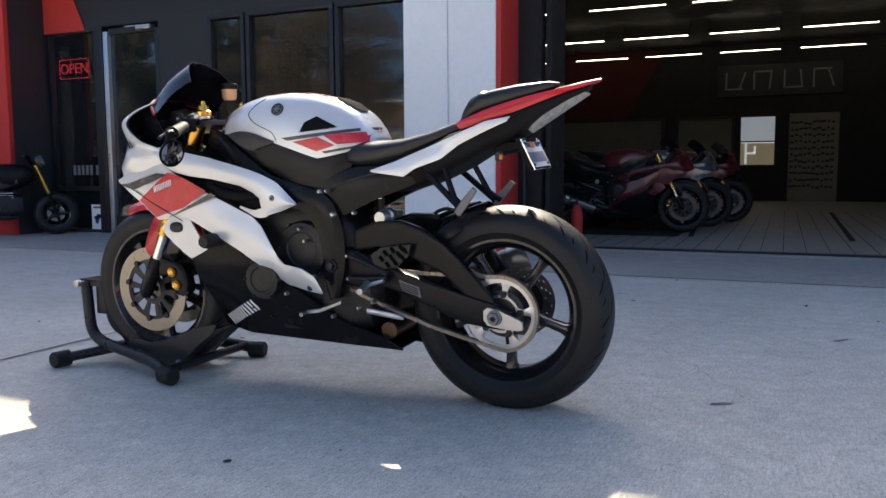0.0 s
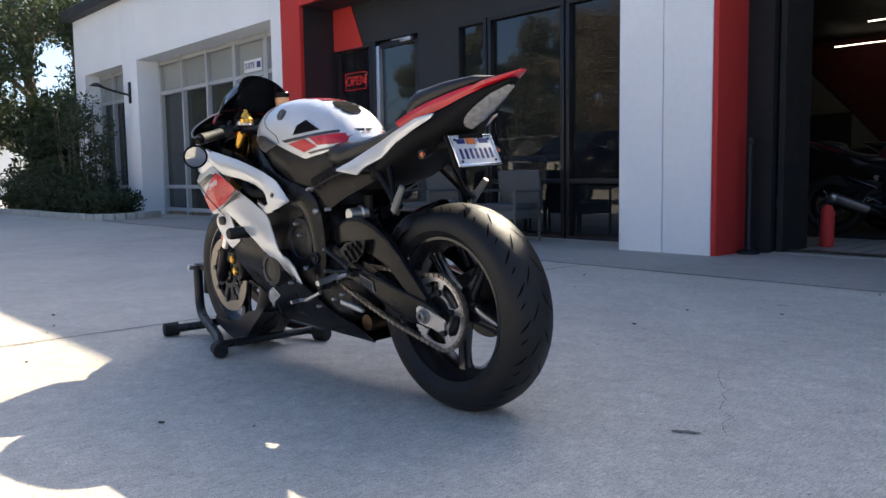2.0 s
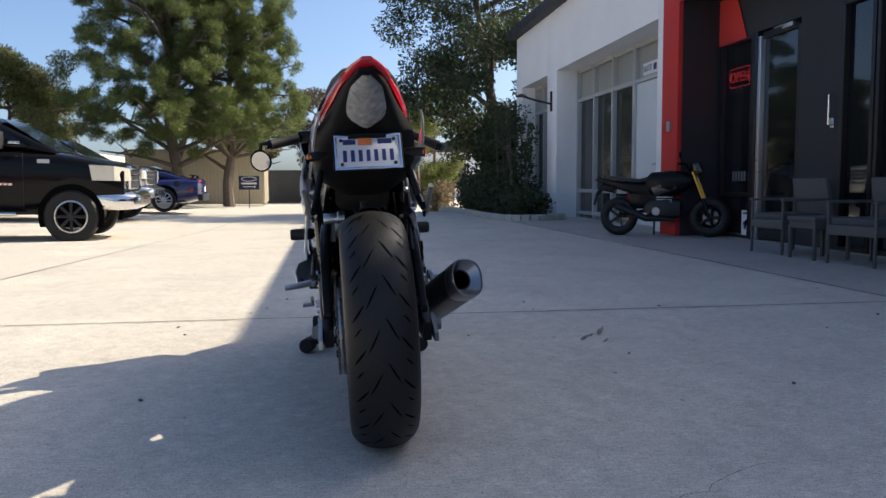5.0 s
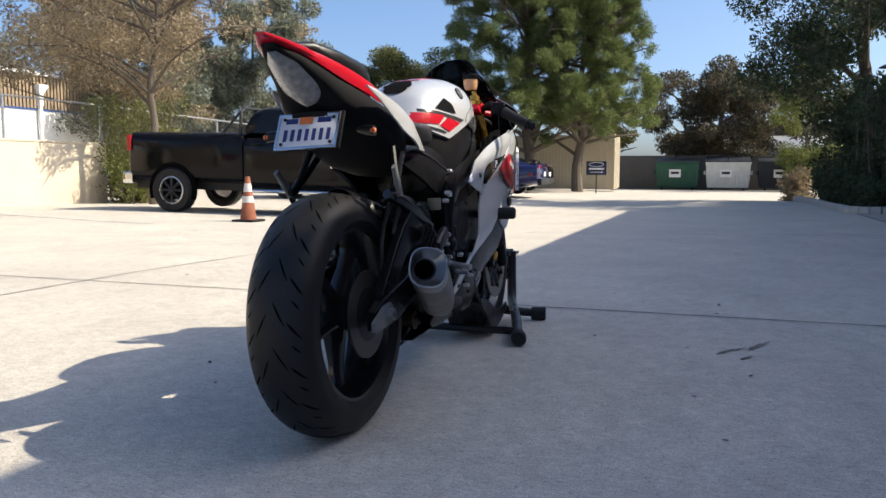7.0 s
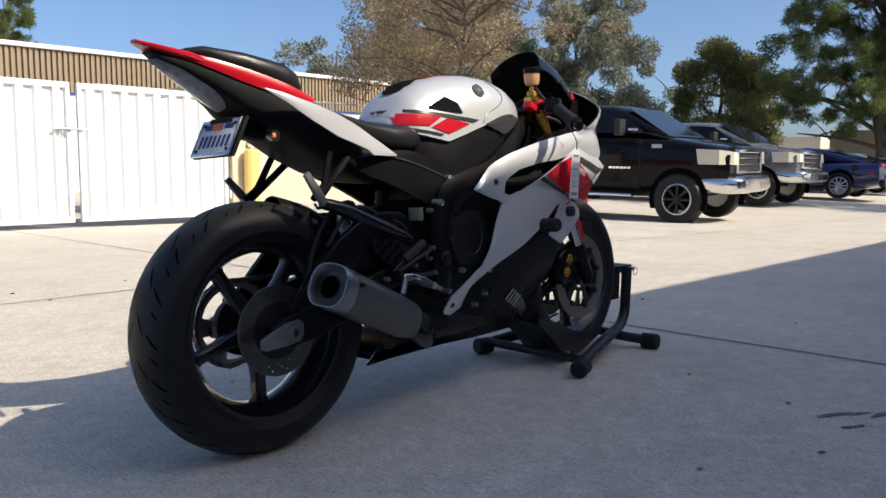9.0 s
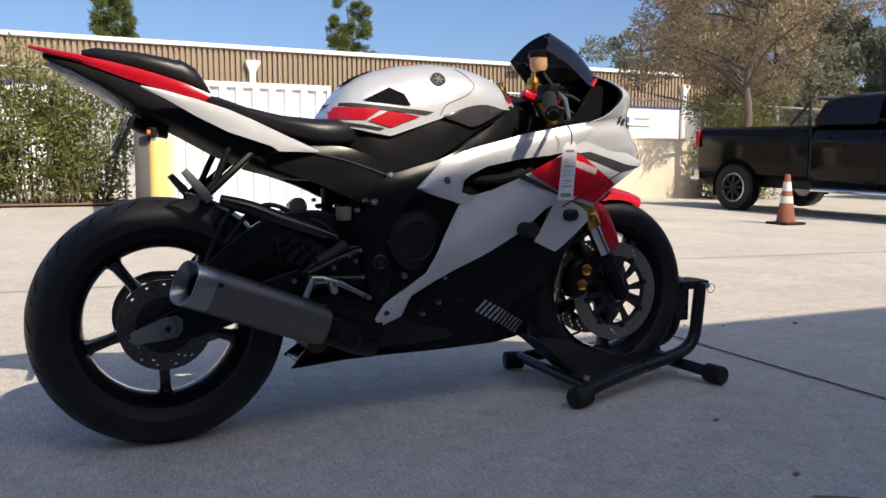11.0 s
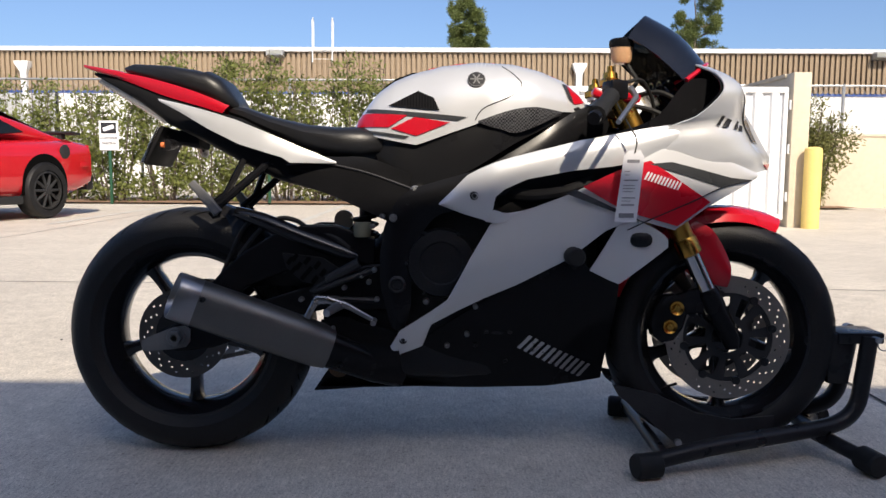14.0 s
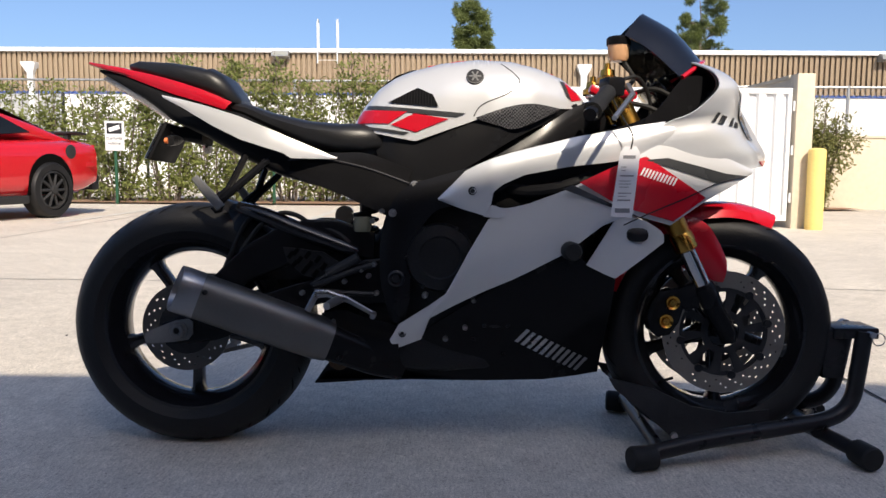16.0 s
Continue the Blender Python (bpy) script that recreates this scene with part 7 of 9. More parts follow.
def chain_fence(name, a, b, z0, z1, label):
    fe = empty(name, pose(0, 0, 0), label, "fence")
    a, b = Vector((*a, 0)), Vector((*b, 0))
    d = b - a
    n = max(1, round(d.length / 2.7))
    for k in range(n + 1):
        p = a + d * k / n
        bm = bmesh.new()
        tube(bm, [p + Vector((0, 0, z0 - 0.05)), p + Vector((0, 0, z1 + 0.03))], 0.03, 10)
        part("post", bm, "steel", fe)
    bm = bmesh.new()
    tube(bm, [a + Vector((0, 0, z1)), b + Vector((0, 0, z1))], 0.022, 8)
    part("top_rail", bm, "steel", fe)
    u, h = d.normalized(), z1 - z0
    bm = bmesh.new()
    r, s = 0.0022, 0.11
    side = Vector((-u.y, u.x, 0))
    for sgn in (-1, 1):
        for k in range(int((d.length + h) / s)):
            t0 = k * s
            p, q = (t0 - h, t0) if sgn > 0 else (t0, t0 - h)
            za, zb = z0, z1
            if sgn > 0:
                lo, hi = max(0, -p), min(h, d.length - p)
                pa, pb = a + u * (p + lo) + Vector((0, 0, z0 + lo)), a + u * (p + hi) + Vector((0, 0, z0 + hi))
            else:
                lo, hi = max(0, p - d.length), min(h, p)
                pa, pb = a + u * (p - lo) + Vector((0, 0, z0 + lo)), a + u * (p - hi) + Vector((0, 0, z0 + hi))
            if hi <= lo:
                continue
            w = Vector((u.x * r, u.y * r, 0))
            bm.faces.new([bm.verts.new(v) for v in (pa - w, pa + w, pb + w, pb - w)])
    part("mesh", bm, "steel", fe, "galvanised chain-link mesh", kind="stuff", flat=True)


chain_fence("chain_fence", (5.2, 12.7), (13.3, 12.7), 1.33, 2.20, "galvanised chain-link fence on top of the block wall")
chain_fence("chain_fence", (-14.0, 13.4), (0.5, 13.3), 0.0, 2.33, "galvanised chain-link fence behind the hedge")
chain_fence("chain_fence", (13.4, 12.75), (30, 14.6), 0.0, 2.2, "galvanised chain-link fence along the lot edge")

# ---- long brown building across the lot ----
BY = 23.4
wall("wall_across", -40, 34, BY, BY + 0.3, -0.8, 2.98, "white_wall", "white painted lower wall of the brown building")
wall("wall_across_core", -40, 34, BY + 0.02, BY + 14, 2.98, 4.24, "brown_panel", "brown upper wall of the long building")
wall("wall_across_end", 33.7, 34, BY + 0.3, BY + 14, -0.8, 2.98, "white_wall", "white end wall of the brown building")
wall("trim_across_coping", -40.1, 34.1, BY - 0.16, BY + 0.1, 4.24, 4.37, "white_metal", "white metal coping along the brown building", 0.01)
wall("trim_across_blue", -40, 34, BY - 0.03, BY, 2.93, 3.02, "blue_trim", "blue painted trim line")
across = empty("cladding", pose(0, 0, 0), "brown ribbed cladding of the long low building", "cladding", kind="structure")
rib_me = None
k = 0
x = -12.0
near_rib = boxes(((0, BY - 0.035, 3.62), (0.10, 0.07, 1.23)))
for k in range(290):
    x = -14.0 + 0.165 * k
    if rib_me is None:
        ob = part("rib", near_rib, "brown_panel", across, flat=True)
        rib_me = ob.data
        ob.location.x = x
    else:
        ob = new("rib", rib_me)
        ob.parent = across
        ob.location.x = x
rest = bmesh.new()
for x in [-40 + 0.165 * k for k in range(157)]:
    box(rest, (x, BY - 0.035, 3.62), (0.10, 0.07, 1.23))
part("far_ribs", rest, "brown_panel", across, kind="stuff", flat=True)


def roller_door(x0, x1, name):
    rd = empty(name, pose(0, 0, 0), "closed grey roller shutter in the white wall", "roller door", "roller doors", "structure")
    for k in range(26):
        z = -0.6 + 0.137 * k
        part("slat", boxes((((x0 + x1) / 2, BY - 0.03, z), (x1 - x0, 0.03, 0.125)), bevel=0.0), "grey_frame", rd, flat=True)
    for x in (x0 - 0.05, x1 + 0.05):
        part("guide", boxes(((x, BY - 0.03, 1.2), (0.08, 0.06, 3.7))), "dark_frame", rd)


for x0, x1, nm in ((14.7, 18.2, "door_4"), (-0.8, 1.7, "door_5"), (-15.6, -11.9, "door_6")):
    roller_door(x0, x1, nm)
sg = empty("unit_sign", pose(19.7, BY - 0.05, 2.45), "small white and blue unit sign on white wall", "sign")
part("panel", boxes(((0, 0, 0), (1.5, 0.03, 0.42)), bevel=0.004), "sign_white", sg)
part("mark", boxes(((-0.5, -0.02, 0.0), (0.32, 0.01, 0.22))), "blue_trim", sg)
part("bar", boxes(((0.25, -0.02, 0.05), (0.75, 0.01, 0.07))), "steel", sg)
for x in (-12.8, 4.75, 22.0):
    hp = empty("downpipe", pose(x, BY - 0.1, 0), "white rain head and downpipe on the brown building", "downpipe", "rain heads")
    bm = loft([[(-a, -a, z), (a, -a, z), (a, a, z), (-a, a, z)] for a, z in ((0.09, 3.1), (0.10, 3.56), (0.22, 3.82), (0.22, 3.90))])
    part("rain_head", bm, "white_metal", hp)
    part("pipe", boxes(((0, 0, 1.3), (0.14, 0.12, 3.9)), bevel=0.01), "white_metal", hp)
for x in (-4.80, 14.2, -22.0, 30.0):
    fl = empty("flood_lamp", pose(x, BY - 0.1, 4.20), "grey wall-mounted flood lamp under white coping", "wall lamp", "flood lamps")
    part("housing", loft([[(-0.26, -0.30, -0.10), (0.26, -0.30, -0.10), (0.26, -0.30, 0.05), (-0.26, -0.30, 0.05)], [(-0.26, 0.06, -0.16), (0.26, 0.06, -0.16), (0.26, 0.06, 0.12), (-0.26, 0.06, 0.12)]]), "steel", fl)
    part("lens", boxes(((0, -0.306, -0.02), (0.46, 0.01, 0.10))), "frost", fl)
ld = empty("roof_ladder", pose(-3.33, BY - 0.20, 0), "white steel roof ladder on the brown building", "ladder")
for s in (-1, 1):
    bm = bmesh.new()
    tube(bm, [(s * 0.31, 0, 3.9), (s * 0.31, 0, 5.20), (s * 0.31, 0.10, 5.27), (s * 0.31, 0.25, 5.18), (s * 0.31, 0.25, 4.37)], 0.022, 8)
    part("rail", bm, "white_metal", ld)
for k in range(2):
    bm = bmesh.new()
    tube(bm, [(-0.31, 0, 4.0 + 0.3 * k), (0.31, 0, 4.0 + 0.3 * k)], 0.008, 6)
    part("rung", bm, "white_metal", ld)

# ---- plants ----
def leaf_cloud(name, clumps, per, size, material, parent, seed, long=1.0, droop=0.0, wide=0.30):
    """Leaves spread through many uneven clumps; each leaf is a small blade."""
    rnd = np.random.RandomState(seed)
    blocks = []
    for (cx, cy, cz), r, flat in clumps:
        n = int(per * 13 * (r ** 2) * rnd.uniform(0.7, 1.3)) + 10
        d = rnd.normal(size=(n, 3))
        d /= np.linalg.norm(d, axis=1)[:, None] + 1e-9
        rad = r * (0.25 + 0.75 * rnd.uniform(size=n) ** 0.6)
        o = d * rad[:, None] * np.array([1, 1, flat]) + np.array([cx, cy, cz])
        a = rnd.normal(size=(n, 3)) + d * 0.6
        a[:, 2] -= droop
        a /= np.linalg.norm(a, axis=1)[:, None] + 1e-9
        b = np.cross(a, rnd.normal(size=(n, 3)))
        b /= np.linalg.norm(b, axis=1)[:, None] + 1e-9
        s = (size * 0.74 * rnd.uniform(0.6, 1.3, size=n))[:, None]
        blocks.append(np.stack([o, o + a * s * long * 0.5 + b * s * wide, o + a * s * long, o + a * s * long * 0.5 - b * s * wide], axis=1).reshape(-1, 3))
    verts = np.concatenate(blocks).astype(np.float32)
    n = len(verts)
    me = bpy.data.meshes.new(name)
    me.vertices.add(n)
    me.vertices.foreach_set("co", verts.ravel())
    me.loops.add(n)
    me.loops.foreach_set("vertex_index", np.arange(n, dtype=np.int32))
    me.polygons.add(n // 4)
    me.polygons.foreach_set("loop_start", np.arange(0, n, 4, dtype=np.int32))
    me.update(calc_edges=True)
    me.validate()
    me.materials.append(M[material])
    ob = new(name, me)
    ob.parent = parent
    return tagged(ob, kind="stuff")


def tree(x, y, z0, h, crown_r, trunk_h, r0, material, label, seed, per=60, leaf=0.16, clump=0.9, nclump=40, lean=(0, 0), long=1.4, shape=1.0, flat=0.75, limbs=9, low=0.35, droop=0.0, bare=0, wide=0.30):
    random.seed(seed)
    t = empty("tree", pose(x, y, z0), label, "tree", "trees round the lot")
    bm = bmesh.new()
    top = Vector((lean[0] * h, lean[1] * h, h * 0.86))
    pts = [Vector((0, 0, -0.25)), Vector((0, 0, 0.15))]
    for k in range(1, 8):
        f = k / 7
        pts.append(Vector((top.x * f ** 1.3 + random.uniform(-0.05, 0.05) * h * 0.3, top.y * f ** 1.3 + random.uniform(-0.05, 0.05) * h * 0.3, top.z * f)))
    rs = [r0 * 1.35, r0 * 1.1] + [r0 * (1 - 0.88 * k / 7) for k in range(1, 8)]
    path = spline(pts, 22)
    tube(bm, path, [lerp(list(zip([i / (len(rs) - 1) for i in range(len(rs))], rs)), k / 21) for k in range(22)], 10)
    clumps = []
    for k in range(limbs + bare):
        f = random.uniform(trunk_h / h, 0.9)
        st_ = path[min(21, int(f * 21))]
        a = 2.399 * k + random.uniform(-0.4, 0.4)
        env = crown_r * (1 - shape * max(0, (f - low)) / (1 - low + 0.01)) if shape else crown_r
        ln = max(0.4, env * random.uniform(0.65, 1.05))
        end = st_ + Vector((math.cos(a) * ln, math.sin(a) * ln, ln * random.uniform(0.1, 0.75)))
        midp = st_.lerp(end, 0.5) + Vector((random.uniform(-0.2, 0.2), random.uniform(-0.2, 0.2), random.uniform(0, 0.3)))
        tube(bm, spline([st_, midp, end], 8), [r0 * 0.38 * (1 - 0.8 * i / 7) for i in range(8)], 6)
        for j in range(3):
            q = st_.lerp(end, random.uniform(0.5, 1.0))
            e2 = q + Vector((random.uniform(-1, 1), random.uniform(-1, 1), random.uniform(-0.1, 0.9))) * ln * 0.42
            tube(bm, [q, q.lerp(e2, 0.5) + Vector((0, 0, 0.06)), e2], [r0 * 0.13, r0 * 0.09, r0 * 0.03], 5)
            if k < limbs:
                clumps.append((tuple(e2), clump * random.uniform(0.45, 1.0), flat))
    part("trunk", bm, "bark", t)
    tries = 0
    while len(clumps) < nclump and tries < 2000:
        tries += 1
        f = random.uniform(0, 1)
        z = trunk_h + (h - trunk_h) * f
        env = crown_r * (math.sin(math.pi * (0.12 + 0.80 * f)) if not shape else (1.05 - shape * f))
        rr, a = env * math.sqrt(random.uniform(0.1, 1)), random.uniform(0, 2 * math.pi)
        clumps.append(((math.cos(a) * rr + top.x * f, math.sin(a) * rr + top.y * f, z), clump * random.uniform(0.4, 1.0), flat))
    leaf_cloud("crown", clumps, per, leaf, material, t, seed, long, droop, wide)
    return t


tree(13.0, 11.0, -0.1, 7.2, 2.7, 3.3, 0.11, "leaf_dry", "half-bare brown-leaved tree behind the pickup", 21, 95, 0.085, 0.62, 92, (0.05, 0.0), 1.3, 0.0, 0.7, 18, bare=10)
tree(16.6, 15.3, -0.2, 7.2, 2.8, 3.0, 0.12, "leaf_dry", "dry brown-leaved tree beyond the fence", 22, 90, 0.11, 0.75, 90, (0.0, 0.03), 1.3, 0.0, 0.7, 12, bare=10)
tree(31.0, 19.5, -0.4, 9.3, 3.6, 2.4, 0.22, "leaf_grey", "tall grey-green eucalyptus beyond the lot", 23, 150, 0.13, 0.90, 86, (0.02, 0.02), 2.2, 0.3, 0.8, 12, droop=0.5)
tree(26.0, 22.3, -0.4, 8.8, 3.3, 2.4, 0.22, "leaf_grey", "tall grey-green eucalyptus beyond the lot", 24, 150, 0.13, 0.90, 82, (0.02, 0.02), 2.2, 0.3, 0.8, 12, droop=0.5)
tree(33.9, 13.7, -0.4, 6.5, 3.0, 1.7, 0.20, "leaf_mid", "round olive-green oak behind parked vehicles", 25, 190, 0.125, 0.85, 100, (0, 0), 1.3, 0.0, 0.8, 12)
tree(32.0, 6.6, -0.5, 12.5, 4.4, 3.2, 0.28, "leaf_pine", "large dense green pine in front of the container", 26, 560, 0.10, 0.36, 520, (0, 0.02), 2.6, 0.45, 0.8, 40, low=0.2, wide=0.13)
tree(32.4, 4.5, -0.5, 11.5, 3.3, 3.1, 0.24, "leaf_pine", "large dense green pine in front of the container", 27, 560, 0.10, 0.36, 430, (0, -0.02), 2.6, 0.4, 0.8, 40, low=0.2, wide=0.13)
tree(46.2, -1.4, -0.8, 6.2, 4.3, 1.9, 0.26, "leaf_rust", "spreading dark brown-green tree behind the bins", 28, 95, 0.19, 1.05, 84, (0, 0), 1.3, 0.0, 0.7, 16)
tree(46.0, 6.0, -0.8, 6.4, 3.0, 1.6, 0.22, "leaf_mid", "olive-green tree behind the container", 29, 75, 0.22, 1.0, 40, (0, 0), 1.3, 0.0, 0.7, 10)
tree(22.4, -5.0, -0.3, 9.5, 3.2, 2.8, 0.26, "leaf_dark", "large dark-green tree leaning beside the building", 30, 90, 0.12, 0.85, 110, (0.02, 0.07), 1.6, 0.0, 0.8, 18)
tree(19.3, -5.2, -0.2, 5.4, 1.8, 1.2, 0.14, "leaf_dark", "dark-green tree in the planter by the building", 31, 90, 0.14, 0.85, 50, (0.0, 0.03), 1.5, 0.0, 0.8, 10)
tree(40.0, -5.3, -0.5, 6.4, 1.7, 1.0, 0.12, "leaf_hedge", "yellow-green sunlit tree beyond the planter", 32, 150, 0.12, 0.6, 60, (0, 0), 1.4, 0.0, 0.8, 9)
tree(1.9, 58.0, -0.5, 13.2, 1.7, 5.0, 0.25, "leaf_pine", "far tall pine rising over the brown building", 33, 260, 0.18, 0.40, 150, (0, 0), 2.4, 0.35, 0.8, 12, wide=0.16)
tree(18.6, 57.0, -0.5, 15.4, 2.3, 5.0, 0.25, "leaf_pine", "far open pine rising over the brown building", 34, 260, 0.18, 0.40, 130, (0, 0), 2.4, 0.4, 0.7, 12, wide=0.16)
tree(27.5, 33.0, -0.5, 9.0, 3.0, 2.5, 0.22, "leaf_grey", "grey-green tree beyond the brown building", 35, 55, 0.2, 1.0, 40, (0, 0), 1.6, 0.2, 0.8, 10)
tree(33.0, 42.0, -0.5, 9.5, 3.4, 2.5, 0.22, "leaf_grey", "grey-green tree beyond the brown building", 36, 55, 0.24, 1.0, 40, (0, 0), 1.6, 0.2, 0.8, 10)
# tree added off to the side, out of view, mirrored in the shop windows
tree(-24.0, 17.0, 0, 8.5, 3.2, 2.0, 0.2, "leaf_mid", "green tree added out of view for the window reflections", 37, 40, 0.25, 1.1, 44, (0, 0), 1.3, 0.0, 0.8, 10)


def shrub(x, y, z0, h, r, material, label, seed, stems=7, per=150, leaf=0.075, cat="shrub", gap=0.35, group="hedge shrubs"):
    random.seed(seed)
    s_ = empty("shrub", pose(x, y, z0), label, cat, group)
    bm = bmesh.new()
    clumps = []
    for k in range(stems):
        a = 2 * math.pi * k / stems + random.uniform(-0.5, 0.5)
        q = Vector((math.cos(a) * r * 0.35, math.sin(a) * r * 0.3, 0))
        e = Vector((math.cos(a) * r * random.uniform(0.5, 0.95), math.sin(a) * r * random.uniform(0.4, 0.8), h * random.uniform(0.72, 0.98)))
        path = spline([q * 0.6 + Vector((0, 0, -0.05)), q.lerp(e, 0.4) + Vector((random.uniform(-0.1, 0.1), 0, 0)), e], 9)
        tube(bm, path, [0.022 * (1 - 0.8 * i / 8) for i in range(9)], 5)
        for j in range(7):
            f = random.uniform(gap, 1.0)
            p = path[min(8, int(f * 8))] + Vector((random.uniform(-1, 1), random.uniform(-1, 1), random.uniform(-0.5, 0.7))) * r * 0.30
            tube(bm, [path[min(8, int(f * 8))], p], [0.008, 0.003], 4)
            clumps.append((tuple(p), r * random.uniform(0.16, 0.40), 0.9))
    part("stem", bm, "bark", s_)
    leaf_cloud("foliage", clumps, per * 0.28 / (r * r + 0.2), leaf, material, s_, seed, 1.5)
    return s_


for i, (x, h) in enumerate(((-11.2, 1.8), (-10.2, 2.1), (-9.2, 1.9), (-8.2, 1.95), (-7.3, 2.25), (-6.5, 2.2), (-5.6, 2.15), (-4.7, 2.55), (-3.9, 2.6), (-3.1, 2.75), (-2.4, 2.55), (-1.7, 2.4), (-1.0, 2.6), (-0.4, 2.3), (0.0, 1.9))):
    shrub(x, 12.85 + 0.15 * ((i * 7) % 3 - 1), 0.0, h * (1.08 if x > -8 else 0.9), 0.72, "leaf_hedge", "leggy sunlit yellow-green shrub against the fence", 60 + i, 11, 195, 0.085, gap=0.22)
shrub(7.05, 12.1, 0.0, 1.95, 0.66, "leaf_mid", "dense dark-green bush beside the block wall", 90, 16, 480, 0.065, gap=0.12)
shrub(14.0, 12.2, -0.1, 2.5, 1.15, "leaf_mid", "dense green bush under the brown tree", 91, 18, 620, 0.075, gap=0.1)
shrub(13.2, 11.7, -0.1, 1.1, 0.6, "leaf_hedge", "low green bush beside the block wall end", 92, 8, 130, 0.08)
for i, (x, y, h, r) in enumerate(((13.4, -3.75, 0.45, 0.45), (14.4, -3.7, 0.55, 0.5), (15.5, -3.75, 0.7, 0.55), (16.6, -3.7, 0.9, 0.6), (17.8, -3.75, 1.2, 0.6), (19.0, -3.8, 1.0, 0.6), (20.2, -3.8, 0.9, 0.55), (15.0, -4.0, 2.5, 0.55), (16.6, -4.05, 3.0, 0.7))):
    shrub(x, y, 0.02, h, r, "leaf_dark", "dark-green planting in the kerbed bed", 100 + i, 8, 160, 0.09, group="planter shrubs", gap=0.1)
shrub(24.0, -3.4, -0.3, 1.1, 0.6, "leaf_dry", "reddish ornamental grass at the planter end", 120, 9, 120, 0.14, group="planter shrubs", gap=0.1)
# beds
def bed(name, pts, lift, label):
    bm = bmesh.new()
    n = len(pts)
    bm.faces.new([bm.verts.new((x, y, ground_z(x, y) + lift)) for x, y in pts])
    part(name, bm, "soil", None, label, kind="structure")


bed("ground_bed", [(-14, 12.0), (0.58, 12.0), (0.58, 14.0), (-14, 14.0)], 0.03, "brown mulch bed under the hedge")
bed("ground_bed", [(5.9, 11.9), (7.9, 11.9), (7.9, 12.57), (5.9, 12.57)], 0.03, "brown mulch bed under the bush")
kerb_pts = spline([(12.75, -4.3, 0), (12.35, -3.75, 0), (12.7, -3.25, 0), (14.0, -3.1, 0), (17.5, -3.05, 0), (20.8, -3.1, 0), (23.0, -3.3, 0)], 46)
bed("ground_bed", [(p.x, p.y) for p in kerb_pts] + [(23.0, -6), (17.7, -6), (17.65, -4.3)], 0.05, "dark soil bed along the building")
kerb = bmesh.new()
for a, b in zip(kerb_pts[::2], kerb_pts[2::2]):
    d = b - a
    box(kerb, (a + b) / 2 + Vector((0, 0, ground_z(a.x, a.y) + 0.05)), (d.length * 0.96, 0.14, 0.13 + random.uniform(-0.01, 0.01)), (random.uniform(-3, 3), 0, math.degrees(math.atan2(d.y, d.x))), 0.015)
M["kerb"] = mat("pale_kerb_stone", (0.45, 0.43, 0.39), 0.9, vary=0.15, scale=5, bump=0.3)
part("kerb", kerb, "kerb", None, "pale broken kerb stones round the planter", kind="structure")


# ---- signs, cone, bins, container ----
cp = empty("parking_sign", pose(-5.35, 12.0, -0.09), "small white customer parking sign on green post", "sign")
part("post", boxes(((0, 0, 0.6), (0.05, 0.03, 1.3)), bevel=0.004), "green_post", cp)
part("panel", boxes(((0, -0.025, 1.30), (0.34, 0.008, 0.52)), bevel=0.003), "sign_white", cp)
part("emblem", boxes(((0, -0.032, 1.43), (0.27, 0.004, 0.19)), bevel=0.001), "ink", cp)
part("emblem_bar", boxes(((0, -0.036, 1.43), (0.20, 0.004, 0.07), (0, -18, 0))), "sign_white", cp)
for txt, z in (("CUSTOMER", 1.25), ("PARKING", 1.16)):
    wd = words("lettering", txt, 0.058, Matrix.Identity(4), "ink", cp)
    wd.matrix_basis = pose(0, -0.032, z, 90, 0, 0)
cp2 = empty("sign_post", pose(-2.55, 12.1, 0), "slim green steel post at the hedge", "post")
part("post", boxes(((0, 0, 0.75), (0.05, 0.03, 1.6)), bevel=0.004), "green_post", cp2)

cz = ground_z(8.40, 5.62)
cone = empty("traffic_cone", pose(8.40, 5.62, cz) @ Matrix.Scale(0.95, 4), "dirty orange traffic cone with two white bands", "traffic cone")
part("base", boxes(((0, 0, 0.018), (0.38, 0.38, 0.036)), bevel=0.012), "rubber", cone)
bm = bmesh.new()
lathe(bm, [(0.135, 0.03), (0.125, 0.06), (0.035, 0.70), (0.028, 0.71), (0.02, 0.71)], (0, 0, 0), "z", 24)
part("body", bm, "cone", cone)
for z0, z1 in ((0.30, 0.40), (0.47, 0.60)):
    f = lambda z: 0.125 - 0.09 * (z - 0.06) / 0.64 + 0.002  # noqa: E731
    bm = bmesh.new()
    lathe(bm, [(f(z0), z0), (f(z1), z1)], (0, 0, 0), "z", 24)
    part("band", bm, "cone_band", cone)


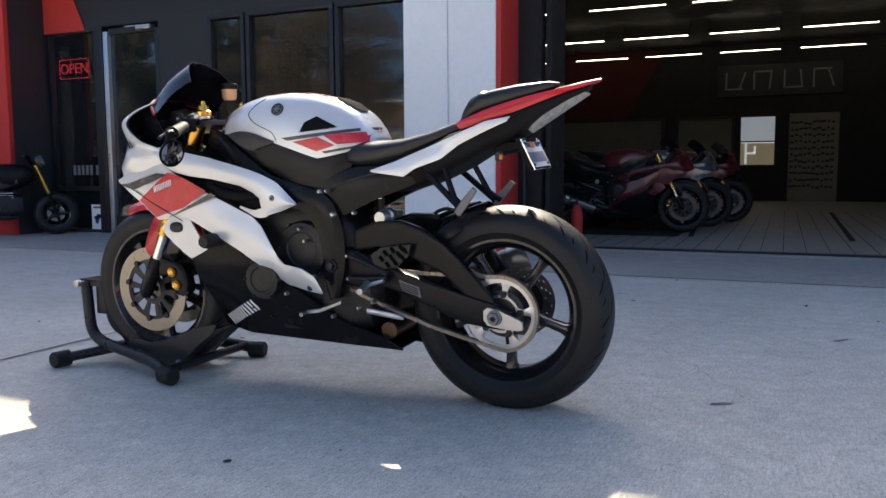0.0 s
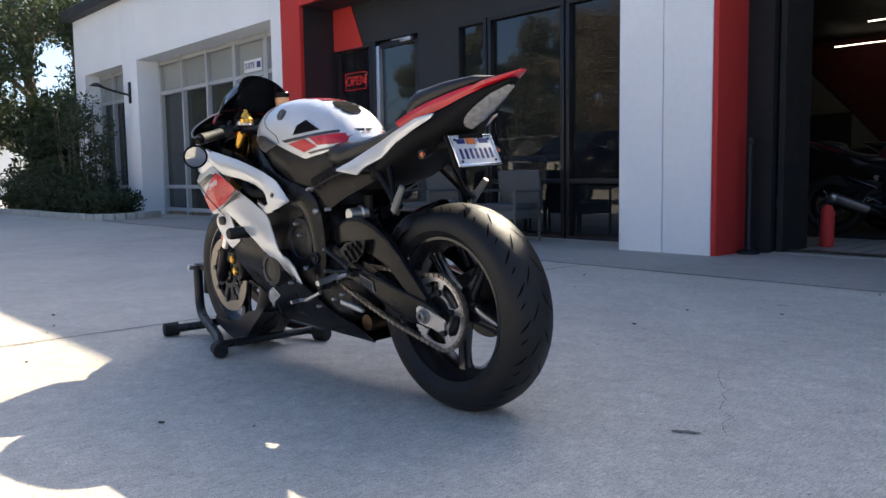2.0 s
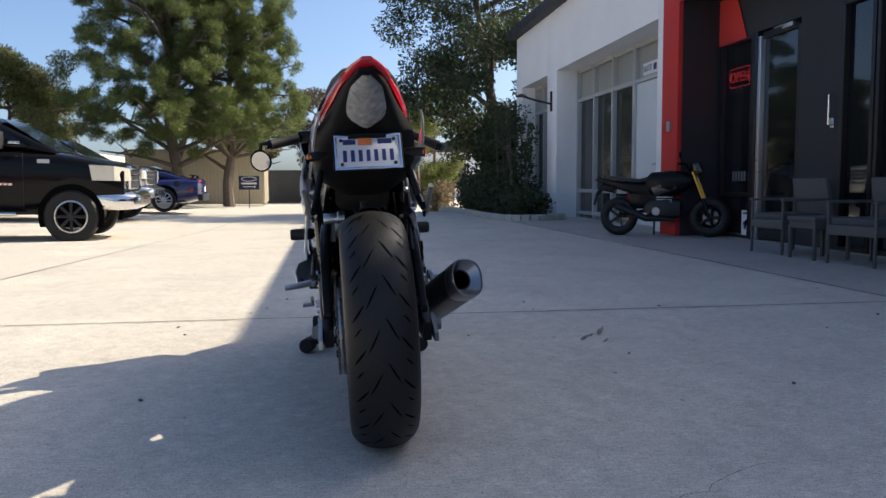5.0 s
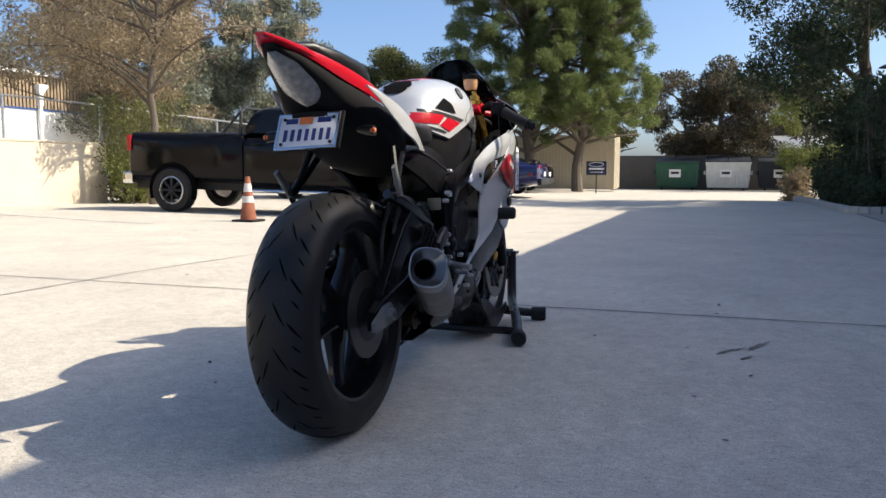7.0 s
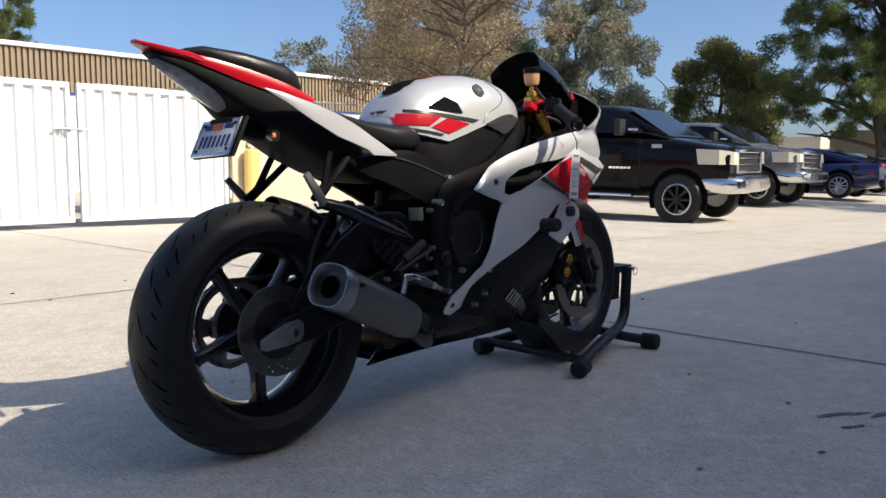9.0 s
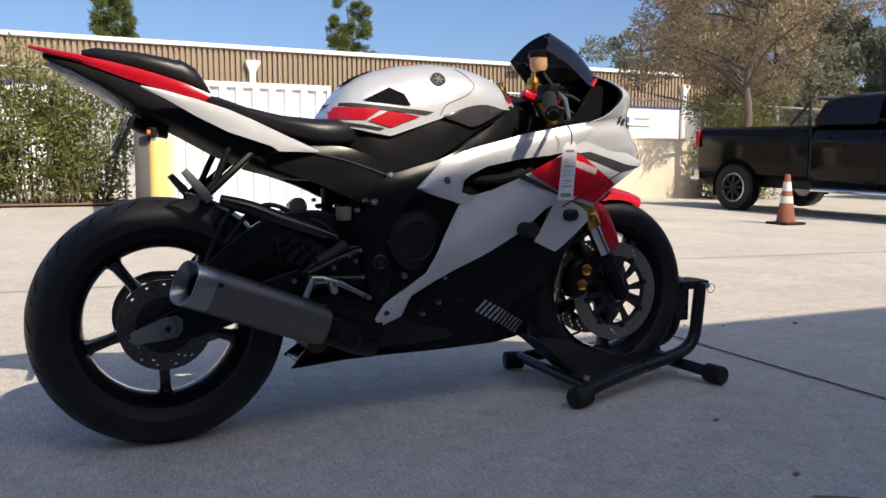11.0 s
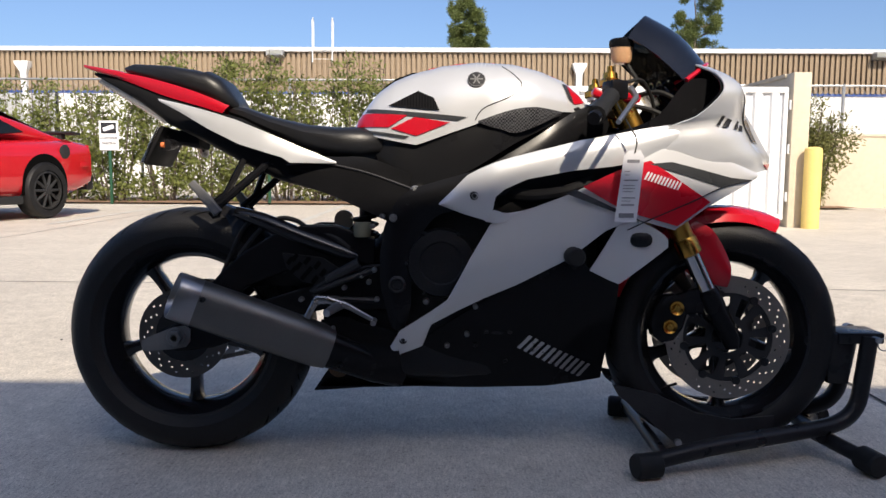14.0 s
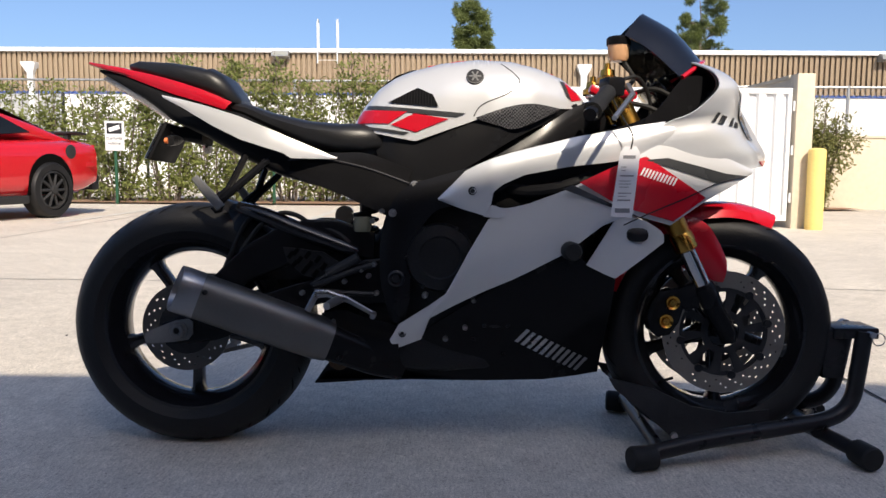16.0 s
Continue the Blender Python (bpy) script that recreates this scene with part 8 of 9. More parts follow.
def dumpster(y, material, label, lid_open):
    z = ground_z(42, y)
    d = empty("dumpster", pose(42.3, y, z) @ Matrix.Diagonal((1.1, 1.12, 1.22, 1)), label, "dumpster", "row of bins")
    bm = loft([[(-a, -w, zz), (a, -w, zz), (a, w, zz), (-a, w, zz)] for a, w, zz in ((0.55, 0.90, 0.12), (0.62, 0.95, 0.5), (0.75, 0.97, 1.10), (0.78, 1.0, 1.12), (0.78, 1.0, 1.20))])
    part("body", bm, material, d)
    for k in range(5):
        part("rib", boxes(((-0.68, -0.8 + 0.4 * k, 0.68), (0.06, 0.06, 0.9), (0, 8, 0))), material, d)
    for s in (-1, 1):
        part("side_pocket", boxes(((0, s * 1.03, 0.75), (0.9, 0.08, 0.16)), bevel=0.01), material, d)
        part("caster", boxes(((-0.4, s * 0.7, 0.06), (0.16, 0.07, 0.13)), bevel=0.02), "rubber", d)
        bm = loft([[(-0.80, s * 0.5 - 0.47, 1.20 + 0.02), (-0.80, s * 0.5 + 0.47, 1.20 + 0.02), (-0.80, s * 0.5 + 0.47, 1.24), (-0.80, s * 0.5 - 0.47, 1.24)], [(0.7, s * 0.5 - 0.47, 1.34 + lid_open), (0.7, s * 0.5 + 0.47, 1.34 + lid_open), (0.7, s * 0.5 + 0.47, 1.38 + lid_open), (0.7, s * 0.5 - 0.47, 1.38 + lid_open)]])
        part("lid", bm, "black_bin", d)
    part("label_panel", boxes(((-0.735, 0.1, 0.72), (0.012, 0.52, 0.34), (0, 8, 0))), "sign_white", d)
    part("label_bar", boxes(((-0.748, 0.1, 0.74), (0.008, 0.36, 0.10), (0, 8, 0))), "ink", d)


dumpster(0.72, "green_bin", "dark green steel dumpster with a white label", 0.0)
dumpster(-1.80, "white_bin", "white steel dumpster with dark lids", 0.10)
dumpster(-4.38, "black_bin", "dark blue steel dumpster with a white label", 0.0)
block_wall("wall_bins", (44.2, 6), (44.2, -7.0), 1.5, "dark brown block wall behind the row of bins", 0.2, -1.2, "brown_block")
wall("wall_far_office", 62, 76, -14, 1.0, -1.5, 3.6, "white_wall", "white far office building behind trees")
wall("trim_far_office", 61.9, 76.1, -14.1, 1.1, 3.3, 4.1, "coping", "dark roof band of the far office building")
for y in (-9.5, -5.5, -1.5):
    wall("window_far", 61.9, 62.0, y - 1.2, y + 1.2, 0.4, 2.4, "bay_glass", "dark window of the far office building")
for y in (-2.2, -6.0):
    tagged(part("roof_unit", boxes(((66, y, 4.5), (1.6, 1.6, 1.1)), bevel=0.03), "steel"), "grey air unit on the far roof", "air conditioner", "roof units")
wall("wall_far_cream", 55, 66, 16, 30, -1.5, 2.9, "beige_block", "cream far building across the road")

ct = empty("shipping_container", pose(36.3, 6.3, ground_z(36, 6) - 0.02), "beige ribbed shipping container under pines", "container")
part("body", boxes(((0, 0, 1.32), (2.3, 6.0, 2.5)), bevel=0.02), "container", ct)
for k in range(38):
    part("rib", boxes(((-1.165, -2.85 + 0.155 * k, 1.32), (0.05, 0.08, 2.36))), "container", ct)
for k in range(15):
    part("rib", boxes(((-1.05 + 0.15 * k, -3.02, 1.32), (0.08, 0.05, 2.36))), "container", ct)
for y in (-3.0, 3.0):
    part("corner_post", boxes(((-1.14, y, 1.32), (0.12, 0.12, 2.6)), bevel=0.01), "container", ct)
bs = empty("service_sign", pose(31.3, 3.55, ground_z(31, 3.5)) @ Matrix.Scale(0.72, 4), "navy sales and service sign with a white arrow", "sign")
part("post", boxes(((0, 0, 0.7), (0.05, 0.05, 1.4))), "dark_frame", bs)
part("panel", boxes(((-0.04, 0, 1.45), (0.03, 1.15, 0.78)), bevel=0.005), "navy", bs)
bm = bmesh.new()
tube(bm, [(-0.06, 0.42 * math.cos(a), 1.66 + 0.12 * math.sin(a)) for a in [2 * math.pi * k / 20 for k in range(21)]], 0.018, 5)
part("emblem", bm, "sign_white", bs)
part("bar", boxes(((-0.06, 0, 1.41), (0.01, 0.85, 0.10))), "sign_white", bs)
part("arrow", boxes(((-0.06, 0.0, 1.22), (0.01, 0.7, 0.035)), ((-0.06, -0.32, 1.24), (0.01, 0.12, 0.03), (35, 0, 0)), ((-0.06, -0.32, 1.20), (0.01, 0.12, 0.03), (-35, 0, 0))), "sign_white", bs)


# ---- vehicles ----
def car_wheel(parent, x, y, r, w, s, rim_r, rim_mat="alu", ring=False):
    bm = bmesh.new()
    lathe(bm, [(rim_r, -w / 2), (r * 0.93, -w / 2), (r, -w * 0.36), (r, w * 0.36), (r * 0.93, w / 2), (rim_r, w / 2)], (x, y, r), "y", 32)
    wh = part("wheel", bm, "tyre", parent)
    bm = bmesh.new()
    o = s * w * 0.46
    lathe(bm, [(rim_r, -o * 0.4), (rim_r * 0.96, o), (rim_r * 0.88, o * 1.05), (rim_r * 0.84, o * 0.5), (rim_r * 0.82, -o * 0.4), (0.001, -o * 0.4)], (x, y, r), "y", 32)
    part("rim", bm, "alu" if ring else rim_mat, wh)
    for k in range(8 if ring else 10):
        a = 2 * math.pi * k / (8 if ring else 10)
        d = Vector((math.cos(a), 0, math.sin(a)))
        bm = bmesh.new()
        tube(bm, [Vector((x, y + o * 0.9, r)) + d * 0.03, Vector((x, y + o * 0.8, r)) + d * rim_r * 0.9], [0.022, 0.016 if not ring else 0.03], 6)
        part("spoke", bm, rim_mat, wh)
    bm = bmesh.new()
    disc_cap(bm, 0.05, (x, y + o, r), "y", 16, 0.04)
    part("hub_cap", bm, rim_mat, wh)


def body_loft(parent, name, secs, material, n=24, p=0.42, label=""):
    return part(name, loft([ring_box((x, 0, (a + b) / 2), w, (b - a) / 2, n, p) for x, a, b, w in secs]), material, parent, label)


def arch(parent, x, y, r, material="trunk_black"):
    bm = bmesh.new()
    ring = [(x + r * math.cos(radians(a)), 0, 0.42 + r * math.sin(radians(a))) for a in range(-20, 201, 10)]
    add_loft(bm, [[(px, y + d, pz) for px, _, pz in ring] for d in (-0.02, 0.02)])
    part("wheel_well", bm, "groove", parent)


def quad_panel(parent, name, pts, material, label="", th=0.02):
    bm = bmesh.new()
    bm.faces.new([bm.verts.new(p) for p in pts])
    return part(name, bm, material, parent, label, thick=th)


def pickup(m, paint, label, chrome_front=True):
    v = empty("pickup_truck", m, label, "pickup truck")
    body_loft(v, "bed", ((-3.03, 0.62, 1.42, 0.95), (-2.98, 0.58, 1.48, 0.985), (-0.66, 0.55, 1.48, 0.985), (-0.63, 0.57, 1.46, 0.97)), paint, p=0.26)
    body_loft(v, "lower_cab", ((-0.60, 0.50, 1.40, 0.97), (-0.56, 0.46, 1.44, 0.99), (1.64, 0.46, 1.43, 0.99), (1.70, 0.5, 1.42, 0.985), (2.2, 0.55, 1.40, 0.985), (2.605, 0.60, 1.34, 0.98), (3.023, 0.62, 1.27, 0.95), (3.194, 0.66, 1.18, 0.88)), paint, p=0.28)
    body_loft(v, "cab_roof", ((-0.62, 1.38, 1.66, 0.86), (-0.50, 1.38, 1.90, 0.84), (-0.25, 1.38, 1.97, 0.82), (0.4, 1.38, 1.98, 0.81), (1.0, 1.38, 1.96, 0.81), (1.30, 1.38, 1.90, 0.82), (2.16, 1.36, 1.42, 0.88)), paint, p=0.5)
    for s in (-1, 1):
        y0, y1 = s * 0.935, s * 0.825
        quad_panel(v, "side_window", [(-0.42, y0, 1.47), (0.52, y0, 1.47), (0.52, y1, 1.87), (-0.28, y1, 1.87)], "car_glass")
        quad_panel(v, "side_window", [(0.64, y0, 1.47), (1.78, y0, 1.47), (1.26, y1, 1.82), (0.64, y1, 1.87)], "car_glass")
        for x in (2.40, -2.09):
            arch(v, x, s * 0.972, 0.50)
            car_wheel(v, x, s * 0.905, 0.415, 0.28, s, 0.265, "trunk_black", True)
        for x in (-0.58, 0.60, 1.70):
            part("door_seam", boxes(((x, s * 0.992, 0.95), (0.010, 0.006, 0.84))), "ink", v)
        for x in (-0.35, 0.85):
            part("door_handle", boxes(((x, s * 1.0, 1.28), (0.20, 0.03, 0.035)), bevel=0.008), paint, v)
        bm = bmesh.new()
        tube(bm, [(-0.5, s * 1.02, 0.45), (1.6, s * 1.02, 0.45)], 0.035, 10)
        part("side_step", bm, "chrome", v, "chrome side step")
        mr = part("door_mirror", boxes(((1.40, s * 1.17, 1.56), (0.12, 0.22, 0.27)), bevel=0.03), "trunk_black", v)
        part("mirror_arm", boxes(((1.58, s * 1.04, 1.53), (0.16, 0.16, 0.04), (0, 0, s * -25)), bevel=0.01), "chrome", mr)
        part("headlamp", loft([[(2.72, s * 0.995, 0.98), (2.68, s * 0.998, 1.22), (2.68, s * 0.9, 1.22), (2.72, s * 0.9, 0.98)], [(3.06, s * 0.975, 0.98), (3.05, s * 0.970, 1.21), (2.95, s * 0.85, 1.21), (2.95, s * 0.85, 0.98)], [(3.25, s * 0.80, 0.98), (3.235, s * 0.80, 1.18), (3.07, s * 0.72, 1.18), (3.07, s * 0.72, 0.98)], [(3.27, s * 0.64, 0.98), (3.25, s * 0.64, 1.17), (3.07, s * 0.60, 1.17), (3.07, s * 0.60, 0.98)]]), "headlamp", v, "yellowed clear headlamp")
        part("tail_lamp", boxes(((-3.01, s * 0.90, 1.26), (0.09, 0.20, 0.30)), bevel=0.02), "tail_red", v)
        for k in range(6):
            part("name_bar", boxes(((1.16 + 0.07 * k, s * 0.995, 0.90), (0.055, 0.008, 0.035))), "chrome", v)
        part("badge", boxes(((2.0, s * 0.99, 1.26), (0.18, 0.008, 0.06))), "steel", v)
        bm = bmesh.new()
        tube(bm, [(-0.72, s * 0.86, 1.46), (-0.72, s * 0.84, 1.86), (-0.72, s * 0.70, 1.92), (-0.72, 0.0, 1.92)], 0.03, 8)
        part("rack_frame", bm, "trunk_black", v)
        bm = bmesh.new()
        tube(bm, [(-0.72, s * 0.84, 1.86), (-1.05, s * 0.90, 1.48)], 0.025, 8)
        part("rack_brace", bm, "trunk_black", v)
    quad_panel(v, "windscreen", [(2.14, -0.82, 1.43), (2.14, 0.82, 1.43), (1.34, 0.72, 1.90), (1.34, -0.72, 1.90)], "car_glass", th=0.012)
    quad_panel(v, "rear_window", [(-0.62, -0.7, 1.5), (-0.62, 0.7, 1.5), (-0.54, 0.66, 1.9), (-0.54, -0.66, 1.9)], "car_glass")
    part("grille", boxes(((3.194, 0, 1.02), (0.06, 1.12, 0.34)), bevel=0.02), "trunk_black", v)
    part("grille_surround", boxes(((3.225, 0, 1.19), (0.07, 1.22, 0.06)), ((3.225, 0, 0.86), (0.07, 1.22, 0.05)), ((3.225, 0.60, 1.02), (0.07, 0.05, 0.36)), ((3.225, -0.60, 1.02), (0.07, 0.05, 0.36)), ((3.24, 0, 1.08), (0.03, 1.14, 0.02)), ((3.24, 0, 0.98), (0.03, 1.14, 0.02)), bevel=0.012), "chrome", v, "chrome grille surround")
    body_loft(v, "front_bumper", ((2.605, 0.52, 0.80, 0.99), (3.07, 0.50, 0.82, 0.98), (3.333, 0.52, 0.80, 0.86), (3.411, 0.56, 0.76, 0.7)), "chrome" if chrome_front else paint, label="chrome front bumper")
    part("lower_intake", boxes(((3.349, 0, 0.66), (0.08, 0.9, 0.10)), bevel=0.02), "trunk_black", v)
    for s in (-1, 1):
        bm = bmesh.new()
        disc_cap(bm, 0.085, (3.302, s * 0.76, 0.66), "x", 20, 0.10)
        part("fog_lamp", bm, "car_glass", v)
    part("rear_bumper", boxes(((-3.11, 0, 0.62), (0.22, 1.86, 0.22)), bevel=0.03), "chrome", v)
    part("tailgate_handle", boxes(((-3.04, 0, 1.2), (0.03, 0.22, 0.08)), bevel=0.01), "chrome", v)
    part("chassis", boxes(((-0.3, 0, 0.50), (5.6, 1.3, 0.16))), "trunk_black", v)
    return v


def coupe(m, paint, label, rim):
    v = empty("car", m, label, "car")
    body_loft(v, "body", ((-2.40, 0.42, 0.88, 0.70), (-2.32, 0.34, 0.97, 0.84), (-2.0, 0.26, 1.00, 0.92), (-1.3, 0.22, 0.98, 0.945), (0.0, 0.20, 0.94, 0.945), (1.3, 0.22, 0.92, 0.945), (1.9, 0.24, 0.88, 0.92), (2.25, 0.28, 0.80, 0.84), (2.38, 0.34, 0.70, 0.72)), paint)
    body_loft(v, "roof", ((-1.95, 0.92, 0.99, 0.70), (-1.35, 0.92, 1.20, 0.68), (-0.85, 0.92, 1.335, 0.64), (-0.35, 0.92, 1.385, 0.63), (0.05, 0.92, 1.36, 0.63), (0.98, 0.90, 0.94, 0.76)), paint, p=0.5)
    for s in (-1, 1):
        quad_panel(v, "side_window", [(0.78, s * 0.80, 0.97), (-0.62, s * 0.80, 0.98), (-0.68, s * 0.665, 1.28), (0.08, s * 0.655, 1.31)], "car_glass")
        quad_panel(v, "quarter_window", [(-0.74, s * 0.79, 1.01), (-1.22, s * 0.78, 1.05), (-0.80, s * 0.675, 1.25)], "car_glass")
        for x in (1.38, -1.38):
            arch(v, x, s * 0.925, 0.372)
            car_wheel(v, x, s * 0.86, 0.345, 0.26, s, 0.245, rim)
        for x in (0.95, -0.55):
            part("door_seam", boxes(((x, s * 0.947, 0.62), (0.010, 0.006, 0.62))), "ink", v)
        part("door_handle", boxes(((-0.4, s * 0.95, 0.82), (0.16, 0.025, 0.03)), bevel=0.006), paint, v)
        part("side_skirt", boxes(((0, s * 0.93, 0.24), (2.0, 0.06, 0.10)), bevel=0.02), "trunk_black", v)
        part("door_mirror", boxes(((0.72, s * 0.98, 1.0), (0.12, 0.16, 0.12)), bevel=0.025), paint, v)
        for k in range(3):
            part("tail_lamp", boxes(((-2.36 + 0.012 * k, s * (0.46 + 0.13 * k), 0.84), (0.06, 0.10, 0.16), (0, 0, -8 * s)), bevel=0.01), "tail_red", v)
        part("side_marker", boxes(((-2.12, s * 0.90, 0.66), (0.16, 0.02, 0.06)), bevel=0.006), "tail_red", v)
        part("headlamp", boxes(((2.22, s * 0.66, 0.72), (0.16, 0.32, 0.14), (0, 0, -25 * s)), bevel=0.02), "headlamp", v)
        bm = bmesh.new()
        disc_cap(bm, 0.09, (-1.75, s * 0.925, 0.82), "y", 20, 0.012)
        part("fuel_flap", bm, "trunk_black", v)
    quad_panel(v, "windscreen", [(0.95, -0.70, 0.96), (0.95, 0.70, 0.96), (0.12, 0.56, 1.36), (0.12, -0.56, 1.36)], "car_glass", th=0.01)
    quad_panel(v, "rear_window", [(-1.85, -0.60, 1.02), (-1.85, 0.60, 1.02), (-0.92, 0.54, 1.345), (-0.92, -0.54, 1.345)], "car_glass", th=0.01)
    part("spoiler", boxes(((-2.18, 0, 1.07), (0.20, 1.42, 0.03), (0, -6, 0)), ((-2.15, 0.5, 1.03), (0.08, 0.05, 0.08)), ((-2.15, -0.5, 1.03), (0.08, 0.05, 0.08)), bevel=0.008), "trunk_black", v)
    part("rear_bumper", boxes(((-2.38, 0, 0.42), (0.14, 1.5, 0.20)), bevel=0.03), "trunk_black", v)
    part("plate_panel", boxes(((-2.42, 0, 0.66), (0.02, 0.30, 0.15))), "sign_white", v)
    return v


pickup(pose(11.19, 6.37, -0.10, 1.0, 1.3, -84.2) @ Matrix.Diagonal((0.93, 1, 0.975, 1)), "truck_black", "glossy black long-bed pickup with chrome bumper, parked nose-out")
pickup(pose(18.0, 7.75, ground_z(17.5, 6.5), 0, 0, -90), "car_grey", "dark silver pickup with chrome bumper, parked nose-out")
coupe(pose(-5.96, 7.29, 0.0, 0, 0, 252) @ Matrix.Diagonal((1, 1, 1.07, 1)), "car_red", "bright red coupe with black wheels and spoiler, parked", "trunk_black")
coupe(pose(22.56, 6.40, ground_z(22.5, 6.4) + 0.02, 0, 0, 92), "car_blue", "dark blue coupe with bright wheels, parked", "alu")
coupe(pose(28.2, 7.3, ground_z(28, 7), 0, 0, 88), "truck_black", "black coupe with bright wheels, parked beyond the blue one", "alu")


# ---- storefront furniture ----
def armchair(m, label):
    c = empty("armchair", m, label, "chair", "chairs at the shop front")
    for x, y in ((-0.28, -0.27), (0.28, -0.27), (-0.28, 0.27), (0.28, 0.27)):
        part("leg", boxes(((x, y, 0.30), (0.026, 0.026, 0.60)), bevel=0.006), "rattan", c)
    part("seat", boxes(((0, 0, 0.33), (0.58, 0.56, 0.10)), bevel=0.015), "rattan", c)
    part("cushion", boxes(((0, 0.02, 0.415), (0.52, 0.50, 0.075)), bevel=0.03), "cushion", c, "flat grey seat cushion")
    part("backrest", boxes(((0, -0.30, 0.60), (0.58, 0.05, 0.48), (-10, 0, 0)), bevel=0.015), "rattan", c)
    for s in (-1, 1):
        part("armrest", boxes(((s * 0.29, 0.0, 0.60), (0.055, 0.60, 0.03)), bevel=0.010), "rattan", c)
    return c


armchair(pose(5.12, -4.34, 0.003, 0, 0, 4) @ Matrix.Scale(0.88, 4), "grey woven rattan armchair with a thin cushion by the shop window")
armchair(pose(3.90, -4.36, 0.003, 0, 0, 10) @ Matrix.Scale(0.88, 4), "grey woven rattan armchair turned slightly beside the side table")
tb = empty("side_table", pose(4.50, -4.26, 0.003, 0, 0, 4) @ Matrix.Scale(0.85, 4), "low grey woven rattan side table between the chairs", "table")
part("tabletop", boxes(((0, 0, 0.43), (0.46, 0.46, 0.05)), bevel=0.012), "rattan", tb)
part("apron", boxes(((0, 0, 0.37), (0.42, 0.42, 0.08)), bevel=0.008), "rattan", tb)
for x, y in ((-0.2, -0.2), (0.2, -0.2), (-0.2, 0.2), (0.2, 0.2)):
    part("leg", boxes(((x, y, 0.18), (0.035, 0.035, 0.36)), bevel=0.006), "rattan", tb)
# notice in the window, extinguisher
nt_ = empty("notice", pose(7.03, SY - 0.02, 0.20), "white notice sheet with a blue emblem inside the shop window", "notice")
part("sheet", boxes(((0, 0.006, 0), (0.20, 0.004, 0.31))), "sign_white", nt_)
part("print_bar", boxes(((0, 0.010, 0.12), (0.13, 0.002, 0.025))), "steel_grey", nt_)
part("emblem", boxes(((0, 0.010, 0.0), (0.11, 0.002, 0.05), (0, 20, 0)), ((0, 0.010, -0.02), (0.05, 0.002, 0.12), (0, -20, 0))), "plate_blue", nt_)
ws = empty("window_lettering", pose(7.19, SY - 0.032, 0.78), "faint grey reversed lettering on the shop window", "lettering")
for k in range(7):
    part("bar", boxes(((0.21 - 0.07 * k - (0.03 if k > 4 else 0), 0, 0), (0.045, 0.003, 0.12))), "steel_grey", ws)
ex = empty("fire_extinguisher", pose(1.17, -5.62, 0.012) @ Matrix.Scale(0.92, 4), "dark red fire extinguisher standing by the garage jamb", "fire extinguisher")
bm = bmesh.new()
lathe(bm, [(0.001, 0), (0.060, 0.0), (0.065, 0.02), (0.065, 0.34), (0.045, 0.39), (0.02, 0.41), (0.001, 0.41)], (0, 0, 0), "z", 20)
part("cylinder", bm, "red_paint", ex)
part("valve", boxes(((0, 0, 0.44), (0.03, 0.03, 0.07)), ((0.03, 0, 0.48), (0.11, 0.02, 0.015)), bevel=0.004), "ink", ex)
bm = bmesh.new()
tube(bm, spline([(0.02, 0, 0.44), (0.09, 0, 0.40), (0.085, 0, 0.2), (0.075, 0, 0.10)], 10), 0.010, 8)
part("hose", bm, "rubber", ex)
ps = empty("rope_post", pose(1.45, -4.72, 0.003), "slim black barrier post beside the garage jamb", "post")
bm = bmesh.new()
lathe(bm, [(0.001, 0), (0.09, 0.0), (0.09, 0.02), (0.03, 0.04), (0.018, 0.06), (0.018, 0.92), (0.03, 0.93), (0.03, 0.97), (0.001, 0.98)], (0, 0, 0), "z", 20)
part("post", bm, "ink", ps)

# small black motorcycle by the storefront
mb = empty("minibike", pose(8.09, -3.70, 0, 0, 0, 234), "small black street motorcycle with gold fork by the shop", "motorcycle")
for x in (0.0, 1.18):
    bm = lathe_tyre(Vector((x, 0, 0.255)), 0.255, 0.062, 0.155)
    w = part("wheel", bm, "tyre", mb)
    bm = bmesh.new()
    lathe(bm, [(0.157, -0.04), (0.14, -0.03), (0.135, 0), (0.14, 0.03), (0.157, 0.04)], (x, 0, 0.255), "y", 32)
    part("rim", bm, "rim", w)
    for k in range(5):
        a = 2 * math.pi * k / 5
        bm = bmesh.new()
        tube(bm, [(x, 0, 0.255), (x + 0.14 * math.cos(a), 0, 0.255 + 0.14 * math.sin(a))], [0.022, 0.014], 8)
        part("spoke", bm, "rim", w)
    part("brake_disc", drilled_disc(Vector((x, 0, 0.255)), 0.05, 0.10, 0.06, seg=54), "disc", w)
body_loft(mb, "seat", ((-0.16, 0.745, 0.800, 0.05), (-0.1, 0.72, 0.805, 0.10), (0.10, 0.70, 0.775, 0.115), (0.28, 0.69, 0.755, 0.115), (0.42, 0.70, 0.790, 0.09), (0.46, 0.72, 0.78, 0.06)), "vinyl", p=0.6)
body_loft(mb, "tank", ((0.36, 0.58, 0.76, 0.08), (0.44, 0.54, 0.84, 0.13), (0.56, 0.52, 0.85, 0.140), (0.72, 0.54, 0.86, 0.150), (0.86, 0.60, 0.84, 0.12), (0.96, 0.66, 0.78, 0.08)), "bike_black", p=0.6)
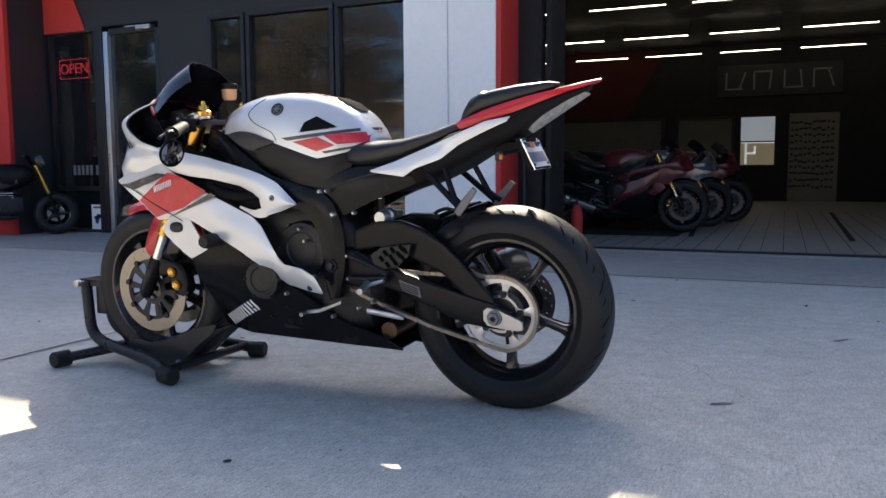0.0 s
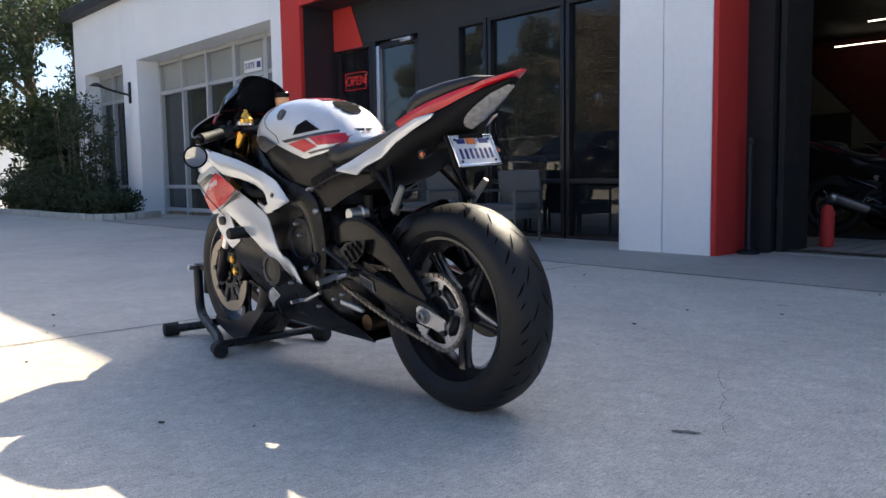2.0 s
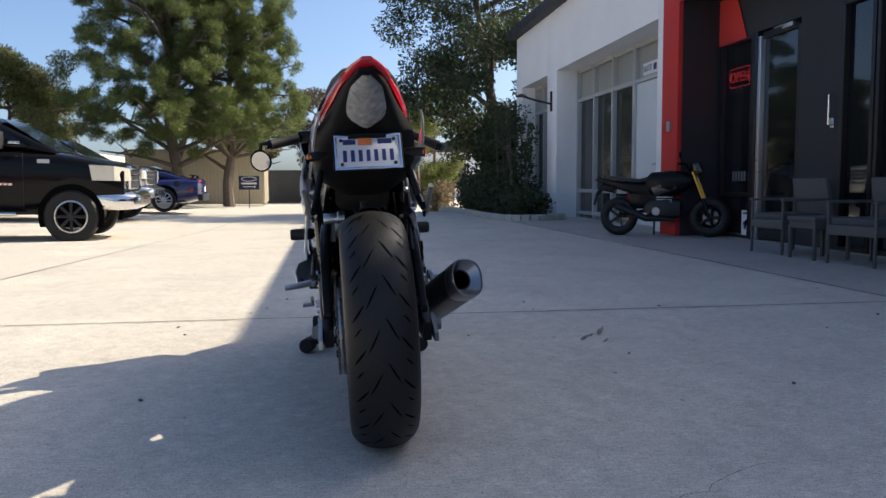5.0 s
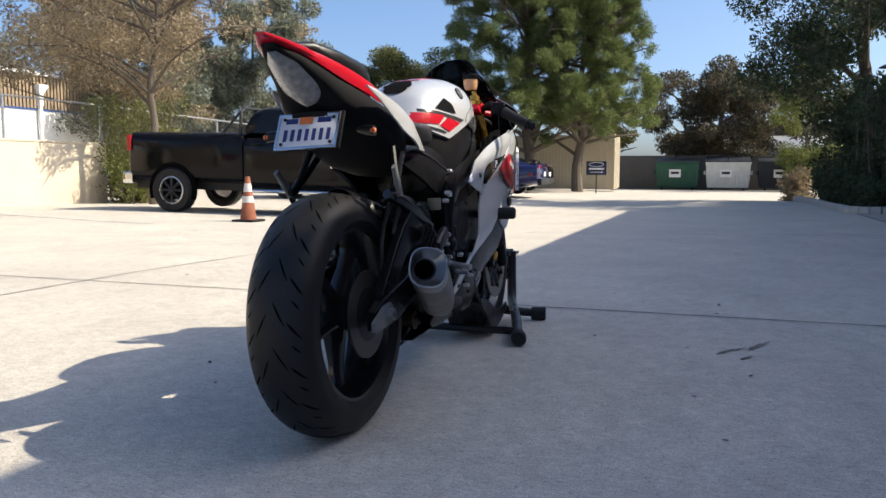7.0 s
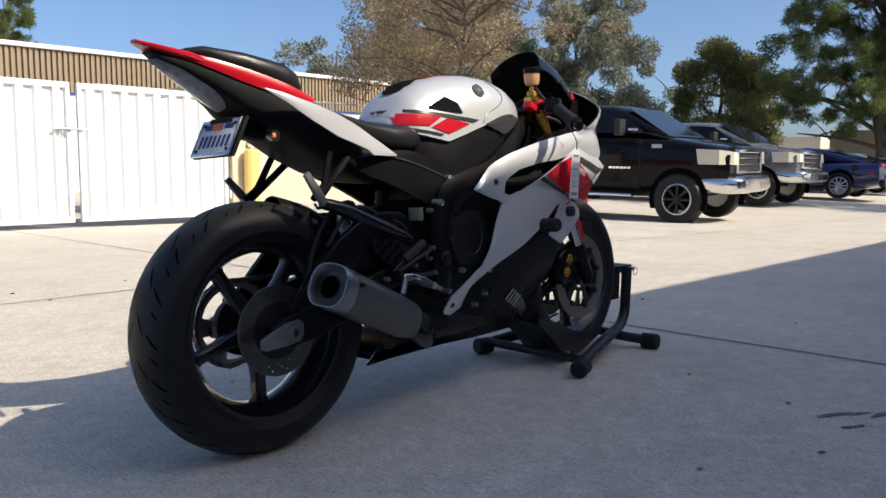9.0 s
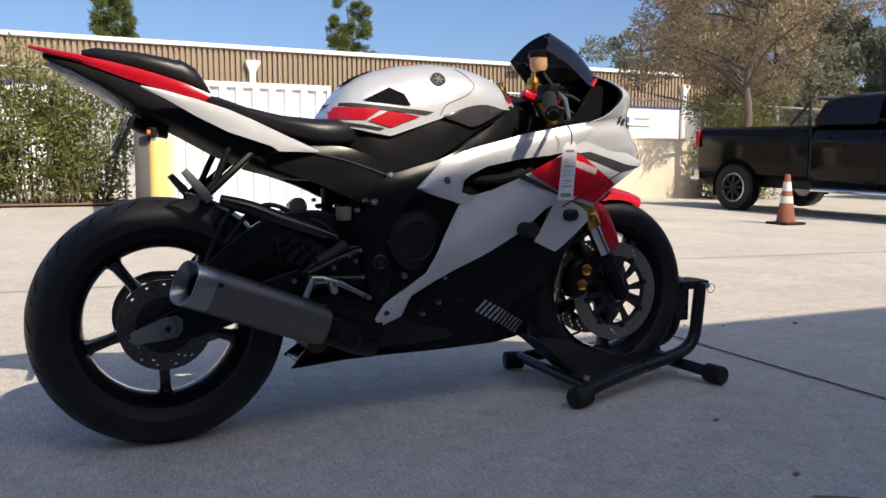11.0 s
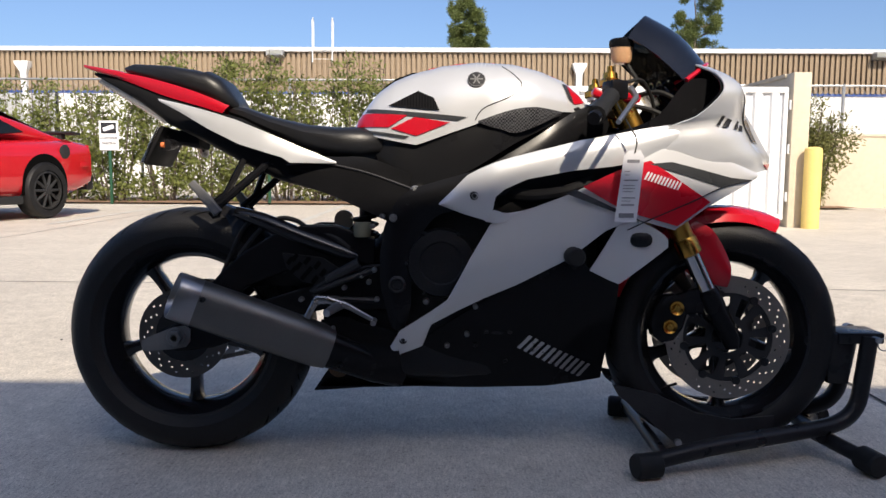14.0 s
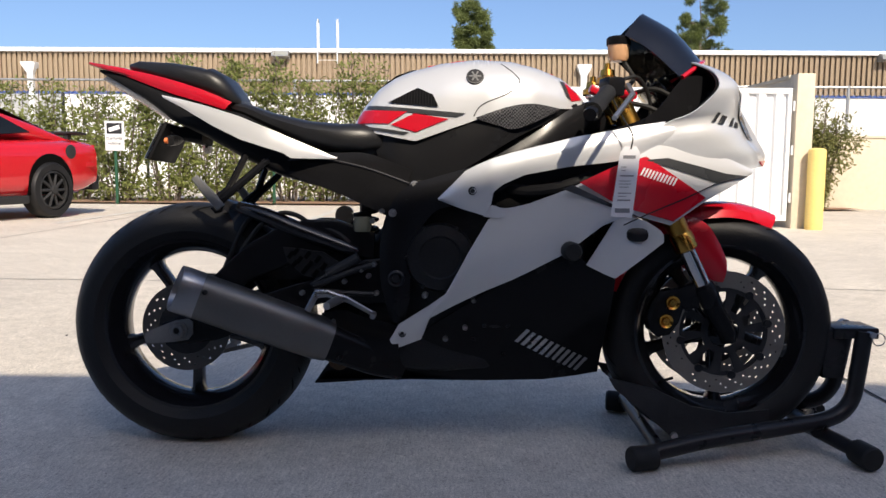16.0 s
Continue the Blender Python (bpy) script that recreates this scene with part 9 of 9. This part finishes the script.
body_loft(mb, "tail", ((-0.30, 0.735, 0.785, 0.025), (-0.2, 0.69, 0.765, 0.07), (0.05, 0.60, 0.72, 0.10), (0.25, 0.54, 0.70, 0.105), (0.42, 0.50, 0.70, 0.10)), "bike_black", p=0.4)
body_loft(mb, "rear_fender", ((-0.34, 0.40, 0.43, 0.05), (-0.30, 0.52, 0.58, 0.06), (-0.22, 0.60, 0.70, 0.06), (-0.05, 0.56, 0.66, 0.06)), "bike_black", p=0.4)
body_loft(mb, "airbox", ((0.16, 0.40, 0.58, 0.07), (0.24, 0.36, 0.62, 0.10), (0.42, 0.36, 0.62, 0.10), (0.50, 0.42, 0.60, 0.07)), "bike_black", p=0.4)
part("tail_lamp", boxes(((-0.31, 0, 0.745), (0.03, 0.07, 0.035)), bevel=0.006), "tail_red", mb)
bm = bmesh.new()
tube(bm, [(0.12 + 0.02 * math.cos(k * 0.9), 0.02 * math.sin(k * 0.9), 0.42 + 0.003 * k) for k in range(70)], 0.006, 5)
part("shock", bm, "bike_red", mb, "red coil shock")
for k in range(5):
    part("engine_fin", boxes(((0.62, 0, 0.40 + 0.028 * k), (0.20, 0.22, 0.010)), bevel=0.002), "silver", mb)
for s in (-1, 1):
    bm = bmesh.new()
    lathe(bm, [(0.0005, 0.012), (0.05, 0.012), (0.06, 0.0), (0.06, -0.03)], (0, 0, 0), "y", 18)
    bmesh.ops.scale(bm, vec=(1, s, 1), verts=bm.verts)
    bmesh.ops.translate(bm, vec=(0.52, s * 0.12, 0.33), verts=bm.verts)
    part("engine_cover", bm, "steel", mb)
    part("side_panel", boxes(((0.62, s * 0.135, 0.63), (0.30, 0.012, 0.12), (0, -18, 0)), bevel=0.004), "gloss_black", mb)
    part("foot_peg", boxes(((0.42, s * 0.20, 0.30), (0.03, 0.12, 0.02)), bevel=0.004), "silver", mb)
body_loft(mb, "engine", ((0.36, 0.24, 0.44, 0.10), (0.44, 0.20, 0.50, 0.125), (0.66, 0.20, 0.52, 0.125), (0.82, 0.26, 0.48, 0.09)), "gunmetal", p=0.5)
bm = bmesh.new()
tube(bm, [(0.95, 0, 0.78), (0.75, 0.05, 0.55), (0.42, 0.08, 0.35), (0.0, 0.09, 0.26)], 0.022, 8)
tube(bm, [(0.95, 0, 0.78), (0.75, -0.05, 0.55), (0.42, -0.08, 0.35), (0.0, -0.09, 0.26)], 0.022, 8)
part("frame", bm, "frame_black", mb)
for s in (-1, 1):
    bm = bmesh.new()
    tube(bm, [(0.97, s * 0.08, 0.84), (1.10, s * 0.08, 0.50)], 0.018, 10)
    leg = part("fork_tube", bm, "gold", mb)
    bm = bmesh.new()
    tube(bm, [(1.10, s * 0.08, 0.50), (1.18, s * 0.08, 0.255)], 0.022, 10)
    part("fork_lower", bm, "bike_black", leg)
    bm = bmesh.new()
    tube(bm, [(0.94, s * 0.05, 0.85), (0.90, s * 0.2, 0.94), (0.84, s * 0.36, 0.94)], 0.013, 8)
    part("handlebar", bm, "bike_black", mb)
    bm = bmesh.new()
    tube(bm, [(0.88, s * 0.28, 0.94), (0.86, s * 0.32, 1.02)], 0.006, 6)
    disc_cap(bm, 0.04, (0.86, s * 0.33, 1.05), "x", 16, 0.015)
    part("mirror", bm, "bike_black", mb)
part("headlamp", boxes(((1.02, 0, 0.88), (0.10, 0.16, 0.16), (0, -20, 0)), bevel=0.03), "gloss_black", mb)
bm = bmesh.new()
tube(bm, [(0.75, -0.11, 0.22), (0.4, -0.15, 0.24), (0.0, -0.16, 0.40)], [0.02, 0.045, 0.045], 12)
part("silencer", bm, "gunmetal", mb)
bm = bmesh.new()
tube(bm, [(0.45, 0.10, 0.20), (0.42, 0.22, 0.01)], 0.012, 8)
part("kick_stand", bm, "gunmetal", mb)

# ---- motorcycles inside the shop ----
# this red is darkened in its colour to imitate the dimness indoors
M["shop_red"] = mat("dimmed_red_bike_paint", (0.085, 0.006, 0.010), 0.3, coat=0.3)
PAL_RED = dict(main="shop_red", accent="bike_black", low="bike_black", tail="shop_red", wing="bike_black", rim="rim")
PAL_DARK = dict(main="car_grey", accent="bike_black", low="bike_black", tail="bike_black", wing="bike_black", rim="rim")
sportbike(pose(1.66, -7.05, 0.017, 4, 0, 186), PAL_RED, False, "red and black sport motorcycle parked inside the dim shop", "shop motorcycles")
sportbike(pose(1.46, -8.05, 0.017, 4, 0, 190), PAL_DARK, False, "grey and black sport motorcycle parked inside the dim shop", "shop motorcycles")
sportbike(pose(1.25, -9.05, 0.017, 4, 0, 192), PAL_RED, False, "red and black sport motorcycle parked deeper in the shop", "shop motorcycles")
